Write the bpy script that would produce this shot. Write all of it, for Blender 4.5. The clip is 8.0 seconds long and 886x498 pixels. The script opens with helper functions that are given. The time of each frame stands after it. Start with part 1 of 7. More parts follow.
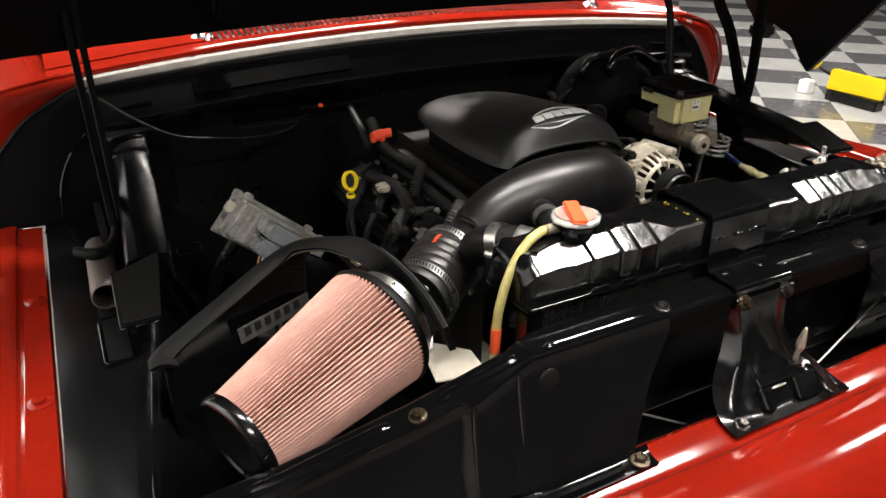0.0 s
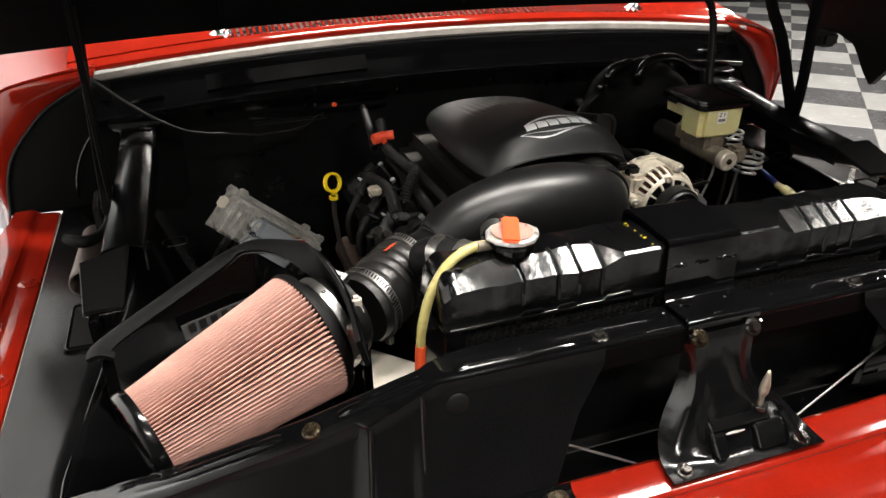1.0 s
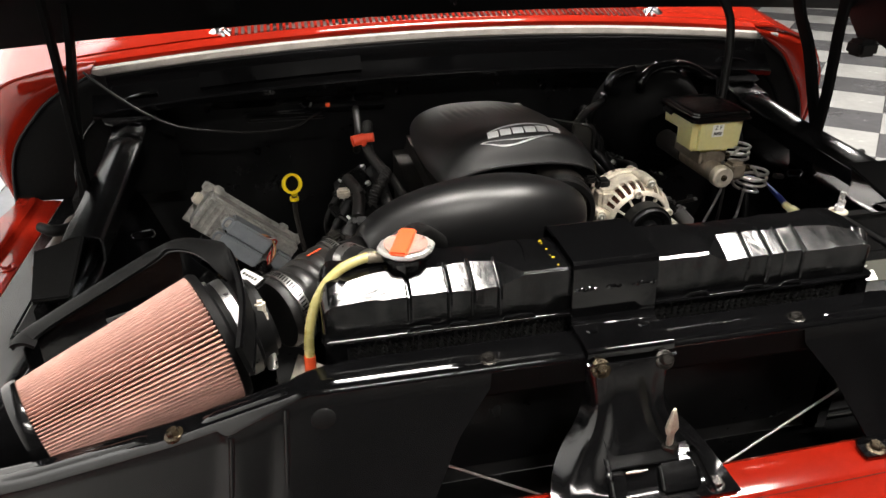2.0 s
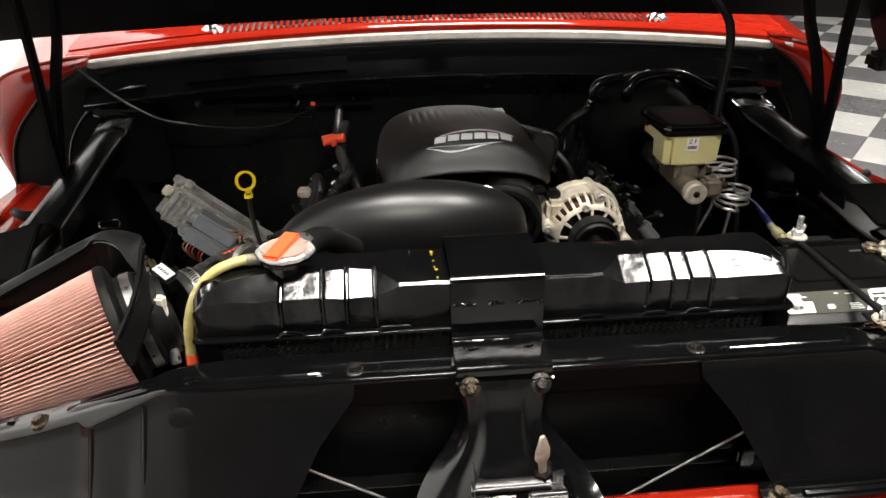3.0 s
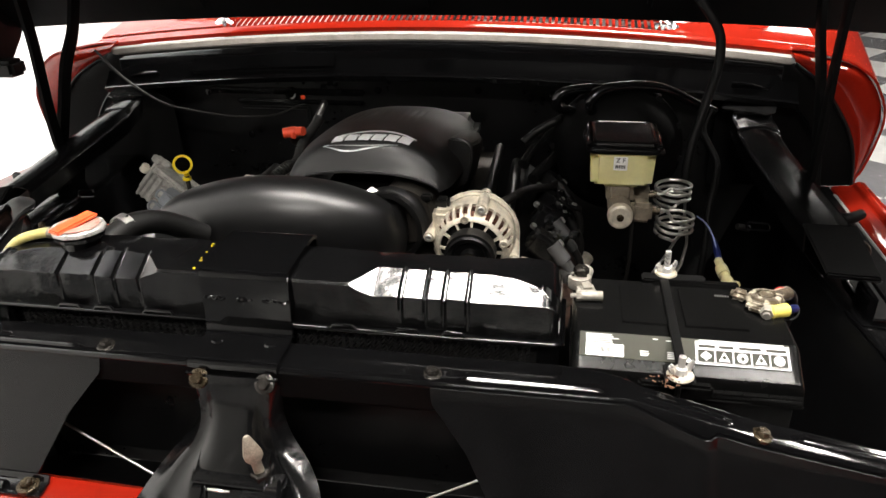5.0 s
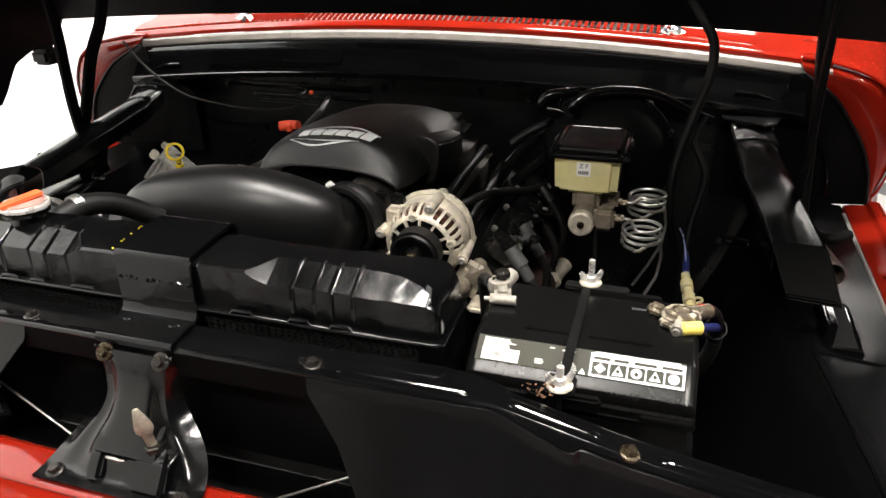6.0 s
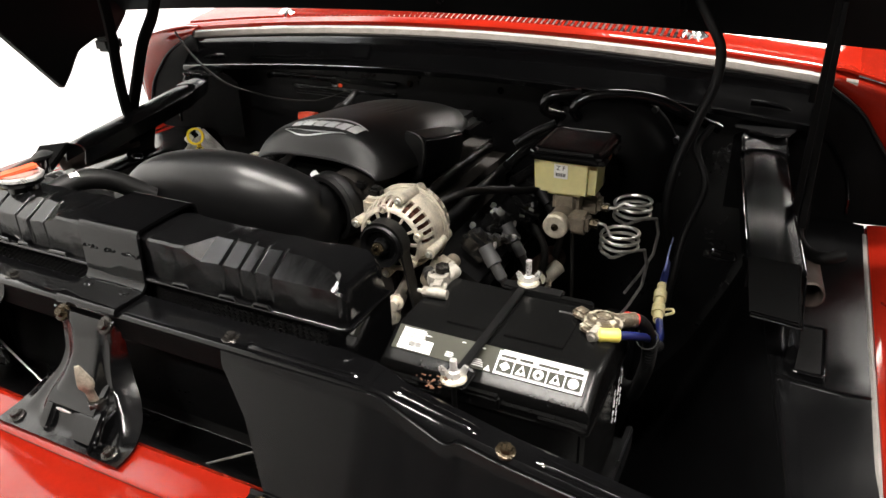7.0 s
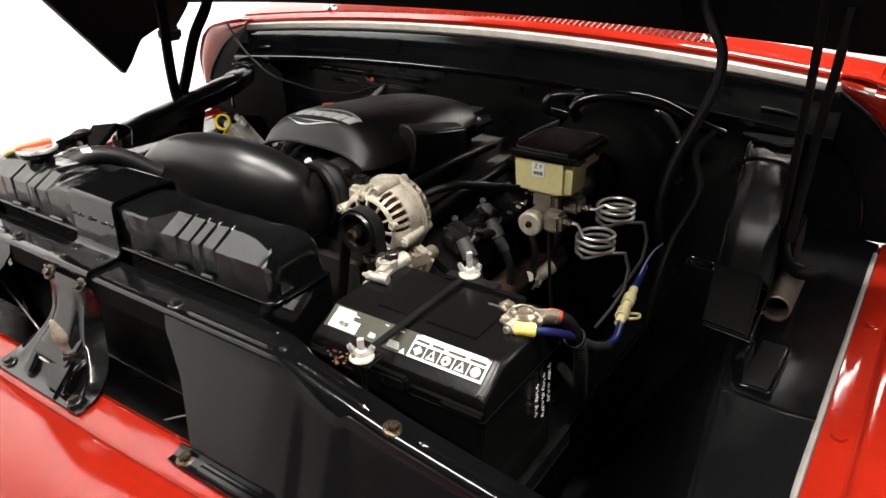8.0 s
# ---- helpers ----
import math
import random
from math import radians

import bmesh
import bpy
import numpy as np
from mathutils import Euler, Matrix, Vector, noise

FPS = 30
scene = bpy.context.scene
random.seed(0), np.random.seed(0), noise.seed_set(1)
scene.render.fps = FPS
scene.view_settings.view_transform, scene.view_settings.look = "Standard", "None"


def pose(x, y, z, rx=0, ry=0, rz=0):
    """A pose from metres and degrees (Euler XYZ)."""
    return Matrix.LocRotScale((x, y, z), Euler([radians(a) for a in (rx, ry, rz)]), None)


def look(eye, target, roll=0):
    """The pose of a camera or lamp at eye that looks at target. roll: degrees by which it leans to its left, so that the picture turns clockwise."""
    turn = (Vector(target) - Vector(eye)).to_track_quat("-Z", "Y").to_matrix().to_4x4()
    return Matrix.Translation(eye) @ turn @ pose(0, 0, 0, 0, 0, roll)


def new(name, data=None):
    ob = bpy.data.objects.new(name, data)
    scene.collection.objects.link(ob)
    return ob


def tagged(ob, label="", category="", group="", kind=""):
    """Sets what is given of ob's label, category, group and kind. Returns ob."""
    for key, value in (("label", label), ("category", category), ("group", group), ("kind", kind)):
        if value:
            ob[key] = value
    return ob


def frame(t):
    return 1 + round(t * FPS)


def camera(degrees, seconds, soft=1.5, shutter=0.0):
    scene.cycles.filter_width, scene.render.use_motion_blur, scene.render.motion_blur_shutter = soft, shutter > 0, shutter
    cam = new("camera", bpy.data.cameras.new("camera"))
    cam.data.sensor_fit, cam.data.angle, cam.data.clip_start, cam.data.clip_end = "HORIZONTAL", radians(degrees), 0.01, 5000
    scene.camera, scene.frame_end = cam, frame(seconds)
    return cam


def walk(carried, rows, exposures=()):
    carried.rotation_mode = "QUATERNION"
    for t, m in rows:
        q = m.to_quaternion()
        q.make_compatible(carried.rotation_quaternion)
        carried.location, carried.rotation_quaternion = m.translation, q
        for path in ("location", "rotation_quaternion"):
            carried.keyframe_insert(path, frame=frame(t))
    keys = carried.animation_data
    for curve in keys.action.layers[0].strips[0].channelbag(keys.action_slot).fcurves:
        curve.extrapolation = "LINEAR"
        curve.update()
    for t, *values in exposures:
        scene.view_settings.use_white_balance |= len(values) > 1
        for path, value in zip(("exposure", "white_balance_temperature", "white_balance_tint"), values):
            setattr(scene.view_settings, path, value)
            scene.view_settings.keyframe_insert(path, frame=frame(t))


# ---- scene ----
cam = camera(63.1, 8.0)
PATH = [
    (0, (-0.733, -0.509, 1.457), (0.099, 1.061, 0.539), 0.5),
    (0.5, (-0.644, -0.533, 1.458), (0.069, 1.093, 0.537), 0.2),
    (1, (-0.548, -0.551, 1.457), (0.041, 1.123, 0.535), -0.0),
    (1.5, (-0.446, -0.566, 1.456), (0.021, 1.146, 0.534), -0.4),
    (3, (-0.138, -0.59, 1.455), (0.018, 1.179, 0.534), -0.6),
    (3.5, (-0.041, -0.588, 1.454), (-0.008, 1.188, 0.535), -0.8),
    (4, (0.062, -0.582, 1.453), (-0.03, 1.193, 0.536), -1.0),
    (4.5, (0.18, -0.574, 1.453), (-0.032, 1.19, 0.535), -1.3),
    (5, (0.293, -0.562, 1.449), (-0.029, 1.187, 0.535), -1.5),
    (6.5, (0.579, -0.498, 1.443), (-0.101, 1.151, 0.538), -1.7),
    (7, (0.672, -0.472, 1.441), (-0.136, 1.12, 0.539), -1.8),
    (7.5, (0.763, -0.443, 1.439), (-0.163, 1.085, 0.541), -1.9),
    (8, (0.848, -0.407, 1.438), (-0.191, 1.048, 0.542), -2.0),
]
walk(cam, [(t, look(eye, target, roll)) for t, eye, target, roll in PATH], [(0, 0.0), (3.5, 0.10), (5, 0.14), (7, 0.2), (8, 0.27)])

# ---- world and lights ----
world = bpy.data.worlds.new("world")
scene.world = world
world.use_nodes = True
world.node_tree.nodes["Background"].inputs[0].default_value = (0.9, 0.95, 1.0, 1)
world.node_tree.nodes["Background"].inputs[1].default_value = 0.004
scene.view_settings.exposure = 0.0


# ---- materials ----
def mat(name, color, rough=0.5, metal=0.0, coat=0.0, bump=0.0, bump_scale=200.0, vary=0.25, vary_scale=12.0,
        rough_vary=0.15, specks=0.0, speck_color=(0.35, 0.33, 0.3), emit=None, sss=0.0, speck_scale=500.0, spec=0.5, coat_rough=0.05, speck_min=0.66):
    m = bpy.data.materials.new(name)
    m.use_nodes = True
    nt = m.node_tree
    nd, lk = nt.nodes, nt.links
    b = nd["Principled BSDF"]
    b.inputs["Metallic"].default_value = metal
    b.inputs["Coat Weight"].default_value = coat
    b.inputs["Specular IOR Level"].default_value = spec
    b.inputs["Coat Roughness"].default_value = coat_rough
    if sss:
        b.inputs["Subsurface Weight"].default_value = sss
        b.inputs["Subsurface Radius"].default_value = (0.02, 0.015, 0.006)
        b.inputs["Subsurface Scale"].default_value = 0.5
    tc = nd.new("ShaderNodeTexCoord")
    n1 = nd.new("ShaderNodeTexNoise")
    n1.inputs["Scale"].default_value = vary_scale
    n1.inputs["Detail"].default_value = 6
    n1.inputs["Roughness"].default_value = 0.65
    lk.new(tc.outputs["Object"], n1.inputs["Vector"])
    n2 = nd.new("ShaderNodeTexNoise")
    n2.inputs["Scale"].default_value = vary_scale * 9
    n2.inputs["Detail"].default_value = 4
    lk.new(tc.outputs["Object"], n2.inputs["Vector"])
    add = nd.new("ShaderNodeMath")
    add.operation = "MULTIPLY_ADD"
    lk.new(n2.outputs["Fac"], add.inputs[0])
    add.inputs[1].default_value = 0.4
    lk.new(n1.outputs["Fac"], add.inputs[2])
    ramp = nd.new("ShaderNodeMapRange")
    ramp.inputs["From Min"].default_value = 0.4
    ramp.inputs["From Max"].default_value = 1.0
    ramp.inputs["To Min"].default_value = 1 - vary
    ramp.inputs["To Max"].default_value = 1 + vary
    lk.new(add.outputs[0], ramp.inputs["Value"])
    mul = nd.new("ShaderNodeMix")
    mul.data_type = "RGBA"
    mul.blend_type = "MULTIPLY"
    mul.inputs["Factor"].default_value = 1
    mul.inputs["A"].default_value = (*color, 1)
    comb = nd.new("ShaderNodeCombineColor")
    for k in range(3):
        lk.new(ramp.outputs[0], comb.inputs[k])
    lk.new(comb.outputs[0], mul.inputs["B"])
    out = mul.outputs["Result"]
    if specks:
        n3 = nd.new("ShaderNodeTexNoise")
        n3.inputs["Scale"].default_value = speck_scale
        n3.inputs["Detail"].default_value = 2
        lk.new(tc.outputs["Object"], n3.inputs["Vector"])
        r3 = nd.new("ShaderNodeMapRange")
        r3.inputs["From Min"].default_value = speck_min
        r3.inputs["From Max"].default_value = speck_min + 0.1
        r3.inputs["To Max"].default_value = specks
        lk.new(n3.outputs["Fac"], r3.inputs["Value"])
        mx = nd.new("ShaderNodeMix")
        mx.data_type = "RGBA"
        lk.new(r3.outputs[0], mx.inputs["Factor"])
        lk.new(out, mx.inputs["A"])
        mx.inputs["B"].default_value = (*speck_color, 1)
        out = mx.outputs["Result"]
    lk.new(out, b.inputs["Base Color"])
    rr = nd.new("ShaderNodeMapRange")
    rr.inputs["From Min"].default_value = 0.4
    rr.inputs["From Max"].default_value = 1.0
    rr.inputs["To Min"].default_value = max(0.02, rough - rough_vary * 0.5)
    rr.inputs["To Max"].default_value = min(1.0, rough + rough_vary)
    lk.new(add.outputs[0], rr.inputs["Value"])
    lk.new(rr.outputs[0], b.inputs["Roughness"])
    if bump:
        nb = nd.new("ShaderNodeTexNoise")
        nb.inputs["Scale"].default_value = bump_scale
        nb.inputs["Detail"].default_value = 5
        lk.new(tc.outputs["Object"], nb.inputs["Vector"])
        bp = nd.new("ShaderNodeBump")
        bp.inputs["Strength"].default_value = bump
        bp.inputs["Distance"].default_value = 0.002
        lk.new(nb.outputs["Fac"], bp.inputs["Height"])
        lk.new(bp.outputs[0], b.inputs["Normal"])
        if coat:
            lk.new(bp.outputs[0], b.inputs["Coat Normal"])
    if emit:
        b.inputs["Emission Color"].default_value = (*emit[:3], 1)
        b.inputs["Emission Strength"].default_value = emit[3]
    return m


RED = mat("red_paint", (0.175, 0.0080, 0.0032), 0.45, 0.0, 0.9, vary=0.15, bump=0.012, bump_scale=60, spec=0.0, coat_rough=0.09)
GLOSS = mat("black_gloss_paint", (0.002, 0.002, 0.0022), 0.065, vary=0.4, rough_vary=0.06, bump=0.12, bump_scale=28, specks=0.22, speck_min=0.715, speck_scale=620, spec=0.42)
TANK = mat("black_tank_paint", (0.0025, 0.0025, 0.0027), 0.13, vary=0.4, rough_vary=0.12, bump=0.22, bump_scale=55, specks=0.2, speck_min=0.73, speck_scale=620, spec=0.45)
PANEL = mat("black_semi_gloss_paint", (0.0024, 0.0024, 0.0026), 0.22, vary=0.4, rough_vary=0.05, bump=0.06, bump_scale=24, specks=0.2, speck_min=0.73, speck_scale=620, spec=0.32)
APRON = mat("black_apron_paint", (0.0024, 0.0024, 0.0026), 0.22, vary=0.3, rough_vary=0.05, bump=0.08, bump_scale=20, specks=0.14, speck_min=0.725, speck_scale=480, spec=0.19)
SATIN = mat("black_satin_paint", (0.0028, 0.0028, 0.003), 0.3, coat=0.05, vary=0.4, rough_vary=0.2, bump=0.05, bump_scale=60, specks=0.04, spec=0.3)
FLAT = mat("black_underhood_paint", (0.0022, 0.0022, 0.0023), 0.55, vary=0.5, bump=0.1, specks=0.03, spec=0.15)
PLASTIC = mat("black_moulded_plastic", (0.0026, 0.0026, 0.0028), 0.37, vary=0.1, bump=0.03, bump_scale=700, rough_vary=0.02, spec=0.52)
COVER = mat("black_grained_cover_plastic", (0.0040, 0.0040, 0.0042), 0.42, vary=0.1, bump=0.04, bump_scale=600, rough_vary=0.02, spec=0.54)
DULL = mat("dull_black_coating", (0.0022, 0.0022, 0.0023), 0.6, vary=0.4, bump=0.1, specks=0.05, spec=0.05)
RUBBER = mat("black_rubber", (0.0035, 0.0035, 0.0035), 0.45, vary=0.4, bump=0.1, bump_scale=300, spec=0.25)
COUPLER = mat("dusty_grey_rubber", (0.013, 0.0125, 0.012), 0.32, vary=0.5, vary_scale=20, bump=0.15, specks=0.1, spec=0.45)
HOSE = mat("dusty_black_hose", (0.010, 0.0095, 0.009), 0.45, vary=0.5, bump=0.1, specks=0.1, spec=0.25)
COIL = mat("black_coil_plastic", (0.006, 0.006, 0.006), 0.2, vary=0.3, rough_vary=0.1, bump=0.08, spec=0.6)
CHROME = mat("chrome", (0.75, 0.75, 0.76), 0.12, 1.0, vary=0.08, rough_vary=0.06)
CAPMETAL = mat("pale_zinc_cap", (0.70, 0.69, 0.67), 0.26, 0.65, vary=0.12, vary_scale=60)
ZINC = mat("zinc_plated_steel", (0.62, 0.61, 0.58), 0.3, 0.9, vary=0.3, vary_scale=60, bump=0.1)
STEEL = mat("brushed_steel_band", (0.55, 0.54, 0.52), 0.28, 1.0, vary=0.2, vary_scale=80)
CAST = mat("cast_aluminium", (0.60, 0.545, 0.45), 0.44, 0.5, vary=0.45, vary_scale=55, bump=0.4, bump_scale=420, specks=0.18, speck_color=(0.16, 0.12, 0.08), speck_scale=120, speck_min=0.64)
# darker copy of CAST; puts the brake cylinder's shade into its colour
CASTDIM = mat("darker_cast_aluminium", (0.20, 0.17, 0.13), 0.5, 0.4, vary=0.5, vary_scale=55, bump=0.4, bump_scale=420)
CASTDARK = mat("grimy_cast_iron", (0.026, 0.023, 0.020), 0.55, 0.2, vary=0.5, vary_scale=40, bump=0.4, bump_scale=400, spec=0.3)
BOLT = mat("dull_bolt_steel", (0.034, 0.031, 0.028), 0.19, 0.7, vary=0.5, vary_scale=120, bump=0.2, bump_scale=600)
STRIKER = mat("worn_dark_steel", (0.34, 0.31, 0.25), 0.45, 0.45, vary=0.6, vary_scale=90, bump=0.2)
BRASS = mat("yellow_zinc_bolt", (0.042, 0.031, 0.018), 0.24, 0.7, vary=0.5, vary_scale=120, bump=0.2, bump_scale=600)
COPPER = mat("copper_winding", (0.05, 0.018, 0.010), 0.4, 0.8, vary=0.4, vary_scale=100)
COTTON = mat("pink_cotton_media", (0.43, 0.235, 0.195), 0.8, vary=0.25, vary_scale=25, bump=0.5, bump_scale=1200)
RESERVOIR = mat("yellowed_translucent_plastic", (0.63, 0.58, 0.29), 0.42, vary=0.15, sss=0.35, bump=0.06)
YELLOW = mat("yellow_plastic", (0.85, 0.62, 0.01), 0.4, vary=0.1)
ORANGE = mat("orange_plastic", (0.85, 0.10, 0.03), 0.4, vary=0.12)
REDPLUG = mat("red_orange_plastic", (0.75, 0.07, 0.025), 0.45, vary=0.15)
WHITE = mat("white_print", (0.78, 0.78, 0.76), 0.5, vary=0.06)
SILVERPRINT = mat("silver_print", (0.62, 0.63, 0.63), 0.45, vary=0.1)
CREAM = mat("cream_plastic", (0.62, 0.57, 0.48), 0.5, vary=0.12)
GREYLABEL = mat("grey_green_label", (0.045, 0.045, 0.036), 0.5, vary=0.12, spec=0.1)
GREYPLATE = mat("dull_grey_plate", (0.055, 0.055, 0.055), 0.5, vary=0.3)
GREYPLASTIC = mat("grey_plastic", (0.24, 0.26, 0.28), 0.45, vary=0.2, vary_scale=40)
ECMALU = mat("dusty_aluminium_case", (0.42, 0.41, 0.385), 0.42, 0.3, vary=0.5, vary_scale=40, bump=0.25, specks=0.4, speck_color=(0.14, 0.12, 0.10), speck_scale=90, speck_min=0.58)
BLUE = mat("blue_wire", (0.004, 0.008, 0.060), 0.3, vary=0.1)
WIRERED = mat("red_wire", (0.5, 0.02, 0.015), 0.4, vary=0.1)
WIREBROWN = mat("tan_wire", (0.50, 0.27, 0.10), 0.45, vary=0.2)
TUBING = mat("amber_vinyl_tube", (0.44, 0.39, 0.15), 0.25, vary=0.2, sss=0.2)
FUSE = mat("clear_amber_plastic", (0.46, 0.41, 0.23), 0.14, vary=0.3, vary_scale=60, sss=0.2)
LEAD = mat("oxidised_lead", (0.30, 0.28, 0.245), 0.55, 0.5, vary=0.5, vary_scale=90, bump=0.5, bump_scale=300)
LEADBROWN = mat("brown_corroded_lead", (0.10, 0.08, 0.055), 0.4, 0.4, vary=0.7, vary_scale=120, bump=0.8, bump_scale=300, specks=0.85, speck_color=(0.62, 0.57, 0.46), speck_scale=110, speck_min=0.52)
BLUEPALE = mat("pale_blue_wire", (0.30, 0.36, 0.62), 0.4, vary=0.2)
GLASSDARK = mat("dark_tinted_glass", (0.01, 0.011, 0.011), 0.06, vary=0.1, rough_vary=0.02)
PINKLABEL = mat("faded_pink_print", (0.55, 0.30, 0.25), 0.3, 0.2, vary=0.5, vary_scale=70)
LUGYELLOW = mat("pale_yellow_crimp", (0.72, 0.60, 0.12), 0.4, vary=0.2, vary_scale=60)
BATTERY = mat("black_battery_case", (0.0035, 0.0035, 0.0035), 0.24, vary=0.25, bump=0.04, bump_scale=500, rough_vary=0.04, spec=0.13)
SEAL = mat("worn_grey_seal", (0.23, 0.21, 0.19), 0.55, vary=0.35, vary_scale=25, bump=0.2)
FENDERSEAL = mat("dirty_grey_seal", (0.14, 0.13, 0.12), 0.55, vary=0.4, vary_scale=25, bump=0.2)
RUSTTUBE = mat("brown_grey_spring_tube", (0.095, 0.074, 0.064), 0.36, 0.4, vary=0.3, vary_scale=40)
RUSTIRON = mat("rusty_cast_iron", (0.060, 0.032, 0.022), 0.8, vary=0.6, vary_scale=60, bump=0.5, bump_scale=300, specks=0.3, speck_color=(0.16, 0.13, 0.11), speck_scale=90, speck_min=0.6)
RUST = mat("rust_and_debris", (0.075, 0.034, 0.017), 0.9, vary=0.6, vary_scale=120, bump=0.5)
FIN = mat("radiator_fins", (0.014, 0.014, 0.014), 0.3, vary=0.3, spec=0.6)
TILEL = mat("light_grey_floor_tile", (0.40, 0.40, 0.39), 0.16, vary=0.12, vary_scale=3, rough_vary=0.15)
TILED = mat("dark_grey_floor_tile", (0.11, 0.11, 0.115), 0.16, vary=0.2, vary_scale=3, rough_vary=0.15)
WALL = mat("white_wall_paint", (0.82, 0.82, 0.80), 0.6, vary=0.03, vary_scale=2, bump=0.05)
DARKWALL = mat("dark_wall_paint", (0.06, 0.06, 0.065), 0.6, vary=0.2, vary_scale=2)
LIFTYELLOW = mat("yellow_machine_paint", (0.80, 0.55, 0.0), 0.35, vary=0.08)
TYRE = mat("tyre_rubber", (0.02, 0.02, 0.02), 0.7, vary=0.3)
LAMP = mat("lamp_diffuser", (0.9, 0.9, 0.9), 0.5, emit=(1.0, 0.96, 0.9, 14.0))


# ---- mesh helpers ----
V = Vector


def raw(verts, faces):
    bm = bmesh.new()
    vs = [bm.verts.new(v) for v in verts]
    for f in faces:
        if len(set(f)) > 2:
            try:
                bm.faces.new([vs[i] for i in f])
            except ValueError:
                pass
    return bm


def part(name, bm, material, parent=None, label="", sharp=38, m=None):
    """Links a bmesh as one mesh object under a thing or part."""
    if m is not None:
        bmesh.ops.transform(bm, matrix=m, verts=bm.verts)
    bmesh.ops.recalc_face_normals(bm, faces=bm.faces)
    me = bpy.data.meshes.new(name)
    bm.to_mesh(me)
    bm.free()
    me.shade_smooth()
    me.set_sharp_from_angle(angle=radians(sharp))
    me.materials.append(material)
    ob = new(name, me)
    if parent is not None:
        ob.parent = parent
        ob.matrix_parent_inverse = parent.matrix_basis.inverted() if parent.parent is None else Matrix()
    if label:
        ob["label"] = label
    return ob


def thing(name, at, label, category, group="", kind=""):
    ob = new(name)
    ob.empty_display_size = 0.05
    ob.matrix_basis = Matrix.Translation(at)
    return tagged(ob, label, category, group, kind)


def join(*bms):
    out = bms[0]
    for b in bms[1:]:
        me = bpy.data.meshes.new("tmp")
        b.to_mesh(me)
        b.free()
        out.from_mesh(me)
        bpy.data.meshes.remove(me)
    return out


def box(c, s, bevel=0.002, m=None, seg=2):
    bm = bmesh.new()
    bmesh.ops.create_cube(bm, size=1.0)
    bmesh.ops.scale(bm, vec=s, verts=bm.verts)
    if bevel:
        bmesh.ops.bevel(bm, geom=list(bm.edges), offset=min(bevel, min(s) * 0.45), segments=seg, affect="EDGES")
    bmesh.ops.transform(bm, matrix=(m if m is not None else Matrix()) @ Matrix.Translation(c) if m is not None else Matrix.Translation(c), verts=bm.verts)
    return bm


def axes(o, u, v):
    """A pose with x along u, y near v, at o."""
    u = V(u).normalized()
    w = u.cross(V(v)).normalized()
    v = w.cross(u)
    return Matrix(((u.x, v.x, w.x, o[0]), (u.y, v.y, w.y, o[1]), (u.z, v.z, w.z, o[2]), (0, 0, 0, 1)))


def spline(pts, n=6):
    """Catmull-Rom through the points, n steps a stretch."""
    p = [V(q) for q in pts]
    p = [p[0] * 2 - p[1]] + p + [p[-1] * 2 - p[-2]]
    out = []
    for i in range(1, len(p) - 2):
        a, b, c, d = p[i - 1], p[i], p[i + 1], p[i + 2]
        for k in range(n):
            t = k / n
            out.append(0.5 * ((2 * b) + (c - a) * t + (2 * a - 5 * b + 4 * c - d) * t * t + (3 * b - a - 3 * c + d) * t ** 3))
    out.append(p[-2])
    return out


def tube(pts, r, n=10, steps=6, caps=True, ribs=0.0, pitch=0.004):
    """A round tube along a smooth line; r a number or one a point; ribs: corrugation depth."""
    line = spline(pts, steps) if steps > 1 else [V(p) for p in pts]
    rs = np.interp(np.linspace(0, 1, len(line)), np.linspace(0, 1, len(r)), r) if not isinstance(r, (int, float)) else [r] * len(line)
    if ribs:
        fine, fr = [], []
        length = sum((line[i + 1] - line[i]).length for i in range(len(line) - 1))
        k = max(4, int(length / pitch) * 3)
        cum = [0.0]
        for i in range(len(line) - 1):
            cum.append(cum[-1] + (line[i + 1] - line[i]).length)
        for j in range(k + 1):
            s = length * j / k
            i = min(max(int(np.searchsorted(cum, s)) - 1, 0), len(line) - 2)
            f = (s - cum[i]) / max(cum[i + 1] - cum[i], 1e-9)
            fine.append(line[i].lerp(line[i + 1], f))
            fr.append(float(np.interp(s, cum, rs)) + (ribs if j % 3 else -ribs))
        line, rs = fine, fr
    verts, faces = [], []
    t0 = (line[1] - line[0]).normalized()
    side = t0.orthogonal().normalized()
    for i, q in enumerate(line):
        t = (line[min(i + 1, len(line) - 1)] - line[max(i - 1, 0)]).normalized()
        side = (side - t * side.dot(t)).normalized()
        up = t.cross(side)
        for k in range(n):
            a = 2 * math.pi * k / n
            verts.append(q + (side * math.cos(a) + up * math.sin(a)) * float(rs[i]))
    for i in range(len(line) - 1):
        for k in range(n):
            faces.append((i * n + k, i * n + (k + 1) % n, (i + 1) * n + (k + 1) % n, (i + 1) * n + k))
    if caps:
        faces.append(tuple(range(n - 1, -1, -1)))
        faces.append(tuple(range((len(line) - 1) * n, len(line) * n)))
    return raw(verts, faces)


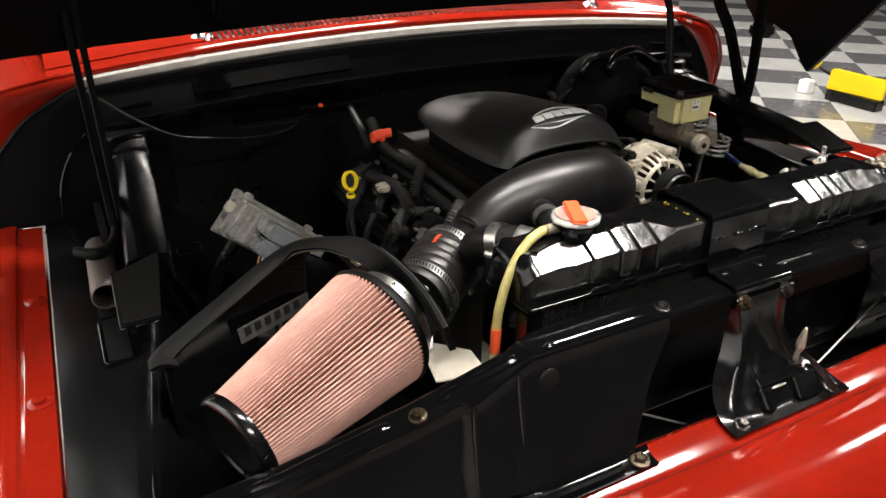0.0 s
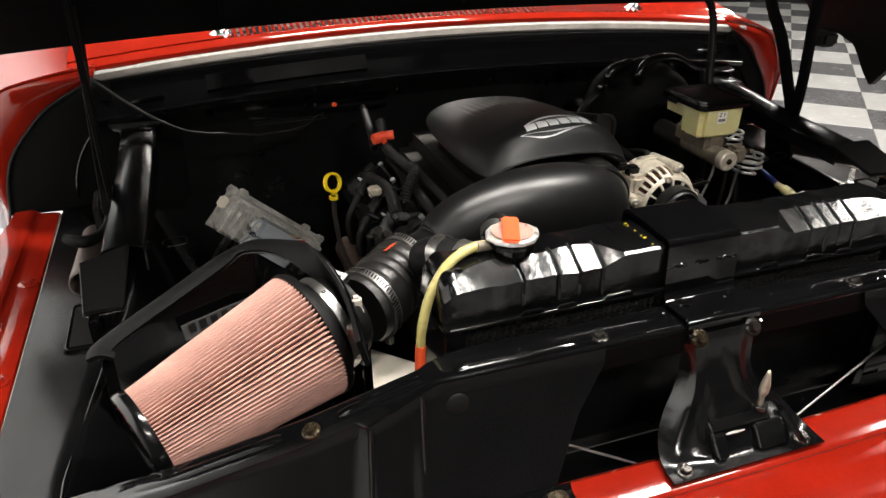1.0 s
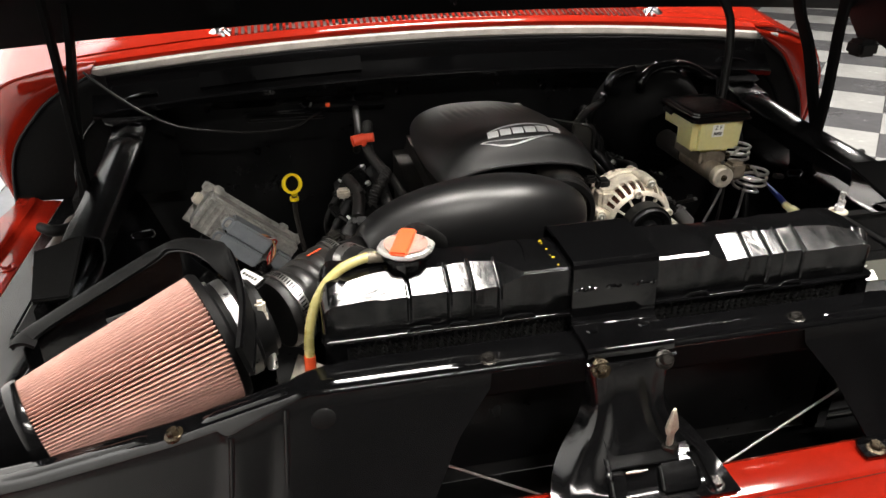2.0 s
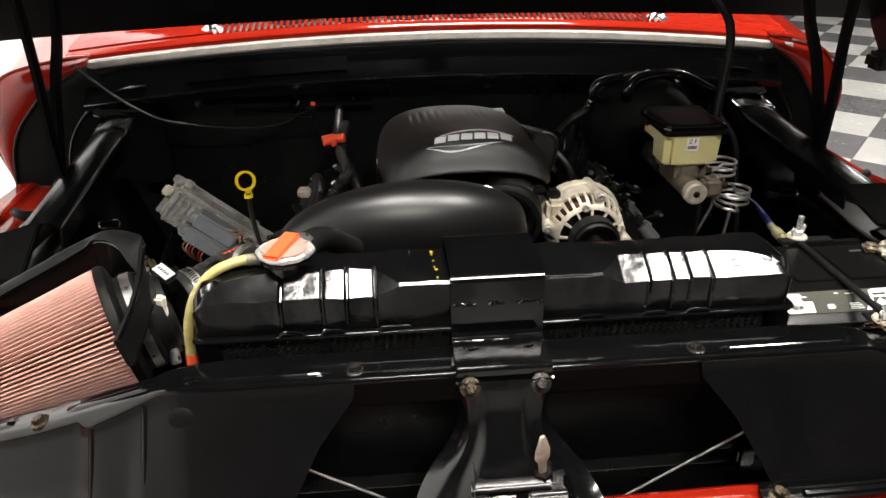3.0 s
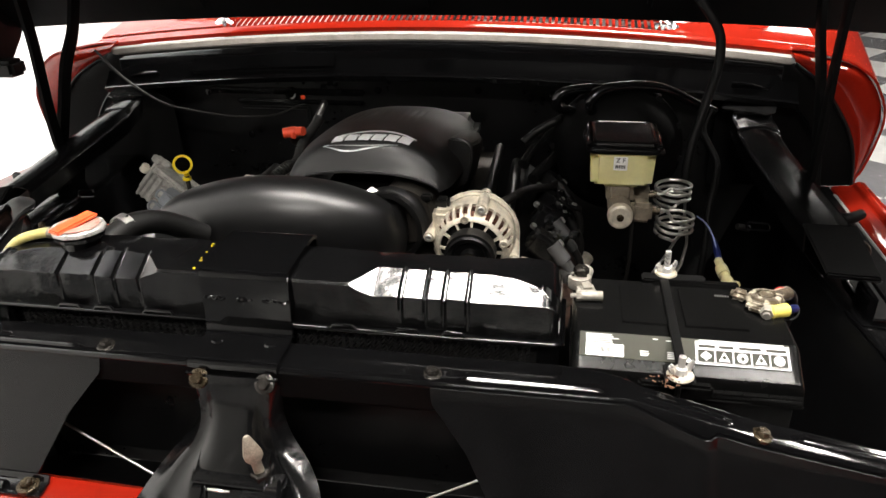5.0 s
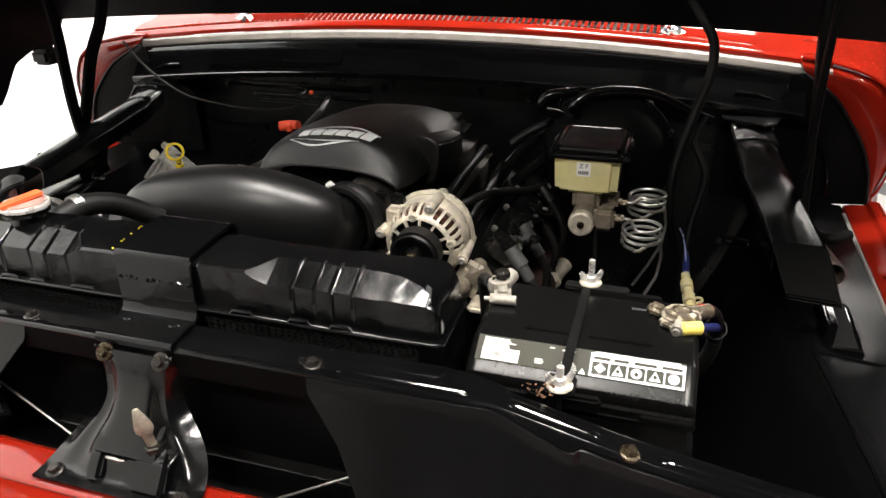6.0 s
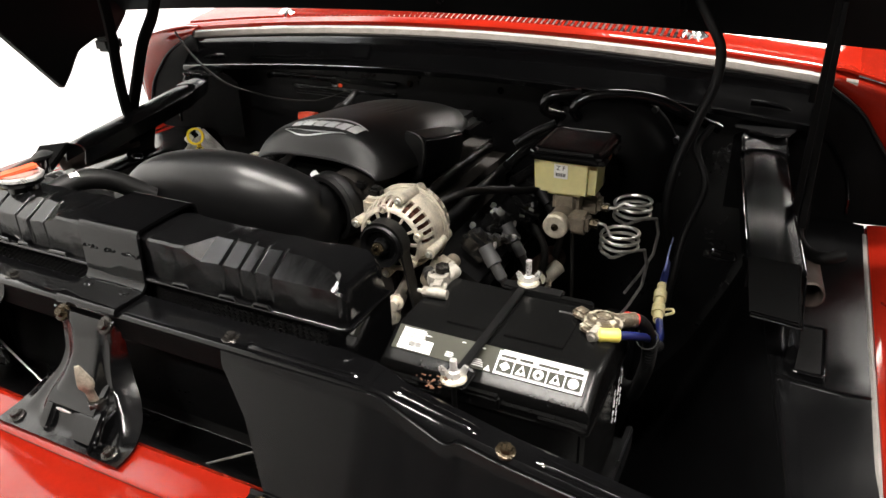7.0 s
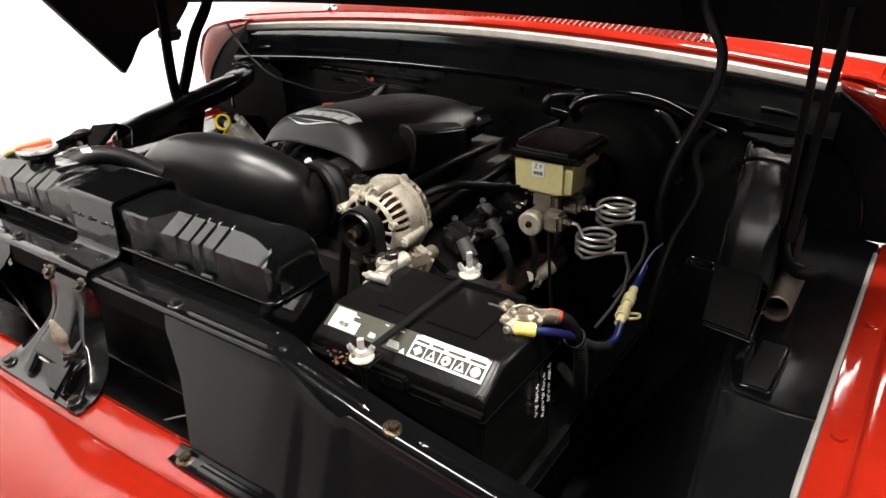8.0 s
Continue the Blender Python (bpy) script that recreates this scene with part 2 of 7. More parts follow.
def lathe(profile, n=32, m=None, closed=False):
    """Turns (radius, height) pairs about z."""
    verts, faces = [], []
    for r, z in profile:
        for k in range(n):
            a = 2 * math.pi * k / n
            verts.append((r * math.cos(a), r * math.sin(a), z))
    rows = len(profile)
    for i in range(rows if closed else rows - 1):
        j = (i + 1) % rows
        for k in range(n):
            faces.append((i * n + k, i * n + (k + 1) % n, j * n + (k + 1) % n, j * n + k))
    if not closed:
        if profile[0][0] > 1e-6:
            faces.append(tuple(range(n)))
        if profile[-1][0] > 1e-6:
            faces.append(tuple(range((rows - 1) * n, rows * n)))
    bm = raw(verts, faces)
    bmesh.ops.remove_doubles(bm, verts=bm.verts, dist=1e-6)
    if m is not None:
        bmesh.ops.transform(bm, matrix=m, verts=bm.verts)
    return bm


def along(a, b):
    """A pose at a with z towards b."""
    a, b = V(a), V(b)
    return Matrix.Translation(a) @ (b - a).to_track_quat("Z", "Y").to_matrix().to_4x4()


def rod(a, b, r, n=12, r2=None):
    a, b = V(a), V(b)
    return lathe([(r, 0), (r if r2 is None else r2, (b - a).length)], n, along(a, b))


def sheet(f, nu, nv, th):
    """A thick sheet over f(u, v), u and v from 0 to 1; th: thickness against the normal."""
    P = [[V(f(i / nu, j / nv)) for j in range(nv + 1)] for i in range(nu + 1)]
    verts, faces = [], []
    N = []
    for i in range(nu + 1):
        row = []
        for j in range(nv + 1):
            du = P[min(i + 1, nu)][j] - P[max(i - 1, 0)][j]
            dv = P[i][min(j + 1, nv)] - P[i][max(j - 1, 0)]
            row.append(du.cross(dv).normalized())
        N.append(row)
    for k in (0, 1):
        for i in range(nu + 1):
            for j in range(nv + 1):
                verts.append(P[i][j] - N[i][j] * (th * k))
    w = nv + 1
    o = (nu + 1) * w
    for i in range(nu):
        for j in range(nv):
            q = (i * w + j, (i + 1) * w + j, (i + 1) * w + j + 1, i * w + j + 1)
            faces.append(q)
            faces.append(tuple(x + o for x in reversed(q)))
    edge = [(i, 0) for i in range(nu)] + [(nu, j) for j in range(nv)] + [(i, nv) for i in range(nu, 0, -1)] + [(0, j) for j in range(nv, 0, -1)]
    ids = [i * w + j for i, j in edge]
    for a, b in zip(ids, ids[1:] + ids[:1]):
        faces.append((a, b, b + o, a + o))
    return raw(verts, faces)


def strip(section, xs, th, shape=None):
    """A thick sheet: a yz section drawn along x; shape(x, y, z) bends it."""
    n = len(section) - 1
    sec = [V((0, *p)) for p in section]

    def f(u, v):
        k = min(int(v * n + 1e-9), n - 1)
        q = sec[k].lerp(sec[k + 1], v * n - k)
        i = min(int(u * (len(xs) - 1) + 1e-9), len(xs) - 2)
        x = xs[i] + (xs[i + 1] - xs[i]) * (u * (len(xs) - 1) - i)
        return shape(x, q.y, q.z) if shape else (x, q.y, q.z)
    return sheet(f, len(xs) - 1, n, th)


def plate(pts, th, m=None, bevel=0.0):
    """A flat plate from an outline in x, y, with its top at z = 0."""
    bm = bmesh.new()
    f = bm.faces.new([bm.verts.new((x, y, 0)) for x, y in pts])
    r = bmesh.ops.extrude_face_region(bm, geom=[f])
    bmesh.ops.translate(bm, vec=(0, 0, -th), verts=[v for v in r["geom"] if isinstance(v, bmesh.types.BMVert)])
    if bevel:
        bmesh.ops.bevel(bm, geom=list(bm.edges), offset=bevel, segments=2, affect="EDGES")
    if m is not None:
        bmesh.ops.transform(bm, matrix=m, verts=bm.verts)
    return bm


def frange(a, b, n):
    return [a + (b - a) * i / n for i in range(n + 1)]


def hexbolt(at, normal, r=0.0064, washer=0.0098):
    """A hex head bolt with its washer, standing on a surface."""
    m = along(at, V(at) + V(normal))
    w = lathe([(washer, -0.002), (washer, 0.0012), (washer * 0.85, 0.002), (r * 0.9, 0.002)], 20, m)
    h = lathe([(r, 0.001), (r, 0.0058), (r * 0.86, 0.0072)], 6, m)
    return join(w, h)


def bolt(at, normal, parent, material=None, r=0.0064, washer=0.0098):
    return part("bolt", hexbolt(at, normal, r, washer), material or BOLT, parent, sharp=30)


def letters(text, size, m, material, parent, name="lettering"):
    cu = bpy.data.curves.new(name, "FONT")
    cu.body, cu.size, cu.extrude, cu.align_x, cu.align_y = text, size, 0.0002, "CENTER", "CENTER"
    tmp = bpy.data.objects.new("tmp", cu)
    me = bpy.data.meshes.new_from_object(tmp)
    bpy.data.objects.remove(tmp)
    me.transform(m)
    me.materials.clear()
    me.materials.append(material)
    ob = new(name, me)
    ob.parent = parent
    ob.matrix_parent_inverse = parent.matrix_basis.inverted() if parent.parent is None else Matrix()
    return ob


# ---- room ----
X0, X1, Y0, Y1, H = -1.9, 11.0, -6.0, 12.0, 4.3
LAMP_Z = 3.6


def slab(name, c, s, material, label, category):
    return tagged(part(name, box(c, s, 0), material), label, category, kind="structure")


slab("wall_west", (X0 - 0.1, (Y0 + Y1) / 2, H / 2), (0.2, Y1 - Y0, H), WALL, "bright white painted showroom wall", "wall")
slab("wall_east", (X1 + 0.1, (Y0 + Y1) / 2, H / 2), (0.2, Y1 - Y0, H), DARKWALL, "dark painted showroom wall", "wall")
slab("wall_north", ((X0 + X1) / 2, Y1 + 0.1, H / 2), (X1 - X0 + 0.4, 0.2, H), DARKWALL, "dark painted showroom wall", "wall")
slab("wall_south", ((X0 + X1) / 2, Y0 - 0.1, H / 2), (X1 - X0 + 0.4, 0.2, H), DARKWALL, "dark painted showroom wall", "wall")
slab("ceiling", ((X0 + X1) / 2, (Y0 + Y1) / 2, H + 0.1), (X1 - X0 + 0.4, Y1 - Y0 + 0.4, 0.2), DARKWALL, "dark painted showroom ceiling", "ceiling")
floor = slab("floor", ((X0 + X1) / 2, (Y0 + Y1) / 2, -0.1), (X1 - X0, Y1 - Y0, 0.19), TILED, "glossy grey and white checkered tile floor", "floor")

TILE, TILE_X, TILE_Y, TILE_TURN = 0.48, 2.84, 3.40, 47.5


def ceiling_light(x, y, sx, sy, power, color=(1.0, 0.945, 0.875)):
    lamp = thing("ceiling_light", (x, y, H), "assumed white rectangular ceiling light hung on thin rods, out of view", "ceiling light", group="showroom ceiling lights")
    part("frame", box((x, y, LAMP_Z - 0.03), (sx + 0.06, sy + 0.06, 0.06), 0.006), WALL, lamp)
    part("diffuser", box((x, y, LAMP_Z - 0.062), (sx, sy, 0.012), 0.004), LAMP, lamp, "glowing white diffuser")
    for k in (-1, 1):
        part("hanger", rod((x + k * sx * 0.4, y + k * sy * 0.4, LAMP_Z - 0.01), (x + k * sx * 0.4, y + k * sy * 0.4, H), 0.004, 8), STEEL, lamp)
    data = bpy.data.lights.new("ceiling_light_source", "AREA")
    data.shape, data.size, data.size_y, data.energy, data.color = "RECTANGLE", sx, sy, power, color
    ob = new("light_source", data)
    ob.matrix_world = look((x, y, LAMP_Z - 0.08), (x, y, 0))
    return lamp


ceiling_light(-0.05, -0.02, 0.80, 0.30, 88)
ceiling_light(1.35, -0.02, 0.70, 0.30, 112)
ceiling_light(3.05, -0.02, 0.50, 0.25, 40)
# next four: fill added out of view for the front, floor and cowl
ceiling_light(0.3, -2.2, 1.2, 0.25, 80)
ceiling_light(3.2, 2.2, 0.3, 1.2, 72)
ceiling_light(5.0, 4.5, 0.3, 1.2, 150)
ceiling_light(0.4, 2.0, 1.2, 0.25, 160)
ceiling_light(2.3, 5.1, 0.9, 0.5, 8)


def wall_fill_light(x, y, power):
    """An unseen bar light, added so that the white wall renders bright."""
    lamp = thing("wall_fill_light", (x, y, H), "added unseen bar light that brightens the white wall", "ceiling light", group="showroom ceiling lights")
    part("housing", box((x, y, H - 0.05), (0.12, 1.3, 0.10), 0.01), FLAT, lamp)
    # unseen sheet, added to keep this lamp's light off the truck
    part("spill_blocker", box((x + 0.062, y, H - 0.46), (0.012, 1.9, 0.92), 0.003), FLAT, lamp, "unseen black sheet added to block the lamp's spill")
    data = bpy.data.lights.new("wall_fill_source", "AREA")
    data.shape, data.size, data.size_y, data.energy, data.spread = "RECTANGLE", 1.2, 0.06, power, radians(105)
    ob = new("light_source", data)
    ob.matrix_world = look((x, y, H - 0.12), (X0, y, 1.0))


wall_fill_light(-1.25, 1.7, 112)
wall_fill_light(-1.25, 4.2, 94)
wall_fill_light(-1.25, -0.3, 45)


# ---- truck body ----
truck = thing("pickup_truck", (0, 0.5, 0), "old red pickup truck with raised hood and black engine bay", "truck")


def flare(s, x):
    """The passenger side's rear fender end stands further out."""
    return s * (x + (0.048 * min(1, max(0, (x - 0.70) / 0.12)) if s < 0 else 0))


def fender(s):
    """One front fender: crown, hood-side flange, rear block that meets the cowl."""
    ys = frange(-0.16, 0.90, 22)
    prof = [(0.822, 0.862), (0.826, 0.874), (0.838, 0.8762), (0.858, 0.8772), (0.863, 0.8800), (0.867, 0.8845), (0.873, 0.8862), (0.880, 0.8850), (0.889, 0.873), (0.897, 0.82), (0.904, 0.75), (0.907, 0.66), (0.902, 0.5)]

    def f(u, v):
        k = min(int(v * (len(prof) - 1) + 1e-9), len(prof) - 2)
        t = v * (len(prof) - 1) - k
        x = prof[k][0] + (prof[k + 1][0] - prof[k][0]) * t
        z = prof[k][1] + (prof[k + 1][1] - prof[k][1]) * t
        y = ys[0] + (ys[-1] - ys[0]) * u
        drop = 0.03 * max(0, (0.25 - y)) if z > 0.8 else 0
        wide = 0.075 * min(1, max(0, (0.76 - y) / 0.30))
        if s < 0:
            wide = 0.022 + 0.05 * min(1, max(0, (0.86 - y) / 0.30))
        x += wide * min(1, max(0, (x - 0.873) / 0.007))
        return (s * x, y, z - drop)
    fen = part("front_fender", sheet(f, 22, 48, 0.004), RED, truck, "glossy red front fender", 30)
    # rear block: the rolled end that rises to the cowl
    sec = [(0.706, 1.142), (0.747, 1.138), (0.814, 1.118), (0.851, 1.096), (0.873, 1.073), (0.896, 1.018), (0.891, 0.955), (0.879, 0.905), (0.870, 0.878), (0.888, 0.81), (0.900, 0.72), (0.900, 0.5)]
    line = [V((p[0], 0, p[1])) for p in sec]

    def g(u, v):
        q = spl[min(int(v * (len(spl) - 1) + 0.5), len(spl) - 1)]
        return (flare(s, q.x) + s * (0.15 * u if q.x > 0.80 else 0.15 * u * max(0, (q.x - 0.706) / 0.094)), 0.925 + 0.7 * u, q.z + 0.03 * u)
    spl = spline(line, 4)
    part("fender_top", sheet(g, 4, len(spl) - 1, 0.004), RED, fen, sharp=50)
    # forward face of the rolled end
    inner = [(0.715, 1.118), (0.770, 1.077), (0.800, 1.038), (0.832, 0.991), (0.853, 0.938), (0.862, 0.885)]
    outer = [(0.706, 1.140), (0.814, 1.116), (0.862, 1.084), (0.894, 1.020), (0.888, 0.938), (0.869, 0.878)]
    sin, sout = spline([V((*p, 0)) for p in inner], 5), spline([V((*p, 0)) for p in outer], 5)

    def h(u, v):
        a, b = sin[round(u * (len(sin) - 1))], sout[round(u * (len(sout) - 1))]
        q = a.lerp(b, v)
        return (flare(s, q.x), 0.922 + 0.012 * v - 0.012 * math.sin(math.pi * v), q.y)
    part("fender_end", sheet(h, len(sin) - 1, 6, 0.003), RED, fen, sharp=50)
    for y in (0.342, 0.609):
        at = (s * 0.842, y, 0.8765)
        part("bolt", hexbolt(at, (0, 0, 1), 0.0088, 0.0150), RED, fen, "red painted bolt")
    bolt((s * 0.757, 0.94, 1.106), (0, -0.5, 1), fen, RED, 0.006, 0.011)
    tab = plate([(-0.018, -0.02), (0.018, -0.02), (0.02, 0.02), (-0.02, 0.02)], 0.003, axes((s * 0.757, 0.945, 1.102), (1, 0, 0), (0, 1, 0.4)), 0.001)
    part("fender_tab", tab, RED, fen)
    # seal strip between flange and apron
    part("fender_seal", tube([(s * 0.818, y, 0.874 - 0.03 * max(0, 0.25 - y)) for y in frange(-0.1, 0.86, 8)], 0.0042, 8, 3), FENDERSEAL, fen, "worn grey rubber seal strip")
    return fen


for s in (-1, 1):
    fender(s)


def inner_fender(s):
    """Black apron: shelf beside the fender, inner wall, rear splash panel, brace and the cover box."""
    def f(u, v):
        y = -0.02 + 0.92 * u
        edge = 0.735 - 0.055 * min(1, max(0, (y - 0.12) / 0.40))
        pts = [(0.820, 0.870), (0.818, 0.876), (0.78, 0.880), (edge + 0.012, 0.886), (edge, 0.882), (edge - 0.012, 0.86), (edge - 0.06, 0.72), (edge - 0.13, 0.55), (edge - 0.22, 0.40)]
        n = len(pts) - 1
        k = min(int(v * n + 1e-9), n - 1)
        t = v * n - k
        x = pts[k][0] + (pts[k + 1][0] - pts[k][0]) * t
        z = pts[k][1] + (pts[k + 1][1] - pts[k][1]) * t
        dent = 0.0015 * noise.noise((x * 9, y * 9, z * 9))
        return (s * x + dent, y, z + dent)
    ap = part("inner_fender", sheet(f, 40, 32, 0.003), APRON, truck, "glossy black painted inner fender apron", 40)

    # joint across the shelf
    part("panel_seam", tube([(s * 0.707, 0.357, 0.8874), (s * 0.714, 0.357, 0.8872), (s * 0.78, 0.357, 0.8812), (s * 0.815, 0.366, 0.8772)], 0.0021, 8, 1), GLOSS, ap)
    line = [(s * (0.735 - 0.055 * min(1, max(0, (y - 0.12) / 0.40)) + 0.004), y, 0.8838) for y in frange(0.0, 0.40, 14)]
    part("shelf_edge", tube(line, 0.0034, 10, 1), GLOSS, ap)

    # splash panel at the back, black up to the red fender end
    edge = spline([V((0.712, 1.12, 0)), V((0.770, 1.079, 0)), V((0.801, 1.04, 0)), V((0.833, 0.992, 0)), V((0.854, 0.939, 0)), V((0.864, 0.875, 0))], 4)

    def g(u, v):
        q = edge[round(u * (len(edge) - 1))]
        lo = 0.58 + 0.11 * min(1, max(0, (q.y - 1.02) / 0.05))
        x = lo + (q.x - lo) * v
        z = q.y
        return (flare(s, x), 0.900 + 0.018 * v ** 3, z)
    part("splash_panel", sheet(g, len(edge) - 1, 8, 0.003), DULL, ap, "black rear splash panel")
    part("panel_edge", tube([(flare(s, q.x), 0.912, q.y) for q in edge[::4]], 0.0035, 8, 3), RUBBER, ap)
    rim = [(s * (0.60 + 0.185 * math.cos(radians(a))), 0.890, 0.90 + 0.185 * math.sin(radians(a))) for a in range(0, 92, 10)]
    part("panel_bead", tube(rim, 0.0035, 8, 3), GLOSS, ap)

    # channel brace that runs forward from the cowl corner to the cover plate
    if s < 0:
        mid = ((0.655, 0.850, 1.043), (0.655, 0.838, 1.034), (0.657, 0.805, 1.024), (0.659, 0.780, 1.014), (0.668, 0.64, 0.993), (0.673, 0.57, 0.982), (0.680, 0.49, 0.968))
    else:
        mid = ((0.627, 0.850, 1.043), (0.627, 0.838, 1.034), (0.632, 0.805, 1.024), (0.635, 0.780, 1.012), (0.656, 0.64, 0.989), (0.667, 0.57, 0.980), (0.680, 0.49, 0.968))
    bl = spline([V(p) for p in mid], 6)

    def b(u, v):
        q = bl[round(u * (len(bl) - 1))]
        w = 0.0285 if s < 0 else 0.036
        sec = ((-1, -0.034), (-1, -0.004), (-0.90, 0.0), (-0.5, 0.003), (0, 0.004), (0.5, 0.003), (0.90, 0.0), (1, -0.004), (1, -0.034))
        k = min(int(v * 8 + 1e-9), 7)
        t = v * 8 - k
        a, h = sec[k][0] + (sec[k + 1][0] - sec[k][0]) * t, sec[k][1] + (sec[k + 1][1] - sec[k][1]) * t
        bulge = 0.007 * math.exp(-((u - 0.52) / 0.10) ** 2) * max(0, 1 - a * a)
        return (s * (q.x + a * w) + (0.008 if s > 0 else 0), q.y + 0.25 * h, q.z + h + bulge)
    part("brace", sheet(b, len(bl) - 1, 32, 0.003), PANEL, ap, "glossy black sheet metal channel brace", 25)
    for e in (0.125, 0.875):
        part("brace_edge", tube([V(b(k / 30, e)) + V((0, -0.0005, 0.0008)) for k in range(3, 31)], 0.0016, 8, 1), GLOSS, ap)
    cx = 0.655 if s < 0 else 0.627
    fl = plate([(-0.046, -0.012), (-0.036, -0.024), (0.034, -0.028), (0.052, -0.008), (0.05, 0.03), (-0.046, 0.03)], 0.004, axes((s * cx, 0.862, 1.0475), (1, -0.35 * s, 0.0), (0, 1, 0.05)), 0.0012)
    part("brace_flange", fl, PANEL, ap)
    part("flange_weld", tube([(s * (cx + 0.012 + 0.006 * i), 0.837 + 0.001 * (i % 2), 1.0405 + 0.0012 * (i % 3)) for i in range(-6, 3)], [0.002 + 0.0012 * (i % 2) for i in range(9)], 7, 2), GLOSS, ap)
    # bolt stub standing out of the apron
    if s > 0:
        part("apron_stud", rod((0.606, 0.612, 0.908), (0.584, 0.606, 0.914), 0.0055, 10), HOSE, ap)

    # cover box over the hinge mount
    pts = [(0.668, 0.478, 0.978), (0.732, 0.448, 0.976), (0.735, 0.398, 0.918), (0.685, 0.405, 0.915)]
    if s > 0:
        pts = [(0.651, 0.505, 0.967), (0.724, 0.481, 0.963), (0.727, 0.379, 0.945), (0.667, 0.408, 0.933)]
    q = [V((s * p[0], p[1], p[2])) for p in pts]
    m = axes(q[3], q[2] - q[3], q[0] - q[3])
    mi = m.inverted()
    outline = [((mi @ p).x, (mi @ p).y) for p in q]
    if s < 0:
        outline = outline[::-1]
    part("cover_plate", plate(outline, 0.014 if s < 0 else -0.008, m, 0.0025), DULL, ap, "bent glossy black cover plate")
    for a, b in ((0, 1), (1, 2), (2, 3)):
        part("plate_edge", rod(q[a], q[b], 0.0016, 10), GLOSS, ap)
    part("cover_leg", box((s * 0.722, 0.40, 0.90), (0.012, 0.055, 0.045), 0.003), GLOSS, ap)
    part("shelf_pad", box((s * 0.743, 0.429, 0.8845), (0.044, 0.128, 0.008), 0.003), GLOSS, ap)
    part("shelf_pad_rim", box((s * 0.743, 0.429, 0.8880), (0.032, 0.110, 0.003), 0.0012), FLAT, ap)

    loop = [(s * (0.743 + a * 0.019), 0.429 + b * 0.060, 0.8888) for a, b in ((-1, -0.9), (-0.8, -1), (0.8, -1), (1, -0.9), (1, 0.9), (0.8, 1), (-0.8, 1), (-1, 0.9), (-1, -0.9))]
    part("pad_bead", tube(loop, 0.0019, 8, 1), GLOSS, ap)

    # short spring tube at the foot of the hinge
    a, c = V((s * 0.741, 0.690, 0.908)), V((s * 0.744, 0.500, 0.917))
    if s > 0:
        a, c = V((0.728, 0.665, 0.905)), V((0.735, 0.490, 0.935))
    r = 0.0205 if s < 0 else 0.0175
    prof = [(r - 0.002, 0), (r, 0.001), (r, (c - a).length - 0.001), (r - 0.002, (c - a).length), (r - 0.0035, (c - a).length - 0.004), (r - 0.0035, 0.004)]
    part("spring_tube", lathe(prof, 24, along(a, c), True), RUSTTUBE, ap, "brown grey spring tube")
    sm = axes((s * 0.612, 0.585, 0.925), (s * 0.9, 0.1, -0.1), (-s * 0.25, 0.3, 1))
    ring = [sm @ V((a * 0.013 + 0.006 * math.cos(k), 0.006 * math.sin(k), 0)) for a, lo in ((1, -90), (-1, 90)) for k in [radians(lo + 30 * i) for i in range(7)]]
    part("slot", tube(ring + ring[:1], 0.002, 6, 2), GLOSS, ap, "raised oval slot rim")
    return ap


for s in (-1, 1):
    inner_fender(s)


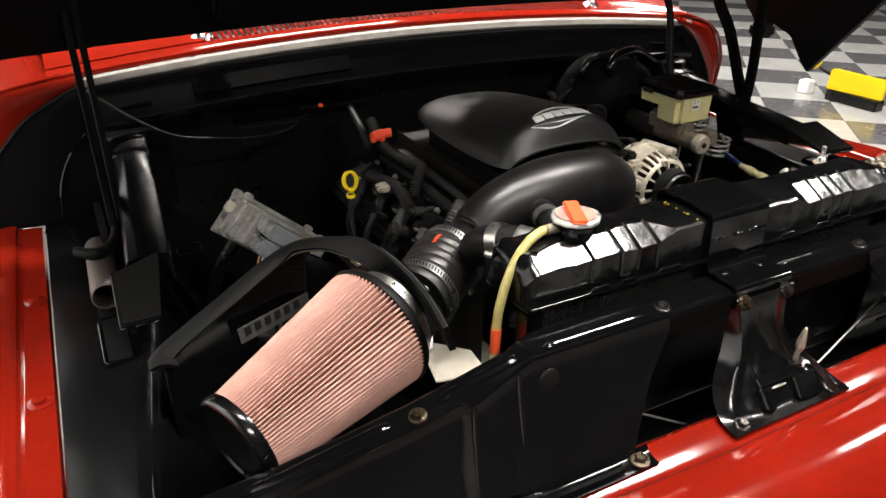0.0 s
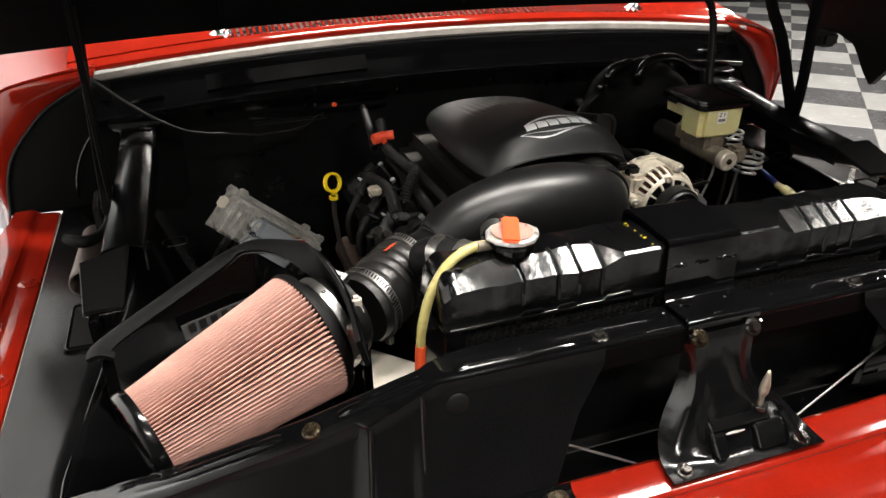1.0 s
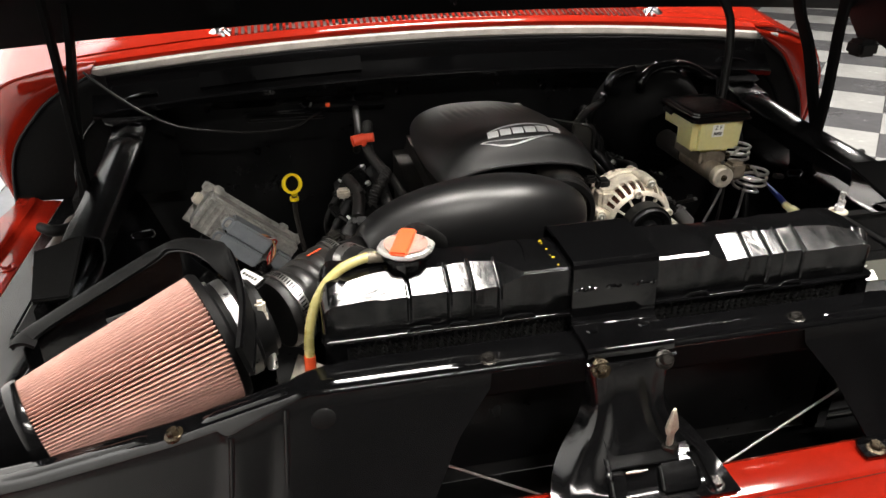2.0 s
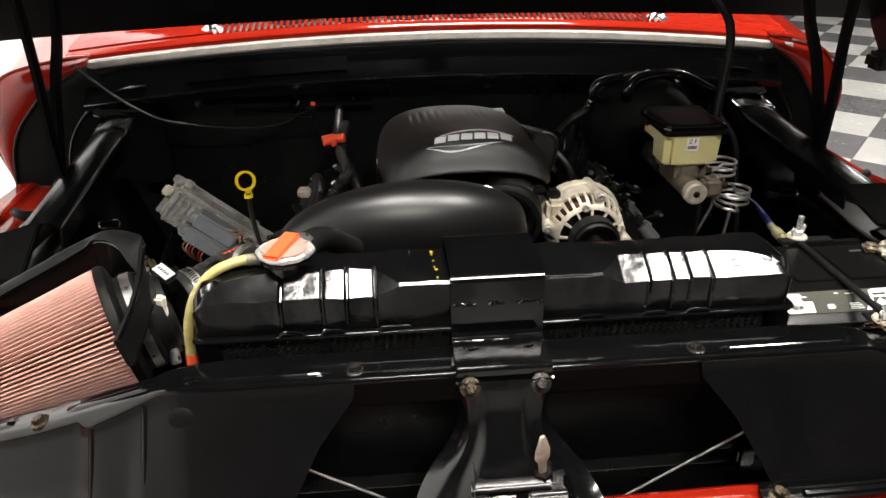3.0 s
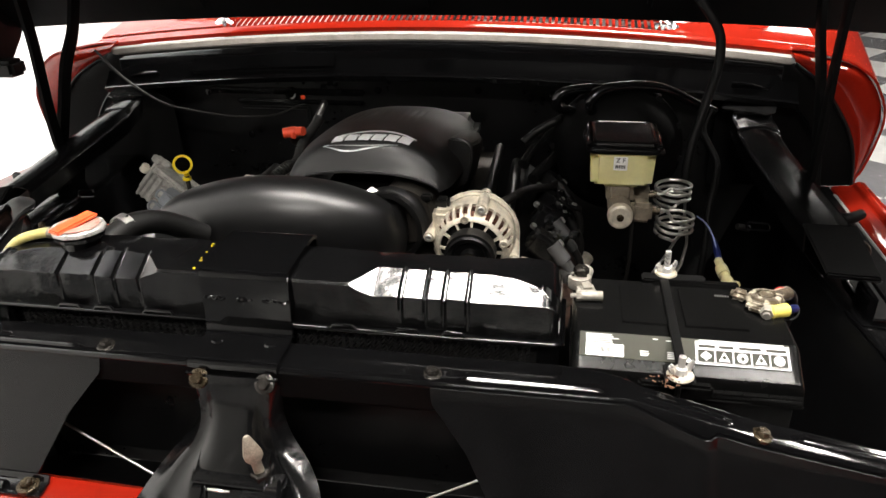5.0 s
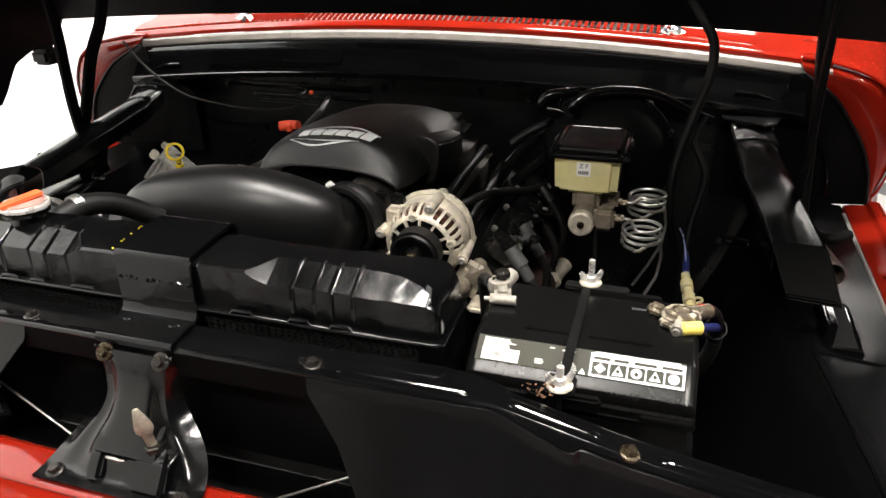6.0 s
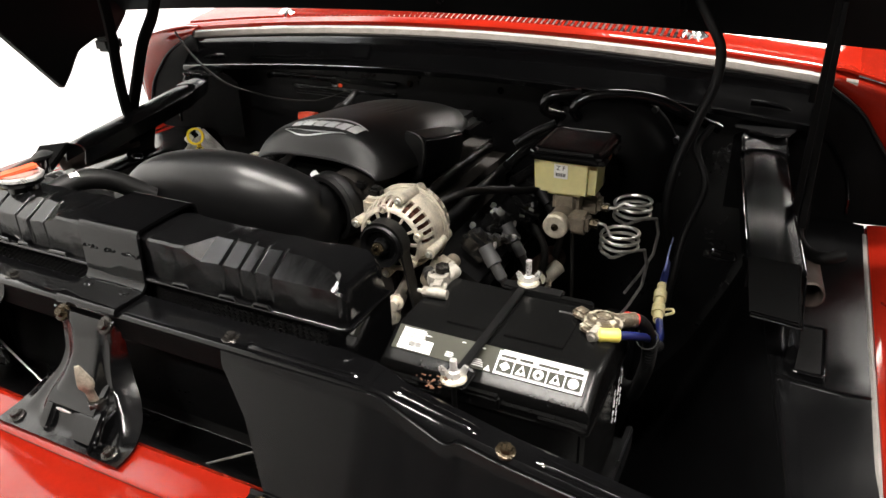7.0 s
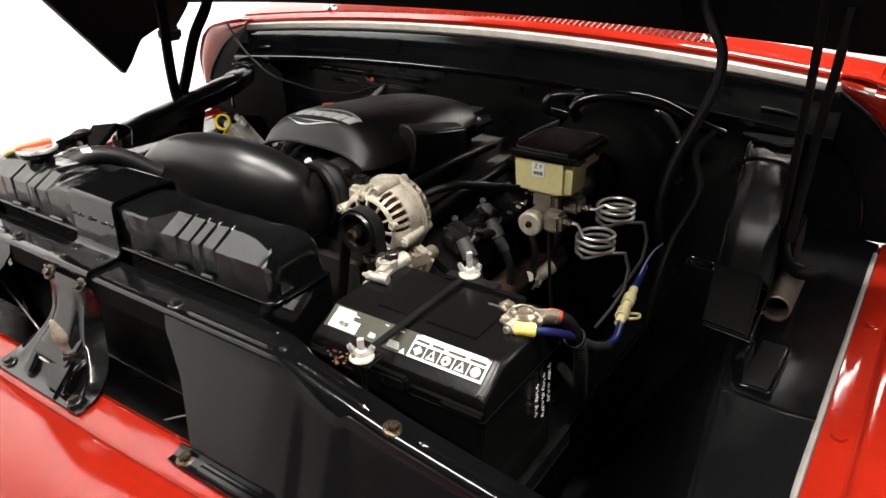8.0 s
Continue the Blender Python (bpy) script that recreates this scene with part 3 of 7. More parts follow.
def cowl():
    # red cowl top with its slotted vent between the washer nozzles
    def top(x, y, z):
        k = (abs(x) / 0.8) ** 2
        return (x, y - 0.03 * k, z + 0.008 - 0.044 * k)
    xs = frange(-0.76, 0.76, 40)
    front = part("cowl_panel", strip([(0.958, 1.158), (0.957, 1.166), (0.963, 1.171), (0.985, 1.175)], xs, 0.003, top), RED, truck, "glossy red cowl panel with a slotted air vent")
    part("cowl_rear", strip([(1.028, 1.186), (1.06, 1.192), (1.20, 1.225)], xs, 0.003, top), RED, front)
    part("windshield", strip([(1.20, 1.226), (1.5, 1.62), (1.7, 1.80)], xs, 0.006, top), GLASSDARK, truck, "dark windshield glass")
    for s in (-1, 1):
        part("cowl_end", strip([(0.985, 1.175), (1.005, 1.181), (1.028, 1.186)], frange(s * 0.478, s * 0.76, 8), 0.003, top), RED, front)
    part("vent_well", strip([(0.985, 1.150), (1.028, 1.155)], frange(-0.478, 0.478, 16), 0.003, top), FLAT, front)
    slat0 = None
    n = 74
    for i in range(n + 1):
        x = -0.475 + 0.95 * i / n
        k = (abs(x) / 0.8) ** 2
        m = Matrix.Translation((x, 1.0065 - 0.03 * k, 1.188 - 0.044 * k)) @ pose(0, 0, 0, 14, 0, 0)
        if slat0 is None:
            slat0 = part("vent_slat", box((0, 0, 0), (0.0062, 0.047, 0.008), 0.0022), RED, front)
            slat0.matrix_basis = m
        else:
            o = new("vent_slat", slat0.data)
            o.parent = front
            o.matrix_basis = m
    for s in (-1, 1):
        c = V((s * 0.476, 0.995, 1.171))
        noz = lathe([(0.021, -0.004), (0.021, 0.001), (0.018, 0.004), (0.012, 0.010), (0.007, 0.013), (0.0, 0.0135)], 24, Matrix.Translation(c) @ pose(0, 0, 0, 14) @ Matrix.Diagonal((1.25, 0.8, 1, 1)))
        part("washer_nozzle", join(noz, rod(c + V((0, -0.004, 0.006)), c + V((-s * 0.012, -0.016, 0.014)), 0.0035)), CHROME, front, "chrome washer nozzle")
    # seal strip and the black plenum face under it
    part("cowl_seal", strip([(0.950, 1.138), (0.946, 1.143), (0.947, 1.154), (0.952, 1.158)], xs, 0.006, top), SEAL, truck, "worn grey cowl seal strip")

    def face(x, y, z):
        k = (abs(x) / 0.8) ** 2
        return (x, y - 0.03 * k, z + 0.003 - 0.04 * k)
    pl = part("cowl_plenum", strip([(0.962, 1.143), (0.950, 1.139), (0.940, 1.13), (0.915, 1.10), (0.8975, 1.0832), (0.8938, 1.0815), (0.8935, 1.077), (0.905, 1.0735), (0.955, 1.066)], frange(-0.72, 0.72, 30), 0.004, face), GLOSS, truck, "glossy black cowl front with a bright folded lip")
    part("plenum_lip", tube([face(x, 0.8925, 1.079) for x in frange(-0.70, 0.70, 14)], 0.0016, 8, 3), GLOSS, pl, "bright folded lip")
    part("plenum_panel", strip([(0.9305, 1.122), (0.9105, 1.098)], frange(-0.52, -0.20, 8), 0.003, lambda x, y, z: face(x, y - 0.004, z + 0.003)), GLOSS, pl)
    fw = part("firewall", strip([(0.955, 1.07), (0.955, 0.9), (0.95, 0.7), (0.95, 0.36)], frange(-0.74, 0.74, 12), 0.004), SATIN, truck, "satin black firewall")
    part("firewall_rail", box((-0.33, 0.945, 1.035), (0.36, 0.014, 0.014), 0.004), GLOSS, fw)
    part("firewall_pad", box((-0.36, 0.947, 0.975), (0.16, 0.014, 0.05), 0.005), SATIN, fw)
    part("firewall_rail", box((-0.30, 0.945, 1.012), (0.30, 0.012, 0.010), 0.004), GLOSS, fw)
    gm = along((-0.318, 0.948, 1.030), (-0.318, 0.90, 1.036))
    part("grommet", lathe([(0.006, 0.0), (0.014, 0.0), (0.015, 0.005), (0.012, 0.009), (0.008, 0.008), (0.006, 0.004)], 24, gm, True), GLOSS, fw, "black rubber grommet")
    for x, z in ((-0.52, 1.028), (-0.43, 0.93), (-0.12, 1.040), (0.10, 1.044), (0.21, 1.030), (0.60, 1.02)):
        bolt((x, 0.951, z), (0, -1, 0.1), fw, GLOSS, 0.0045, 0.0075)
    return front


cowl()

# red header panel above the grille, with its rolled front edge
head_sec = [(-0.055, 0.868), (-0.062, 0.8748), (-0.10, 0.8705), (-0.106, 0.867), (-0.112, 0.870), (-0.16, 0.865), (-0.195, 0.852), (-0.222, 0.825), (-0.235, 0.78), (-0.23, 0.70)]


def head_bend(x, y, z):
    k = (abs(x) / 0.9) ** 2
    return (x, y + 0.05 * k, z - 0.01 * k)


header = part("header_panel", strip(head_sec, frange(-0.90, 0.90, 40), 0.004, head_bend), RED, truck, "glossy red header panel over the grille")
part("grille_bar", strip([(-0.236, 0.845), (-0.252, 0.842), (-0.258, 0.83), (-0.256, 0.79), (-0.24, 0.77)], frange(-0.88, 0.88, 30), 0.004, head_bend), CHROME, truck, "bright chrome grille trim")
part("header_seam", tube([head_bend(x, -0.1062, 0.8700) for x in frange(-0.80, 0.80, 30)], 0.0016, 6, 1), FLAT, header, "thin dark seam in the header")
for x in (0.175, 0.205):
    part("rivet", lathe([(0.004, 0), (0.003, 0.002), (0, 0.0024)], 12, Matrix.Translation((x, -0.125, 0.869))), RED, header)


# radiator support
def sup_z(x):
    return float(np.interp(abs(x), [0, 0.356, 0.366, 0.376, 0.489, 0.63, 0.82], [1.014, 1.014, 1.0125, 1.009, 0.974, 0.940, 0.900]))


def sup_y(x):
    return float(np.interp(abs(x), [0, 0.345, 0.49, 0.63, 0.82], [-0.015, -0.015, -0.006, 0.004, 0.03]))


def rounded(pts, radii, steps=4):
    """A yz section with its inner corners rounded."""
    out = [pts[0]]
    for k in range(1, len(pts) - 1):
        a, b, c = (V((*p, 0)) for p in pts[k - 1:k + 2])
        r = min(radii[k - 1], (a - b).length * 0.45, (c - b).length * 0.45)
        p, q = b + (a - b).normalized() * r, b + (c - b).normalized() * r
        for i in range(steps + 1):
            t = i / steps
            w = p * (1 - t) ** 2 + b * (2 * t * (1 - t)) + q * t * t
            out.append((w.x, w.y))
    return out + [pts[-1]]


def crease_drop(x):
    """How far the second crease lies under and before the first one."""
    x = abs(x)
    return (float(np.interp(x, [0, 0.366, 0.432, 0.438, 0.446, 0.60, 0.82], [0.003, 0.003, 0.011, 0.011, 0.005, 0.005, 0.005])),
            float(np.interp(x, [0, 0.366, 0.432, 0.438, 0.446, 0.82], [0.0015, 0.0015, 0.009, 0.009, 0.004, 0.004])))


def sections(xs, section, side=1, th=0.003):
    """A thick sheet through one yz section for each x."""
    rows = [section(x) for x in xs]

    def f(u, v):
        i, k = round(u * (len(xs) - 1)), round(v * (len(rows[0]) - 1))
        return (side * xs[i], rows[i][k][0], rows[i][k][1])
    return sheet(f, len(xs) - 1, len(rows[0]) - 1, th)


def bead(x):
    x = abs(x)
    k = 0
    for a, b in ((0.200, 0.345), (0.372, 0.462), (0.515, 0.66)):
        k = max(k, min(1, max(0, (x - a) / 0.012)) * min(1, max(0, (b - x) / 0.012)))
    return k * k * (3 - 2 * k)


def support():
    def top(x):
        zt, y0 = sup_z(x), sup_y(x) + 0.015
        d, fwd = crease_drop(x)
        b = 0.0024 * bead(x)
        back = float(np.interp(abs(x), [0, 0.30, 0.34, 0.375, 0.82], [0.032, 0.032, 0.027, 0.014, 0.015]))
        sec = [(back + 0.001, -0.03), (back, 0.0), (0.0035, 0.0), (0.0015, b), (-0.0035, b), (-0.0055, -0.0002), (-0.0105, -0.0008), (-0.0105 - fwd, -d), (-0.0105 - fwd + 0.004, -d - 0.003)]
        return [(y0 + y, zt + z) for y, z in rounded(sec, [0.003, 0.001, 0.001, 0.001, 0.001, 0.0012, 0.0014], 3)]
    xs = sorted(set(round(x, 4) for x in frange(-0.82, 0.82, 110) + [s * (x + k) for s in (-1, 1) for x in (0.366, 0.205, 0.34, 0.377, 0.456, 0.521, 0.432, 0.445) for k in (-0.008, -0.004, 0, 0.004, 0.008)]))
    ob = part("radiator_support", sections(xs, top), GLOSS, truck, "glossy black radiator support crossmember", 11)
    for s in (-1, 1):
        for a, b, off in ((0.20, 0.80, 0), (0.30, 0.80, 1)):
            line = []
            for x in sorted(frange(a, b, 26) + [0.356, 0.366, 0.376, 0.432, 0.438, 0.446]):
                d, fwd = crease_drop(x)
                line.append((s * x, sup_y(x) + 0.015 - 0.0100 - off * fwd, sup_z(x) - 0.0009 - off * (d - 0.0006)))
            part("edge_bead", tube(line, 0.0019, 10, 1), GLOSS, ob)
    part("beam_face", strip([(-0.0118, 1.0105), (-0.0110, 0.984), (-0.0040, 0.977)], frange(-0.19, 0.19, 8), 0.003), DULL, ob, "front face of the crossmember")
    for s in (-1, 1):

        def f(u, v):
            # u: inner to outer, v: top to bottom
            inner = float(np.interp(v, [0, 0.1, 0.45, 1], [0.176, 0.178, 0.214, 0.252]))
            x = inner + (0.80 - inner) * u
            d, fwd = crease_drop(x)
            step = 0.004 / (1 + math.exp(-(x - 0.388 - 0.012 * v) / 0.0025)) + 0.0065 / (1 + math.exp(-(x - 0.443 - 0.01 * v) / 0.003))
            y0, z0 = sup_y(x) + 0.015 - 0.0112 - fwd, sup_z(x) - d
            zz = z0 + 0.0005 - 0.004 * min(1, v * 12)
            y = y0 - (0.052 - fwd * 0.7) * v ** 1.1 + step * min(1, v * 1.6)
            return (s * x, y - 0.0018, zz + (0.884 - zz) * v)
        pn = part("side_panel", sheet(f, 130, 36, 0.003), PANEL, ob, "glossy black pressed side panel", 14)
        for xc, dx, end in ((0.380, 0.010, 0.62), (0.434, 0.010, 0.80)):
            # pressed fold that runs down from a crease
            fold = []
            for v in frange(0.02, end, 14):
                inner = float(np.interp(v, [0, 0.1, 0.45, 1], [0.176, 0.178, 0.214, 0.252]))
                q = V(f((xc + dx * v - inner) / (0.80 - inner), v))
                fold.append(q + V((0, 0.0012 + 0.0022 * (v / end) ** 2, 0)))
            part("panel_fold", tube(fold, 0.0034, 12, 2), PANEL, pn)
        xs2 = frange(0.235, 0.80, 24)
        sec = [(-0.066, 0.888), (-0.070, 0.882), (-0.080, 0.879), (-0.088, 0.879)]

        def fl(x, y, z):
            return (s * x, y + sup_y(x) + 0.015 + (0.01 if x > 0.395 else 0), z - 0.02 * max(0, x - 0.4))
        part("side_flange", strip(sec, xs2, 0.003, fl), GLOSS, pn)
        part("flange_rib", tube([fl(x, -0.079, 0.881) for x in frange(0.28, 0.46, 5)], 0.0055, 8, 3), GLOSS, pn)
        bolt((s * 0.254, -0.077, 0.882), (0, -0.1, 1), pn, BRASS, 0.0068, 0.0115)
    for s in (-1, 1):
        bolt((s * 0.176, 0.0, 1.016), (0, 0, 1), ob)
        bolt((s * 0.489, 0.002, 0.976), (s * 0.25, -0.05, 1), ob, BRASS)
    ball = lathe([(0.014 * math.sin(a), 0.0035 * math.cos(a)) for a in frange(0, math.pi * 0.5, 8)], 24, along((-0.345, -0.020, 0.985), (-0.345, -0.06, 0.995)))
    part("dimple", ball, FLAT, ob, "rounded pressed dimple")
    # dark floor and lower bar inside the opening
    part("lower_bar", strip([(0.05, 0.80), (-0.02, 0.83), (-0.06, 0.845), (-0.06, 0.80)], frange(-0.5, 0.5, 8), 0.003), SATIN, ob)
    for s in (-1, 1):
        part("rod_brace", rod((s * 0.275, -0.005, 0.921), (s * 0.06, -0.020, 0.800), 0.0016), ZINC, ob, "thin bright steel brace rod")
    return ob


sup = support()


def latch_bracket():
    cx = -0.027
    rows = [  # z, y, half width, raise of the middle
        (1.008, -0.018, 0.0495, 0.0), (0.996, -0.0205, 0.0485, 0.002), (0.975, -0.024, 0.047, 0.004), (0.955, -0.030, 0.047, 0.007),
        (0.935, -0.040, 0.056, 0.012), (0.915, -0.052, 0.075, 0.016), (0.900, -0.062, 0.088, 0.016), (0.889, -0.072, 0.096, 0.010), (0.883, -0.082, 0.100, 0.004), (0.881, -0.100, 0.101, 0.0)]
    R = spline([V(r[:3]) for r in rows], 4)
    K = np.interp(np.linspace(0, 1, len(R)), np.linspace(0, 1, len(rows)), [r[3] for r in rows])

    def f(u, v):
        q, k = R[round(u * (len(R) - 1))], K[round(u * (len(R) - 1))]
        w = (v - 0.5) * 2
        mid = 1 / (1 + math.exp((abs(w) - 0.52) / 0.05))
        fold = 0.022 * max(0, abs(w) - 0.82) / 0.18 * math.sin(math.pi * min(1, u * 1.1)) if u < 0.9 else 0
        return (cx + w * q.z, q.y - 0.0045 * max(0, 1 - u * 2) - 0.6 * k * mid + fold, q.x + 0.25 * k * mid)
    lb = part("latch_bracket", sheet(f, len(R) - 1, 40, 0.003), TANK, sup, "glossy black pressed hood latch bracket")
    for x in (-0.062, 0.009):
        bolt((x, -0.0225, 1.003), (0, -0.8, 0.6), lb, BRASS if x < 0 else BOLT, 0.0065, 0.0105)
    for x in (-0.107, 0.051):
        bolt((x, -0.088, 0.8825), (0, -0.25, 1), lb)
    # pressed catch: a shelf over a dark slot, a post and a stepped block beside it
    def prism(x0, x1, yz, bevel=0.004):
        n = len(yz)
        bm = raw([(x, y, z) for x in (x0, x1) for y, z in yz], [tuple(range(n)), tuple(range(2 * n - 1, n - 1, -1))] + [(i, (i + 1) % n, n + (i + 1) % n, n + i) for i in range(n)])
        bmesh.ops.recalc_face_normals(bm, faces=bm.faces)
        bmesh.ops.bevel(bm, geom=list(bm.edges), offset=bevel, segments=3, affect="EDGES")
        return bm
    shelf = prism(-0.066, 0.018, [(-0.036, 0.938), (-0.056, 0.9215), (-0.0705, 0.9135), (-0.0745, 0.9085), (-0.070, 0.904), (-0.040, 0.915)])
    hb = part("latch_box", shelf, TANK, lb, "pressed latch shelf over a dark slot", 40)
    part("latch_post", prism(-0.066, -0.0475, [(-0.058, 0.914), (-0.0715, 0.911), (-0.079, 0.902), (-0.0935, 0.8845), (-0.058, 0.880)]), TANK, hb)
    part("latch_block", prism(-0.010, 0.034, [(-0.046, 0.916), (-0.0695, 0.9110), (-0.0785, 0.9055), (-0.0935, 0.8845), (-0.046, 0.880)], 0.003), TANK, hb, "stepped latch block")
    # matt black block in the slot stands in for the shade inside it
    part("slot_shade_block", prism(-0.049, -0.008, [(-0.050, 0.906), (-0.0640, 0.905), (-0.0700, 0.884), (-0.050, 0.882)], 0.001), FLAT, hb)
    part("lip_wear", tube([(-0.046, -0.0735, 0.9040), (-0.036, -0.0742, 0.9050), (-0.029, -0.0738, 0.9038), (-0.022, -0.0740, 0.9048)], [0.0012, 0.0020, 0.0014, 0.0010], 7, 3), ZINC, hb, "worn bright edge of the slot")
    part("latch_lever", box((0, 0, 0), (0.004, 0.05, 0.008), 0.0015, Matrix.Translation((0.034, -0.085, 0.905)) @ pose(0, 0, 0, 35, 10, 20)), GLOSS, hb)
    pin = lathe([(0.0055, 0), (0.0055, 0.020), (0.0066, 0.0215), (0.0100, 0.028), (0.0098, 0.033), (0.0066, 0.045), (0.0036, 0.055), (0.0026, 0.0565), (0.0, 0.0565)], 8, along((0.007, -0.0585, 0.917), (0.003, -0.0665, 0.974)))
    flatten = V((-0.58, 0.81, 0))
    for v in pin.verts:
        v.co -= flatten * (0.42 * (v.co - V((0.005, -0.0625, v.co.z))).dot(flatten))
    part("striker_pin", pin, STRIKER, hb, "worn pointed steel striker pin")
    part("nut", lathe([(0.0105, 0), (0.0105, 0.008), (0.009, 0.0095)], 6, along((0.0075, -0.058, 0.913), (0.0065, -0.060, 0.965))), BOLT, hb)
    return lb


latch_bracket()


# open hood
def hood():
    a = radians(52)
    hinge = V((0, 0.895, 1.208))
    d = V((0, -math.cos(a), math.sin(a)))
    up = V((0, math.sin(a), math.cos(a)))

    def f(u, v):
        x = -0.91 + 1.82 * v
        k = (abs(x) / 0.9) ** 2
        p = hinge + d * (1.08 * u) - up * (0.045 * k) + V((0, 0.012 * k, 0))
        return (x, p.y, p.z)
    ob = part("hood", sheet(f, 14, 40, -0.018), FLAT, truck, "black underside of the raised hood")
    far = V((0, 0.655, 1.033)) + d * 1.05
    back = hinge + d * 1.06 - up * 0.045
    for s in (-1, 1):
        out = [(0.655, 1.033), (0.682, 1.060), (0.703, 1.088), (0.722, 1.110), (0.750, 1.120), (0.782, 1.131), (0.800, 1.112), (0.832, 1.124), (0.865, 1.155), (0.885, 1.178), (back.y, back.z), (far.y, far.z)]
        m = Matrix(((0, 0, s, s * 0.915), (1, 0, 0, 0), (0, 1, 0, 0), (0, 0, 0, 1)))
        part("hood_side", plate(out, 0.022, m, 0.003), FLAT, ob, "black hood side skirt with a notched rear edge")
        part("hood_stop", box((s * 0.885, 0.80, 1.112), (0.05, 0.05, 0.035), 0.008), RUBBER, ob)
    for x in (-0.45, 0.0, 0.45):
        c = hinge + d * 0.56 - up * 0.03
        part("hood_rib", box((0, 0, 0), (0.06, 1.0, 0.03), 0.008, Matrix.Translation((x, c.y, c.z)) @ pose(0, 0, 0, -52, 0, 0)), FLAT, ob)
    return ob


hood()


def flat_bar(pts, wide, deep):
    """A bar of flat section swept along a line that keeps to one upright plane."""
    line = spline([V(p) for p in pts], 5)
    verts, faces = [], []
    sec = [(-0.8, -1), (0.8, -1), (1, -0.8), (1, 0.8), (0.8, 1), (-0.8, 1), (-1, 0.8), (-1, -0.8)]
    for i, q in enumerate(line):
        t = (line[min(i + 1, len(line) - 1)] - line[max(i - 1, 0)]).normalized()
        nrm = V((1, 0, 0)).cross(t).normalized()
        verts += [q + V((a * wide / 2, 0, 0)) + nrm * (b * deep / 2) for a, b in sec]
    for i in range(len(line) - 1):
        faces += [(i * 8 + k, i * 8 + (k + 1) % 8, i * 8 + 8 + (k + 1) % 8, i * 8 + 8 + k) for k in range(8)]
    faces += [tuple(range(8)), tuple(range(len(verts) - 8, len(verts)))]
    return raw(verts, faces)


def hood_hinge(s):
    def X(p):
        return V((s * p[0], p[1], p[2]))
    hb = part("hood_hinge", flat_bar([X((0.712, 0.662, 0.955)), X((0.712, 0.672, 0.975)), X((0.712, 0.705, 1.04)), X((0.712, 0.750, 1.13)), X((0.712, 0.797, 1.19)), X((0.712, 0.83, 1.26))], 0.0115, 0.026), DULL, truck, "black hood hinge with bent arms", 40)
    part("hinge_arm", flat_bar([X((0.702, 0.668, 0.950)), X((0.700, 0.658, 0.975)), X((0.700, 0.654, 1.05)), X((0.700, 0.657, 1.12)), X((0.700, 0.661, 1.20)), X((0.700, 0.655, 1.33))], 0.0095, 0.024), DULL, hb)
    part("hinge_plate", plate([(-0.05, -0.05), (0.03, -0.055), (0.05, 0.0), (0.03, 0.04), (-0.03, 0.03)], 0.012, axes(X((0.722, 0.70, 0.935)), (0, 1, 0), (0, 0, 1)), 0.003), FLAT, hb)
    part("hinge_elbow", tube([X((0.706, 0.665, 0.96)), X((0.712, 0.640, 0.945)), X((0.728, 0.61, 0.94)), X((0.748, 0.59, 0.945)), X((0.772, 0.605, 0.948))], [0.008, 0.009, 0.009, 0.010, 0.008], 10, 5), FLAT, hb)


for s in (-1, 1):
    hood_hinge(s)

# added sheet that stops the bright floor showing up through the bay
part("floor_blocker", box((0, 0.44, 0.395), (1.16, 1.10, 0.006), 0), FLAT, truck, "flat black sheet added to hide the bright floor")

# front wheels carry the body
for s in (-1, 1):
    w = part("wheel", lathe([(0.20, -0.09), (0.33, -0.10), (0.355, -0.07), (0.36, 0), (0.355, 0.07), (0.33, 0.10), (0.20, 0.09)], 40, Matrix.Translation((s * 0.84, 0.42, 0.36)) @ pose(0, 0, 0, 0, 90)), TYRE, truck, "black tyre under the front fender")
    part("rim", lathe([(0.2, -0.07), (0.15, -0.05), (0.05, -0.03), (0.0, -0.03)], 30, Matrix.Translation((s * 0.84, 0.42, 0.36)) @ pose(0, 0, 0, 0, -90 * s)), CHROME, w)
    part("frame_rail", box((s * 0.40, 0.45, 0.50), (0.07, 1.3, 0.14), 0.006), SATIN, truck, "black steel frame rail")


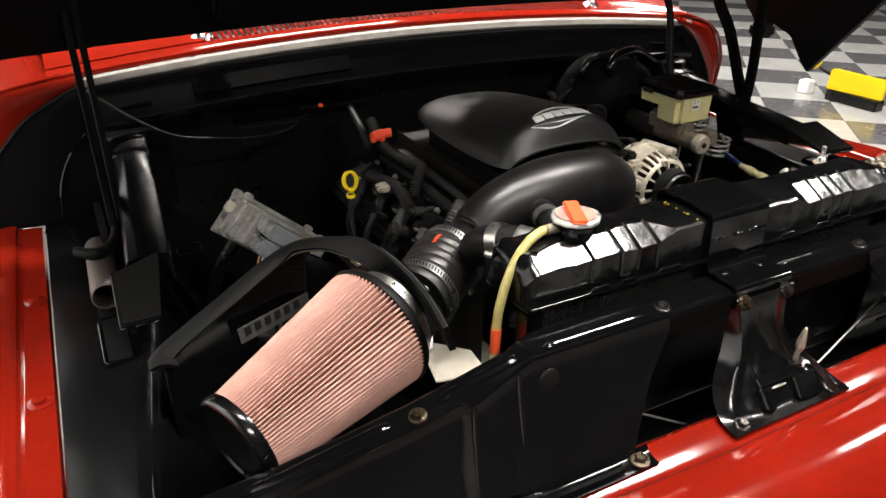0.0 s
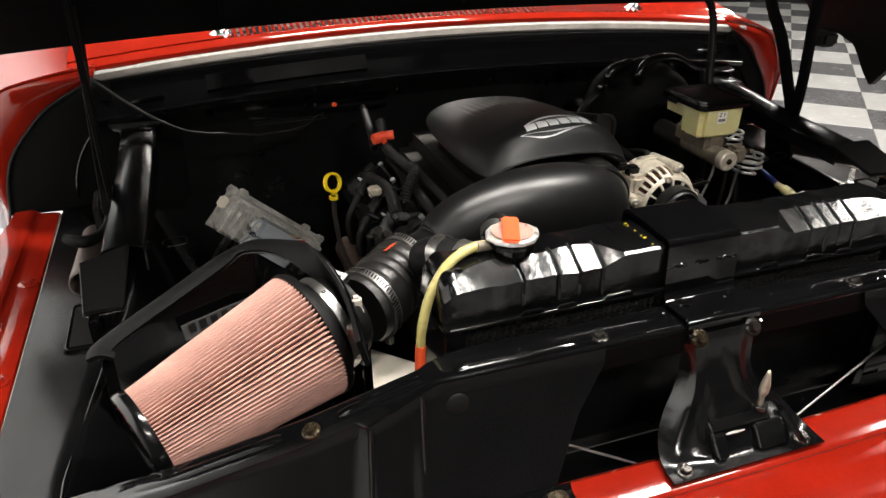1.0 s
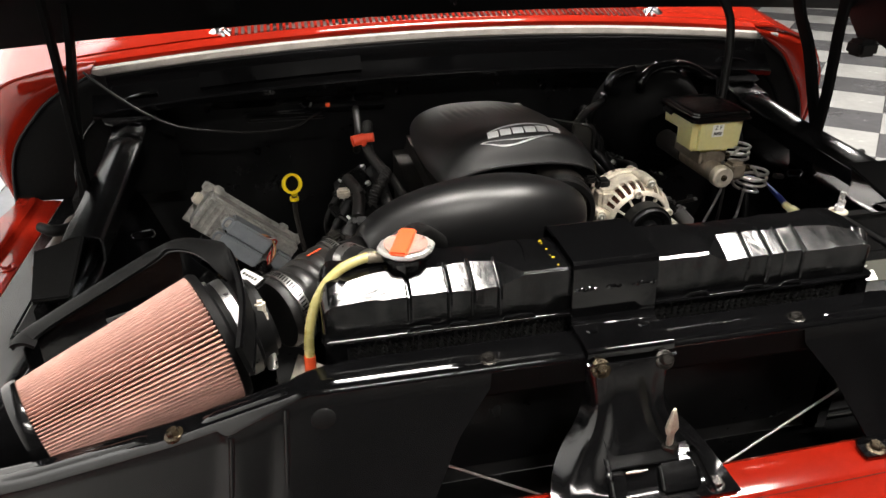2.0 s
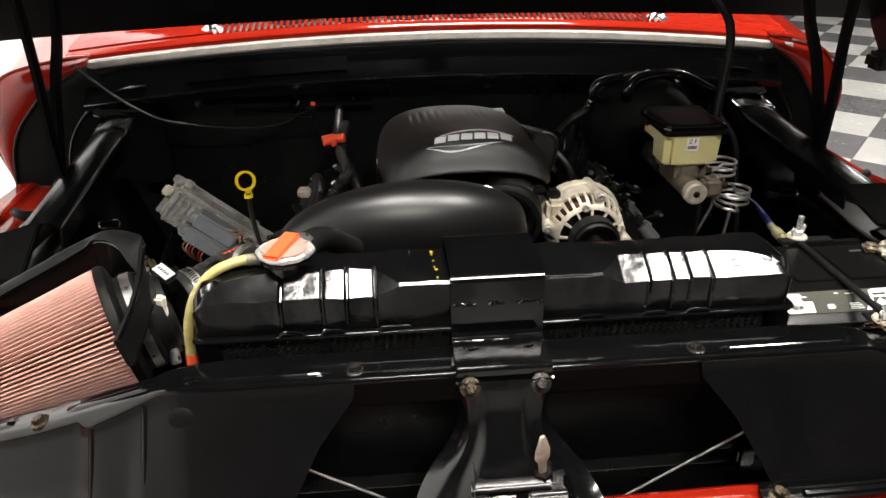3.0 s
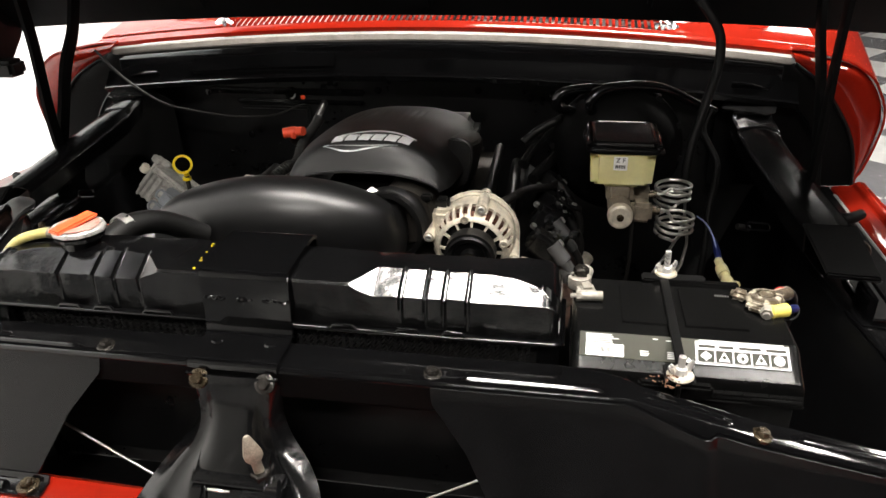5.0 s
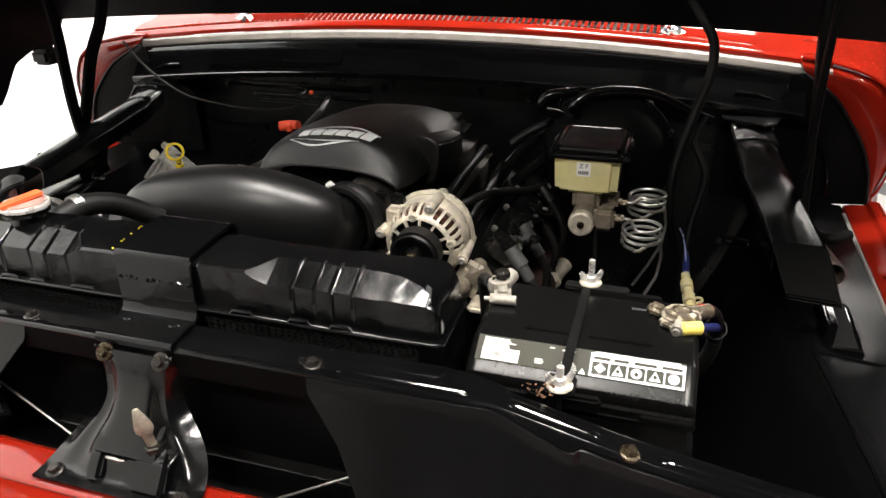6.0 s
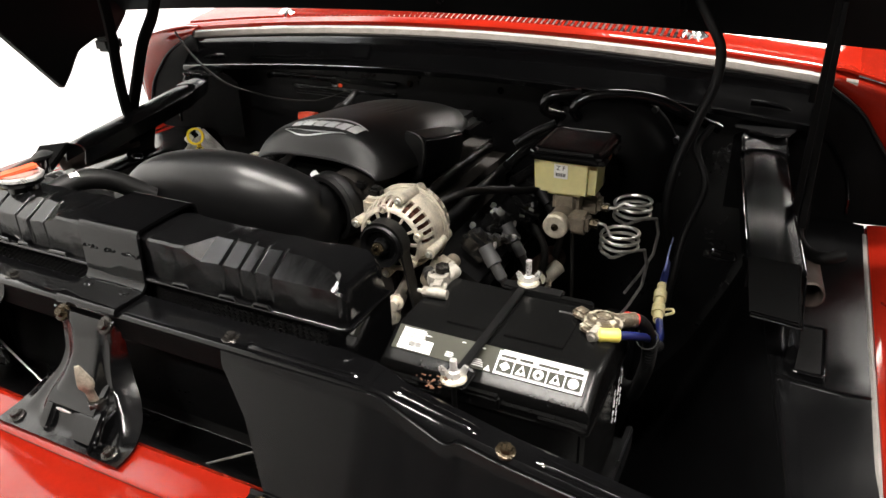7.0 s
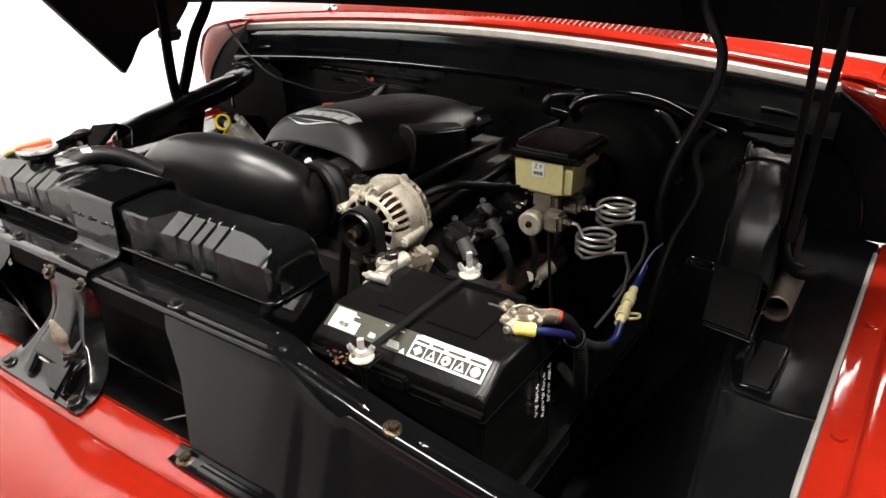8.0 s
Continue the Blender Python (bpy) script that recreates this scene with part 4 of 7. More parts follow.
# ---- radiator ----
def radiator():
    rad = thing("radiator", (-0.02, 0.08, 0.45), "black painted radiator with a ribbed top tank", "radiator")
    xl, xr = -0.338, 0.297

    grooves = (-0.248, -0.206, -0.181, -0.152, 0.136, 0.1615, 0.1805, 0.2045)

    def shape_at(x):
        """Section of the tank at x: from the back foot over the top to the front seam."""
        # sloped facet: a pointed inner end, an arc at the outer end
        if x < -0.02:
            inner, outer = -0.127 - x, x - (xl + 0.008)
        else:
            inner, outer = x - 0.084, (xr - 0.010) - x
        rib = min(1, max(0, inner / 0.024))
        arc = min(1, max(0, outer / 0.062))
        arc = math.sqrt(max(0, 1 - (1 - arc) ** 2))
        wide = rib * arc
        dip = sum(math.exp(-((x - g) / 0.0020) ** 4) for g in grooves) * 0.0036
        step = 0.0016 if any(a < x < b for a, b in ((-0.248, -0.206), (-0.181, -0.152), (0.136, 0.1615), (0.1805, 0.2045))) else 0.0
        cy, cz = 0.0425 + 0.8 * step, 1.0855 - 0.0105 * rib
        ty, tz = 0.0455 + 0.0270 * wide, cz + 0.0010 + 0.0152 * wide + 0.0012 * (1 - rib)
        end = max(0, 1 - (x - xl) / 0.017, 1 - (xr - x) / 0.017)
        end = 1 - math.sqrt(max(0, 1 - end * end))
        drop = 0.024 * end
        tip = max(0, 1 - (x - xl) / 0.010, 1 - (xr - x) / 0.010)
        cy += 0.010 * (1 - math.sqrt(max(0, 1 - tip * tip)))
        ty += 0.010 * end
        sec = [(0.124, 1.036), (0.124 - 0.01 * end, 1.078 - drop), (0.116 - 0.01 * end, 1.088 - drop), (0.092, 1.0905 - drop), (ty + 0.006, max(tz, 1.0885 - 0.001 * rib) + 0.0004 - drop), (ty + dip * 0.5, tz - dip - drop), (ty - 0.0015 + dip * 0.5, tz - 0.0009 - dip - drop),
               (cy + 0.0012 + dip * 0.6, cz + 0.0007 - dip - drop * 0.8), (cy + dip * 0.7, cz - dip - drop * 0.8), (cy + 0.004 * end + dip * 0.5, 1.058 - drop * 0.3), (cy + 0.004 * end, 1.038)]
        wv = [0.0014 * noise.noise((x * 26, y * 40, z * 40)) + 0.0008 * noise.noise((x * 64, y * 80, z * 80)) for y, z in sec]
        return [(x, y + (w if z > 1.045 else 0), z + (w if z > 1.045 else 0)) for (y, z), w in zip(sec, wv)]
    xs = sorted(set(frange(xl, xr, 130) + [xl + 0.034 * k * k for k in frange(0, 0.6, 8)] + [xr - 0.030 * k * k for k in frange(0, 0.6, 8)] + [g + k * 0.0010 for g in grooves for k in range(-4, 5)] + [-0.127, -0.151, 0.084, 0.108] + [xr - 0.010 - 0.062 * k * k for k in frange(0, 1, 10)] + [xl + 0.008 + 0.062 * k * k for k in frange(0, 1, 10)]))
    rows = [shape_at(x) for x in xs]
    n = len(rows[0])
    verts = [p for r in rows for p in r]
    faces = [(i * n + k, i * n + k + 1, (i + 1) * n + k + 1, (i + 1) * n + k) for i in range(len(rows) - 1) for k in range(n - 1)]
    faces += [tuple(range(n)), tuple(range((len(rows) - 1) * n, len(rows) * n))]
    tank = part("top_tank", raw(verts, faces), TANK, rad, "glossy black ribbed top tank", 14)
    lip = [(xl - 0.002, 0.0385), (xl + 0.004, 0.036), (xr - 0.004, 0.036), (xr + 0.003, 0.040), (xr + 0.003, 0.128), (xl - 0.002, 0.128)]
    part("tank_seam", plate(lip, 0.006, Matrix.Translation((0, 0, 1.037)), 0.0022), GLOSS, tank)
    for a, b in ((-0.252, -0.225), (-0.209, -0.186), (-0.150, -0.115), (0.062, 0.088), (0.131, 0.156), (0.179, 0.203)):
        part("seam_step", tube([(a, 0.038, 1.0355), (a + 0.003, 0.0385, 1.0395), (b - 0.003, 0.0385, 1.0395), (b, 0.038, 1.0355)], 0.0026, 8, 1), GLOSS, tank)
    part("seam_rail", tube([(xl + 0.004, 0.0375, 1.0345), (xr - 0.004, 0.0375, 1.0345), (xr + 0.002, 0.042, 1.0345), (xr + 0.003, 0.126, 1.0345)], 0.0027, 10, 1), GLOSS, tank)
    part("tank_line", tube([(-0.115, 0.116, 1.0885), (-0.112, 0.10, 1.090), (-0.118, 0.07, 1.0895), (-0.124, 0.050, 1.087)], 0.0012, 6, 3), GLOSS, tank)
    # filler neck, cap and overflow tube
    c = V((-0.243, 0.089, 0))
    part("filler_neck", lathe([(0.021, 1.085), (0.019, 1.097), (0.027, 1.100), (0.027, 1.104)], 28, Matrix.Translation(c)), GLOSS, tank)
    prof = [(0.0, 1.1135), (0.012, 1.1135), (0.017, 1.1120), (0.0235, 1.1112), (0.0255, 1.1124), (0.0278, 1.1112), (0.0286, 1.1092), (0.0280, 1.1068), (0.026, 1.106)]
    bm = lathe(prof, 48, Matrix.Translation(c))
    for v in bm.verts:
        a = math.atan2(v.co.y - c.y, v.co.x - c.x)
        r = math.hypot(v.co.y - c.y, v.co.x - c.x)
        if r > 0.0245:
            k = 1 + 0.07 * max(0, math.cos(2 * a)) ** 3 + 0.022 * math.cos(12 * a)
            v.co.x, v.co.y = c.x + (v.co.x - c.x) * k, c.y + (v.co.y - c.y) * k
    lid = part("radiator_cap", bm, CAPMETAL, rad, "silver pressure cap with an orange lever")
    part("cap_lever", box((0, 0, 0), (0.0190, 0.052, 0.0045), 0.002, Matrix.Translation((c.x - 0.003, c.y - 0.002, 1.1158)) @ pose(0, 0, 0, 5, 0, -22)), ORANGE, lid, "orange release lever")
    part("cap_label", lathe([(0.0232, 0.0), (0.0232, 0.0008), (0.0, 0.0009)], 32, Matrix.Translation((c.x, c.y, 1.1128))), PINKLABEL, lid, "faded pink print on the cap")
    pts = [(-0.264, 0.092, 1.099), (-0.288, 0.091, 1.0995), (-0.318, 0.080, 1.092), (-0.340, 0.074, 1.066), (-0.351, 0.073, 1.030), (-0.354, 0.074, 0.998), (-0.355, 0.074, 0.955)]
    ot = part("overflow_tube", tube(pts, 0.0055, 12, 6), TUBING, rad, "yellowed clear overflow tube")
    part("tube_clamp", tube([(-0.268, 0.092, 1.099), (-0.276, 0.0915, 1.0992), (-0.284, 0.091, 1.0995)], [0.0066, 0.0060, 0.0066], 12, 4), CASTDIM, ot, "grimy spring clamp")
    part("tube_sleeve", rod((-0.354, 0.074, 0.998), (-0.355, 0.074, 0.966), 0.0062), ORANGE, ot, "orange tape sleeve")
    # core
    part("core", box((-0.02, 0.09, 0.74), (0.60, 0.075, 0.56), 0.003), FIN, rad, "black finned core")
    fv, ff = [], []
    for row in range(10):
        z = 1.0265 - 0.0052 * row
        for k in range(146):
            x = -0.312 + 0.004 * k
            a, b = (x, z - 0.0022), (x + 0.004, z + 0.0022)
            if k % 2:
                a, b = (x, z + 0.0022), (x + 0.004, z - 0.0022)
            n = len(fv)
            for (px, pz) in (a, b):
                fv += [(px, 0.047, pz - 0.0005), (px, 0.047, pz + 0.0005), (px, 0.053, pz + 0.0005)]
            ff += [(n, n + 3, n + 4, n + 1), (n + 1, n + 4, n + 5, n + 2)]
    fins = part("fin_band", raw(fv, ff), FIN, rad, "folded black cooling fins")
    fins["kind"] = "stuff"
    part("core_face", box((-0.02, 0.050, 0.90), (0.60, 0.006, 0.145), 0.001), SATIN, rad)
    for x in (-0.326, 0.286):
        part("side_channel", box((x, 0.085, 0.74), (0.022, 0.10, 0.58), 0.004), GLOSS, rad)
    # strap over the tank
    sx = frange(-0.075, 0.021, 10)
    st = strip(rounded([(0.129, 1.06), (0.129, 1.0945), (0.092, 1.0955), (0.040, 1.0925), (0.036, 1.0195), (0.002, 1.0188), (-0.0135, 1.0183), (-0.0138, 1.012)], [0.008, 0.002, 0.005, 0.015, 0.002, 0.0012], 8), sx, 0.004)
    strap = part("radiator_strap", st, GLOSS, rad, "glossy black welded hold-down strap", 12)
    for x in (-0.057, 0.002):
        # no hole is cut; a black disc stands in for its shade
        hole = part("hole_shade_disc", lathe([(0.0, 0.0004), (0.0056, 0.0004), (0.0056, 0.0)], 20, Matrix.Translation((x, 0.019, 1.0226))), DULL, strap, "dull black disc for the shade of a punched hole")
        part("hole_rim", lathe([(0.0056, 0.0), (0.0056, 0.0016), (0.0066, 0.0018), (0.0080, 0.0)], 24, Matrix.Translation((x, 0.019, 1.0226))), GLOSS, hole)
    random.seed(31)
    for x0, x1 in ((-0.073, -0.050), (-0.036, -0.020), (-0.008, 0.020)):
        k = int((x1 - x0) / 0.0022)
        bead = [(x0 + (x1 - x0) * i / k, 0.0348 - 0.0012 * random.random(), 1.0645 + 0.0034 * random.uniform(-0.5, 0.5)) for i in range(k + 1)]
        part("weld_bead", tube(bead, [0.0009 + 0.0012 * random.random() for _ in bead], 7, 2), GLOSS, strap, "lumpy painted weld bead")
    for k, y in enumerate((0.050, 0.066, 0.071, 0.084, 0.098, 0.103)):
        part("paint_mark", box((-0.0905 + 0.004 * random.random(), y, 1.0893 + 0.04 * (y - 0.050)), (0.0012 + 0.0022 * random.random(), 0.0013, 0.0010), 0), YELLOW, tank)
    # upper hose stub with two bands
    hs = part("upper_hose", tube([(-0.262, 0.118, 1.060), (-0.280, 0.145, 1.060), (-0.297, 0.170, 1.057), (-0.308, 0.200, 1.040), (-0.29, 0.24, 1.0), (-0.24, 0.30, 0.94)], 0.0185, 20, 6), RUBBER, rad, "black upper radiator hose")
    for a, b in (((-0.272, 0.133, 1.060), (-0.2815, 0.1475, 1.060)), ((-0.2925, 0.162, 1.058), (-0.2995, 0.1765, 1.055))):
        part("hose_clamp", join(lathe([(0.0187, 0), (0.0205, 0.0), (0.0205, (V(b) - V(a)).length), (0.0187, (V(b) - V(a)).length)], 28, along(a, b), True)), STEEL, hs, "shiny steel hose clamp")
    part("clamp_screw", rod((-0.313, 0.170, 1.040), (-0.300, 0.150, 1.040), 0.005, 10), STEEL, hs)
    part("outlet_pipe", tube([(-0.24, 0.115, 1.070), (-0.23, 0.16, 1.078), (-0.21, 0.20, 1.066), (-0.18, 0.24, 1.03)], 0.015, 16, 6), RUBBER, rad)
    part("pipe_clamp", lathe([(0.0152, 0), (0.017, 0), (0.017, 0.012), (0.0152, 0.012)], 24, along((-0.236, 0.150, 1.0775), (-0.231, 0.167, 1.079)), True), STEEL, rad)
    return rad


radiator()


# ---- battery ----
def wingnut(at, parent, tall=0.026):
    at = V(at)
    part("tie_rod", rod(at + V((0, 0, -0.16)), at + V((0, 0, -0.006)), 0.0030, 8), FLAT, parent)
    bm = join(rod(at + V((0, 0, -0.008)), at + V((0, 0, tall)), 0.0037, 10),
              lathe([(0.0075, 0.002), (0.006, 0.009), (0.0045, 0.010)], 14, Matrix.Translation(at)))
    for s in (-1, 1):
        w = plate([(0.003, 0.001), (0.012, 0.004), (0.0155, 0.013), (0.011, 0.0165), (0.005, 0.008)], 0.003, Matrix.Translation(at) @ pose(0, 0, 0, 90, 0, 25 + (180 if s < 0 else 0)) @ Matrix.Translation((0, 0, 0.0015)), 0.0008)
        bm = join(bm, w)
    part("wing_nut", bm, CAPMETAL, parent, "zinc plated wing nut on a threaded stud")
    part("washer", lathe([(0.0125, -0.0015), (0.0135, 0.0), (0.0125, 0.002), (0.005, 0.0025)], 24, Matrix.Translation(at)), CAST, parent)


def bars(parent, material, m, items, th=0.0004):
    """Flat printed bars (x, y, w, h) on a surface with pose m."""
    bm = None
    for x, y, w, h in items:
        b = box((x, y, 0), (w, h, th), 0, m)
        bm = b if bm is None else join(bm, b)
    ob = part("print", bm, material, parent)
    ob["kind"] = "stuff"
    return ob


def battery():
    bat = thing("battery", (0.43, 0.16, 0.80), "black car battery with white warning labels and a strap", "battery")
    x0, x1, y0, y1 = 0.311, 0.546, 0.074, 0.244
    cx, cy = (x0 + x1) / 2, (y0 + y1) / 2
    case = part("case", box((cx, cy, 0.885), (x1 - x0 - 0.008, y1 - y0 - 0.008, 0.155), 0.006), BATTERY, bat)
    sec = [(y0 + 0.002, 0.953), (y0, 0.958), (y0, 0.966), (y0 + 0.002, 0.969), (y0 + 0.002, 0.9785), (y0 + 0.0035, 0.9825), (y0 + 0.0075, 0.9850), (y0 + 0.016, 0.9885), (y0 + 0.040, 1.0035), (y0 + 0.046, 1.005), (y1 - 0.012, 1.005), (y1 - 0.004, 1.000), (y1, 0.99), (y1, 0.955)]
    lid = strip(sec, [x0, x0 + 0.002, x0 + 0.006, x0 + 0.012] + frange(x0 + 0.03, x1 - 0.03, 6) + [x1 - 0.012, x1 - 0.006, x1 - 0.002, x1], 0.003,
                lambda x, y, z: (x, y, z - (0.006 * max(0, 1 - min(x - x0, x1 - x) / 0.006) ** 2 if z > 0.975 else 0)))
    ends = [raw([(x, y, z - (0.006 if z > 0.975 else 0)) for y, z in sec], [tuple(range(len(sec)))]) for x in (x0, x1)]
    lid = part("lid", join(lid, *ends), BATTERY, bat, sharp=32)
    part("lid_rim", box((cx, cy, 0.9565), (x1 - x0 + 0.004, y1 - y0 + 0.004, 0.006), 0.002), BATTERY, lid)
    part("lid_panel", box((0.395, 0.178, 1.0055), (0.062, 0.085, 0.003), 0.0015), BATTERY, lid)
    part("lid_panel", box((0.466, 0.178, 1.0055), (0.068, 0.085, 0.003), 0.0015), BATTERY, lid)
    part("lid_step", box((0.455, 0.233, 1.006), (0.10, 0.012, 0.006), 0.002), BATTERY, lid)
    part("front_lug", box((0.418, 0.070, 0.970), (0.075, 0.012, 0.018), 0.003), BATTERY, lid)
    for x in (0.335, 0.52):
        part("front_rib", box((x, 0.0725, 0.962), (0.05, 0.004, 0.006), 0.001), BATTERY, lid)
    # labels on the sloped front of the lid
    o = V((cx, y0 + 0.0285, 0.9965))
    m = axes(o, (1, 0, 0), (0, 0.024, 0.015)) @ Matrix.Translation((0, 0, 0.0006))
    lab = part("label", box((-0.002, 0.0, 0), (0.215, 0.029, 0.0008), 0.0002, m), GREYLABEL, bat, "dark grey printed label strip")
    mt = m @ Matrix.Translation((0, 0, 0.0006))
    part("barcode_label", box((-0.083, -0.006, 0), (0.040, 0.014, 0.0006), 0, mt), WHITE, lab, "white barcode sticker")
    mt2 = mt @ Matrix.Translation((0, 0, 0.0006))
    random.seed(5)
    bars(lab, GREYLABEL, mt2, [(-0.083 + (i - 6) * 0.0012, -0.006, 0.0004 + 0.0004 * random.random(), 0.006) for i in range(13)])
    part("warning_label", box((0.058, -0.001, 0), (0.094, 0.026, 0.0006), 0.0, mt), WHITE, lab, "white warning label with black pictograms")
    ic = [(0.058, -0.0135 + 0.0012, 0.088, 0.0006), (0.0225, 0.0065, 0.017, 0.003), (0.042, 0.0065, 0.015, 0.003), (0.066, 0.0065, 0.022, 0.003), (0.092, 0.0065, 0.02, 0.003)]
    bars(lab, GREYLABEL, mt2, ic)
    for i in range(5):
        x = 0.0215 + 0.0182 * i
        part("pictogram", box((x, -0.0045, 0), (0.0165, 0.0135, 0.0005), 0, mt2), GREYLABEL, lab)
        m3 = mt2 @ Matrix.Translation((x, -0.0045, 0.0005))
        if i == 0:
            g = plate([(-0.006, 0), (0, -0.0055), (0.006, 0), (0, 0.0055)], 0.0004, m3)
        elif i in (1, 3):
            g = plate([(-0.0058, -0.0052), (0.0058, -0.0052), (0, 0.0058)], 0.0004, m3)
        else:
            g = plate([(0.0055 * math.cos(a), 0.0055 * math.sin(a)) for a in frange(0, 2 * math.pi * 15 / 16, 15)], 0.0004, m3)
        part("pictogram_sign", g, WHITE, lab)
        m4 = m3 @ Matrix.Translation((0, 0, 0.0005))
        if i in (1, 2, 3):
            bars(lab, GREYLABEL, m4, [(0, -0.001, 0.0022, 0.0048), (0, -0.001, 0.005, 0.0016)])
    random.seed(11)
    tx = []
    for i in range(6):
        w = 0.02 + 0.016 * random.random()
        tx.append((-0.103 + w / 2, 0.0118 - 0.0021 * i, w, 0.0009))
    for i in range(4):
        w = 0.012 + 0.006 * random.random()
        tx.append((-0.018 + w / 2, -0.004 - 0.0022 * i, w, 0.0009))
    for i in range(3):
        w = 0.008 + 0.005 * random.random()
        tx.append((-0.046 + w / 2, -0.0045 - 0.0022 * i, w, 0.0009))
    tx += [(-0.03, 0.0105, 0.005, 0.0009), (-0.012, 0.0095, 0.014, 0.0009), (0.04, 0.0133, 0.05, 0.0009), (0.075, 0.0133, 0.05, 0.0009)]
    bars(lab, WHITE, mt, tx)
    part("print_sign", plate([(-0.0035, -0.003), (0.0035, -0.003), (0, 0.0032)], 0.0004, mt @ Matrix.Translation((0.004, -0.0105, 0.0004))), WHITE, lab)
    bars(lid, GREYPLATE, Matrix.Translation((0, 0, 1.0073)), [(0.474 + 0.0028 * i, 0.205, 0.0018, 0.004) for i in range(6)])
    # hand-written white marks on the end of the case
    me = axes((x1 + 0.0005, cy, 0.885), (0, 1, 0), (0, 0, 1))
    random.seed(3)
    for row, (yy, n) in enumerate(((0.060, 6), (0.046, 7), (0.030, 5))):
        for i in range(n):
            zz = 0.058 - 0.0095 * i - 0.006 * row
            p = [(yy + 0.0035 * math.sin(2.4 * k + i) + random.uniform(-0.001, 0.001), zz - 0.0019 * k, 0.0004) for k in range(4 + i % 2)]
            part("chalk_mark", tube([me @ V(q) for q in p], 0.00036, 5, 4), WHITE, case)
    # terminals with clamps
    for x, y, z in ((0.317, 0.213, 1.012), (0.526, 0.195, 1.016)):
        t = part("terminal", lathe([(0.010, 1.003), (0.0088, z + 0.002), (0.0078, z + 0.004), (0, z + 0.004)], 20, Matrix.Translation((x, y, 0))), LEAD if x < 0.4 else LEADBROWN, bat, "oxidised lead battery terminal")
        if x < 0.4:
            cl = join(lathe([(0.009, 1.005), (0.0135, 1.005), (0.0145, 1.011), (0.0130, 1.018), (0.009, 1.019)], 18, Matrix.Translation((x, y, 0)), True),
                      box((0, 0, 0), (0.020, 0.026, 0.014), 0.005, Matrix.Translation((x + 0.008, y - 0.017, 1.010)) @ pose(0, 0, 0, 0, 0, 15), 3),
                      rod((x + 0.027, y - 0.032, 1.011), (x + 0.002, y - 0.034, 1.011), 0.0060, 14), rod((x + 0.002, y - 0.034, 1.011), (x - 0.003, y - 0.0345, 1.011), 0.0066, 6), rod((x - 0.003, y - 0.0345, 1.011), (x - 0.010, y - 0.035, 1.011), 0.0028, 10),
                      rod((x + 0.003, y + 0.006, 1.006), (x + 0.008, y + 0.03, 1.010), 0.010, 12))
            part("terminal_clamp", cl, LEAD, t, "grimy lead cable clamp with a bolt")
            part("clamp_knob", lathe([(0.0095, 0), (0.0095, 0.007), (0.007, 0.009)], 6, Matrix.Translation((x + 0.002, y + 0.008, 1.018))), BOLT, t)
        else:
            cl = join(lathe([(0.009, 1.006), (0.016, 1.007), (0.017, 1.013), (0.014, 1.019), (0.009, 1.020)], 22, Matrix.Translation((x, y, 0)) @ Matrix.Diagonal((1.25, 1, 1, 1)), True),
                      box((0, 0, 0), (0.020, 0.018, 0.011), 0.004, Matrix.Translation((x - 0.026, y + 0.008, 1.012)) @ pose(0, 0, 0, 0, 4, -22), 3),
                      box((0, 0, 0), (0.030, 0.018, 0.013), 0.005, Matrix.Translation((x - 0.008, y - 0.016, 1.010)) @ pose(0, 0, 0, 0, 0, -30), 3),
                      rod((x + 0.010, y + 0.006, 1.012), (x + 0.030, y + 0.022, 1.010), 0.0085, 12))
            part("terminal_clamp", cl, LEADBROWN, t, "brown corroded cable clamp")
            part("clamp_bolt", join(rod((x - 0.002, y - 0.018, 1.011), (x - 0.004, y - 0.030, 1.010), 0.0072, 6), rod((x - 0.004, y - 0.028, 1.010), (x - 0.005, y - 0.034, 1.010), 0.004, 10)), LEAD, t)
    # hold-down strap
    st = part("hold_down", box((0.4185, 0.146, 1.0095), (0.010, 0.205, 0.004), 0.0012), FLAT, bat, "thin black hold-down strap")
    wingnut((0.4165, 0.046, 1.006), st, 0.022)
    wingnut((0.4215, 0.245, 1.012), st, 0.030)
    part("clamp_lug", box((0.4165, 0.052, 1.002), (0.03, 0.03, 0.005), 0.002), FLAT, st)
    part("clamp_lug", box((0.43, 0.238, 1.0085), (0.075, 0.018, 0.005), 0.002), FLAT, st)
    # tray under the battery
    part("tray", box((cx, cy, 0.802), (0.265, 0.20, 0.012), 0.004), SATIN, bat)
    part("tray_lip", box((cx + 0.128, cy, 0.815), (0.008, 0.20, 0.03), 0.002), SATIN, bat)
    part("tray_leg", box((cx, cy, 0.685), (0.06, 0.14, 0.23), 0.004), SATIN, bat)
    # positive cables: yellow lug, blue wire with a fuse holder, red sleeve
    cb = part("blue_cable", tube([(0.530, 0.174, 1.010), (0.550, 0.182, 1.009), (0.562, 0.200, 1.000), (0.568, 0.232, 0.980), (0.569, 0.26, 0.955)], 0.0048, 10, 6), BLUE, bat, "blue battery wire")
    part("yellow_lug", lathe([(0.0055, 0), (0.0078, 0.002), (0.0074, 0.010), (0.0078, 0.022), (0.0055, 0.024)], 16, along((0.526, 0.171, 1.010), (0.5487, 0.1805, 1.0095))), LUGYELLOW, cb, "yellow crimp lug")
    part("cable_tie", lathe([(0.0115, 0), (0.0128, 0), (0.0128, 0.005), (0.0115, 0.005)], 20, along((0.5675, 0.236, 0.977), (0.568, 0.25, 0.965)), True), RUBBER, cb, "black cable tie")
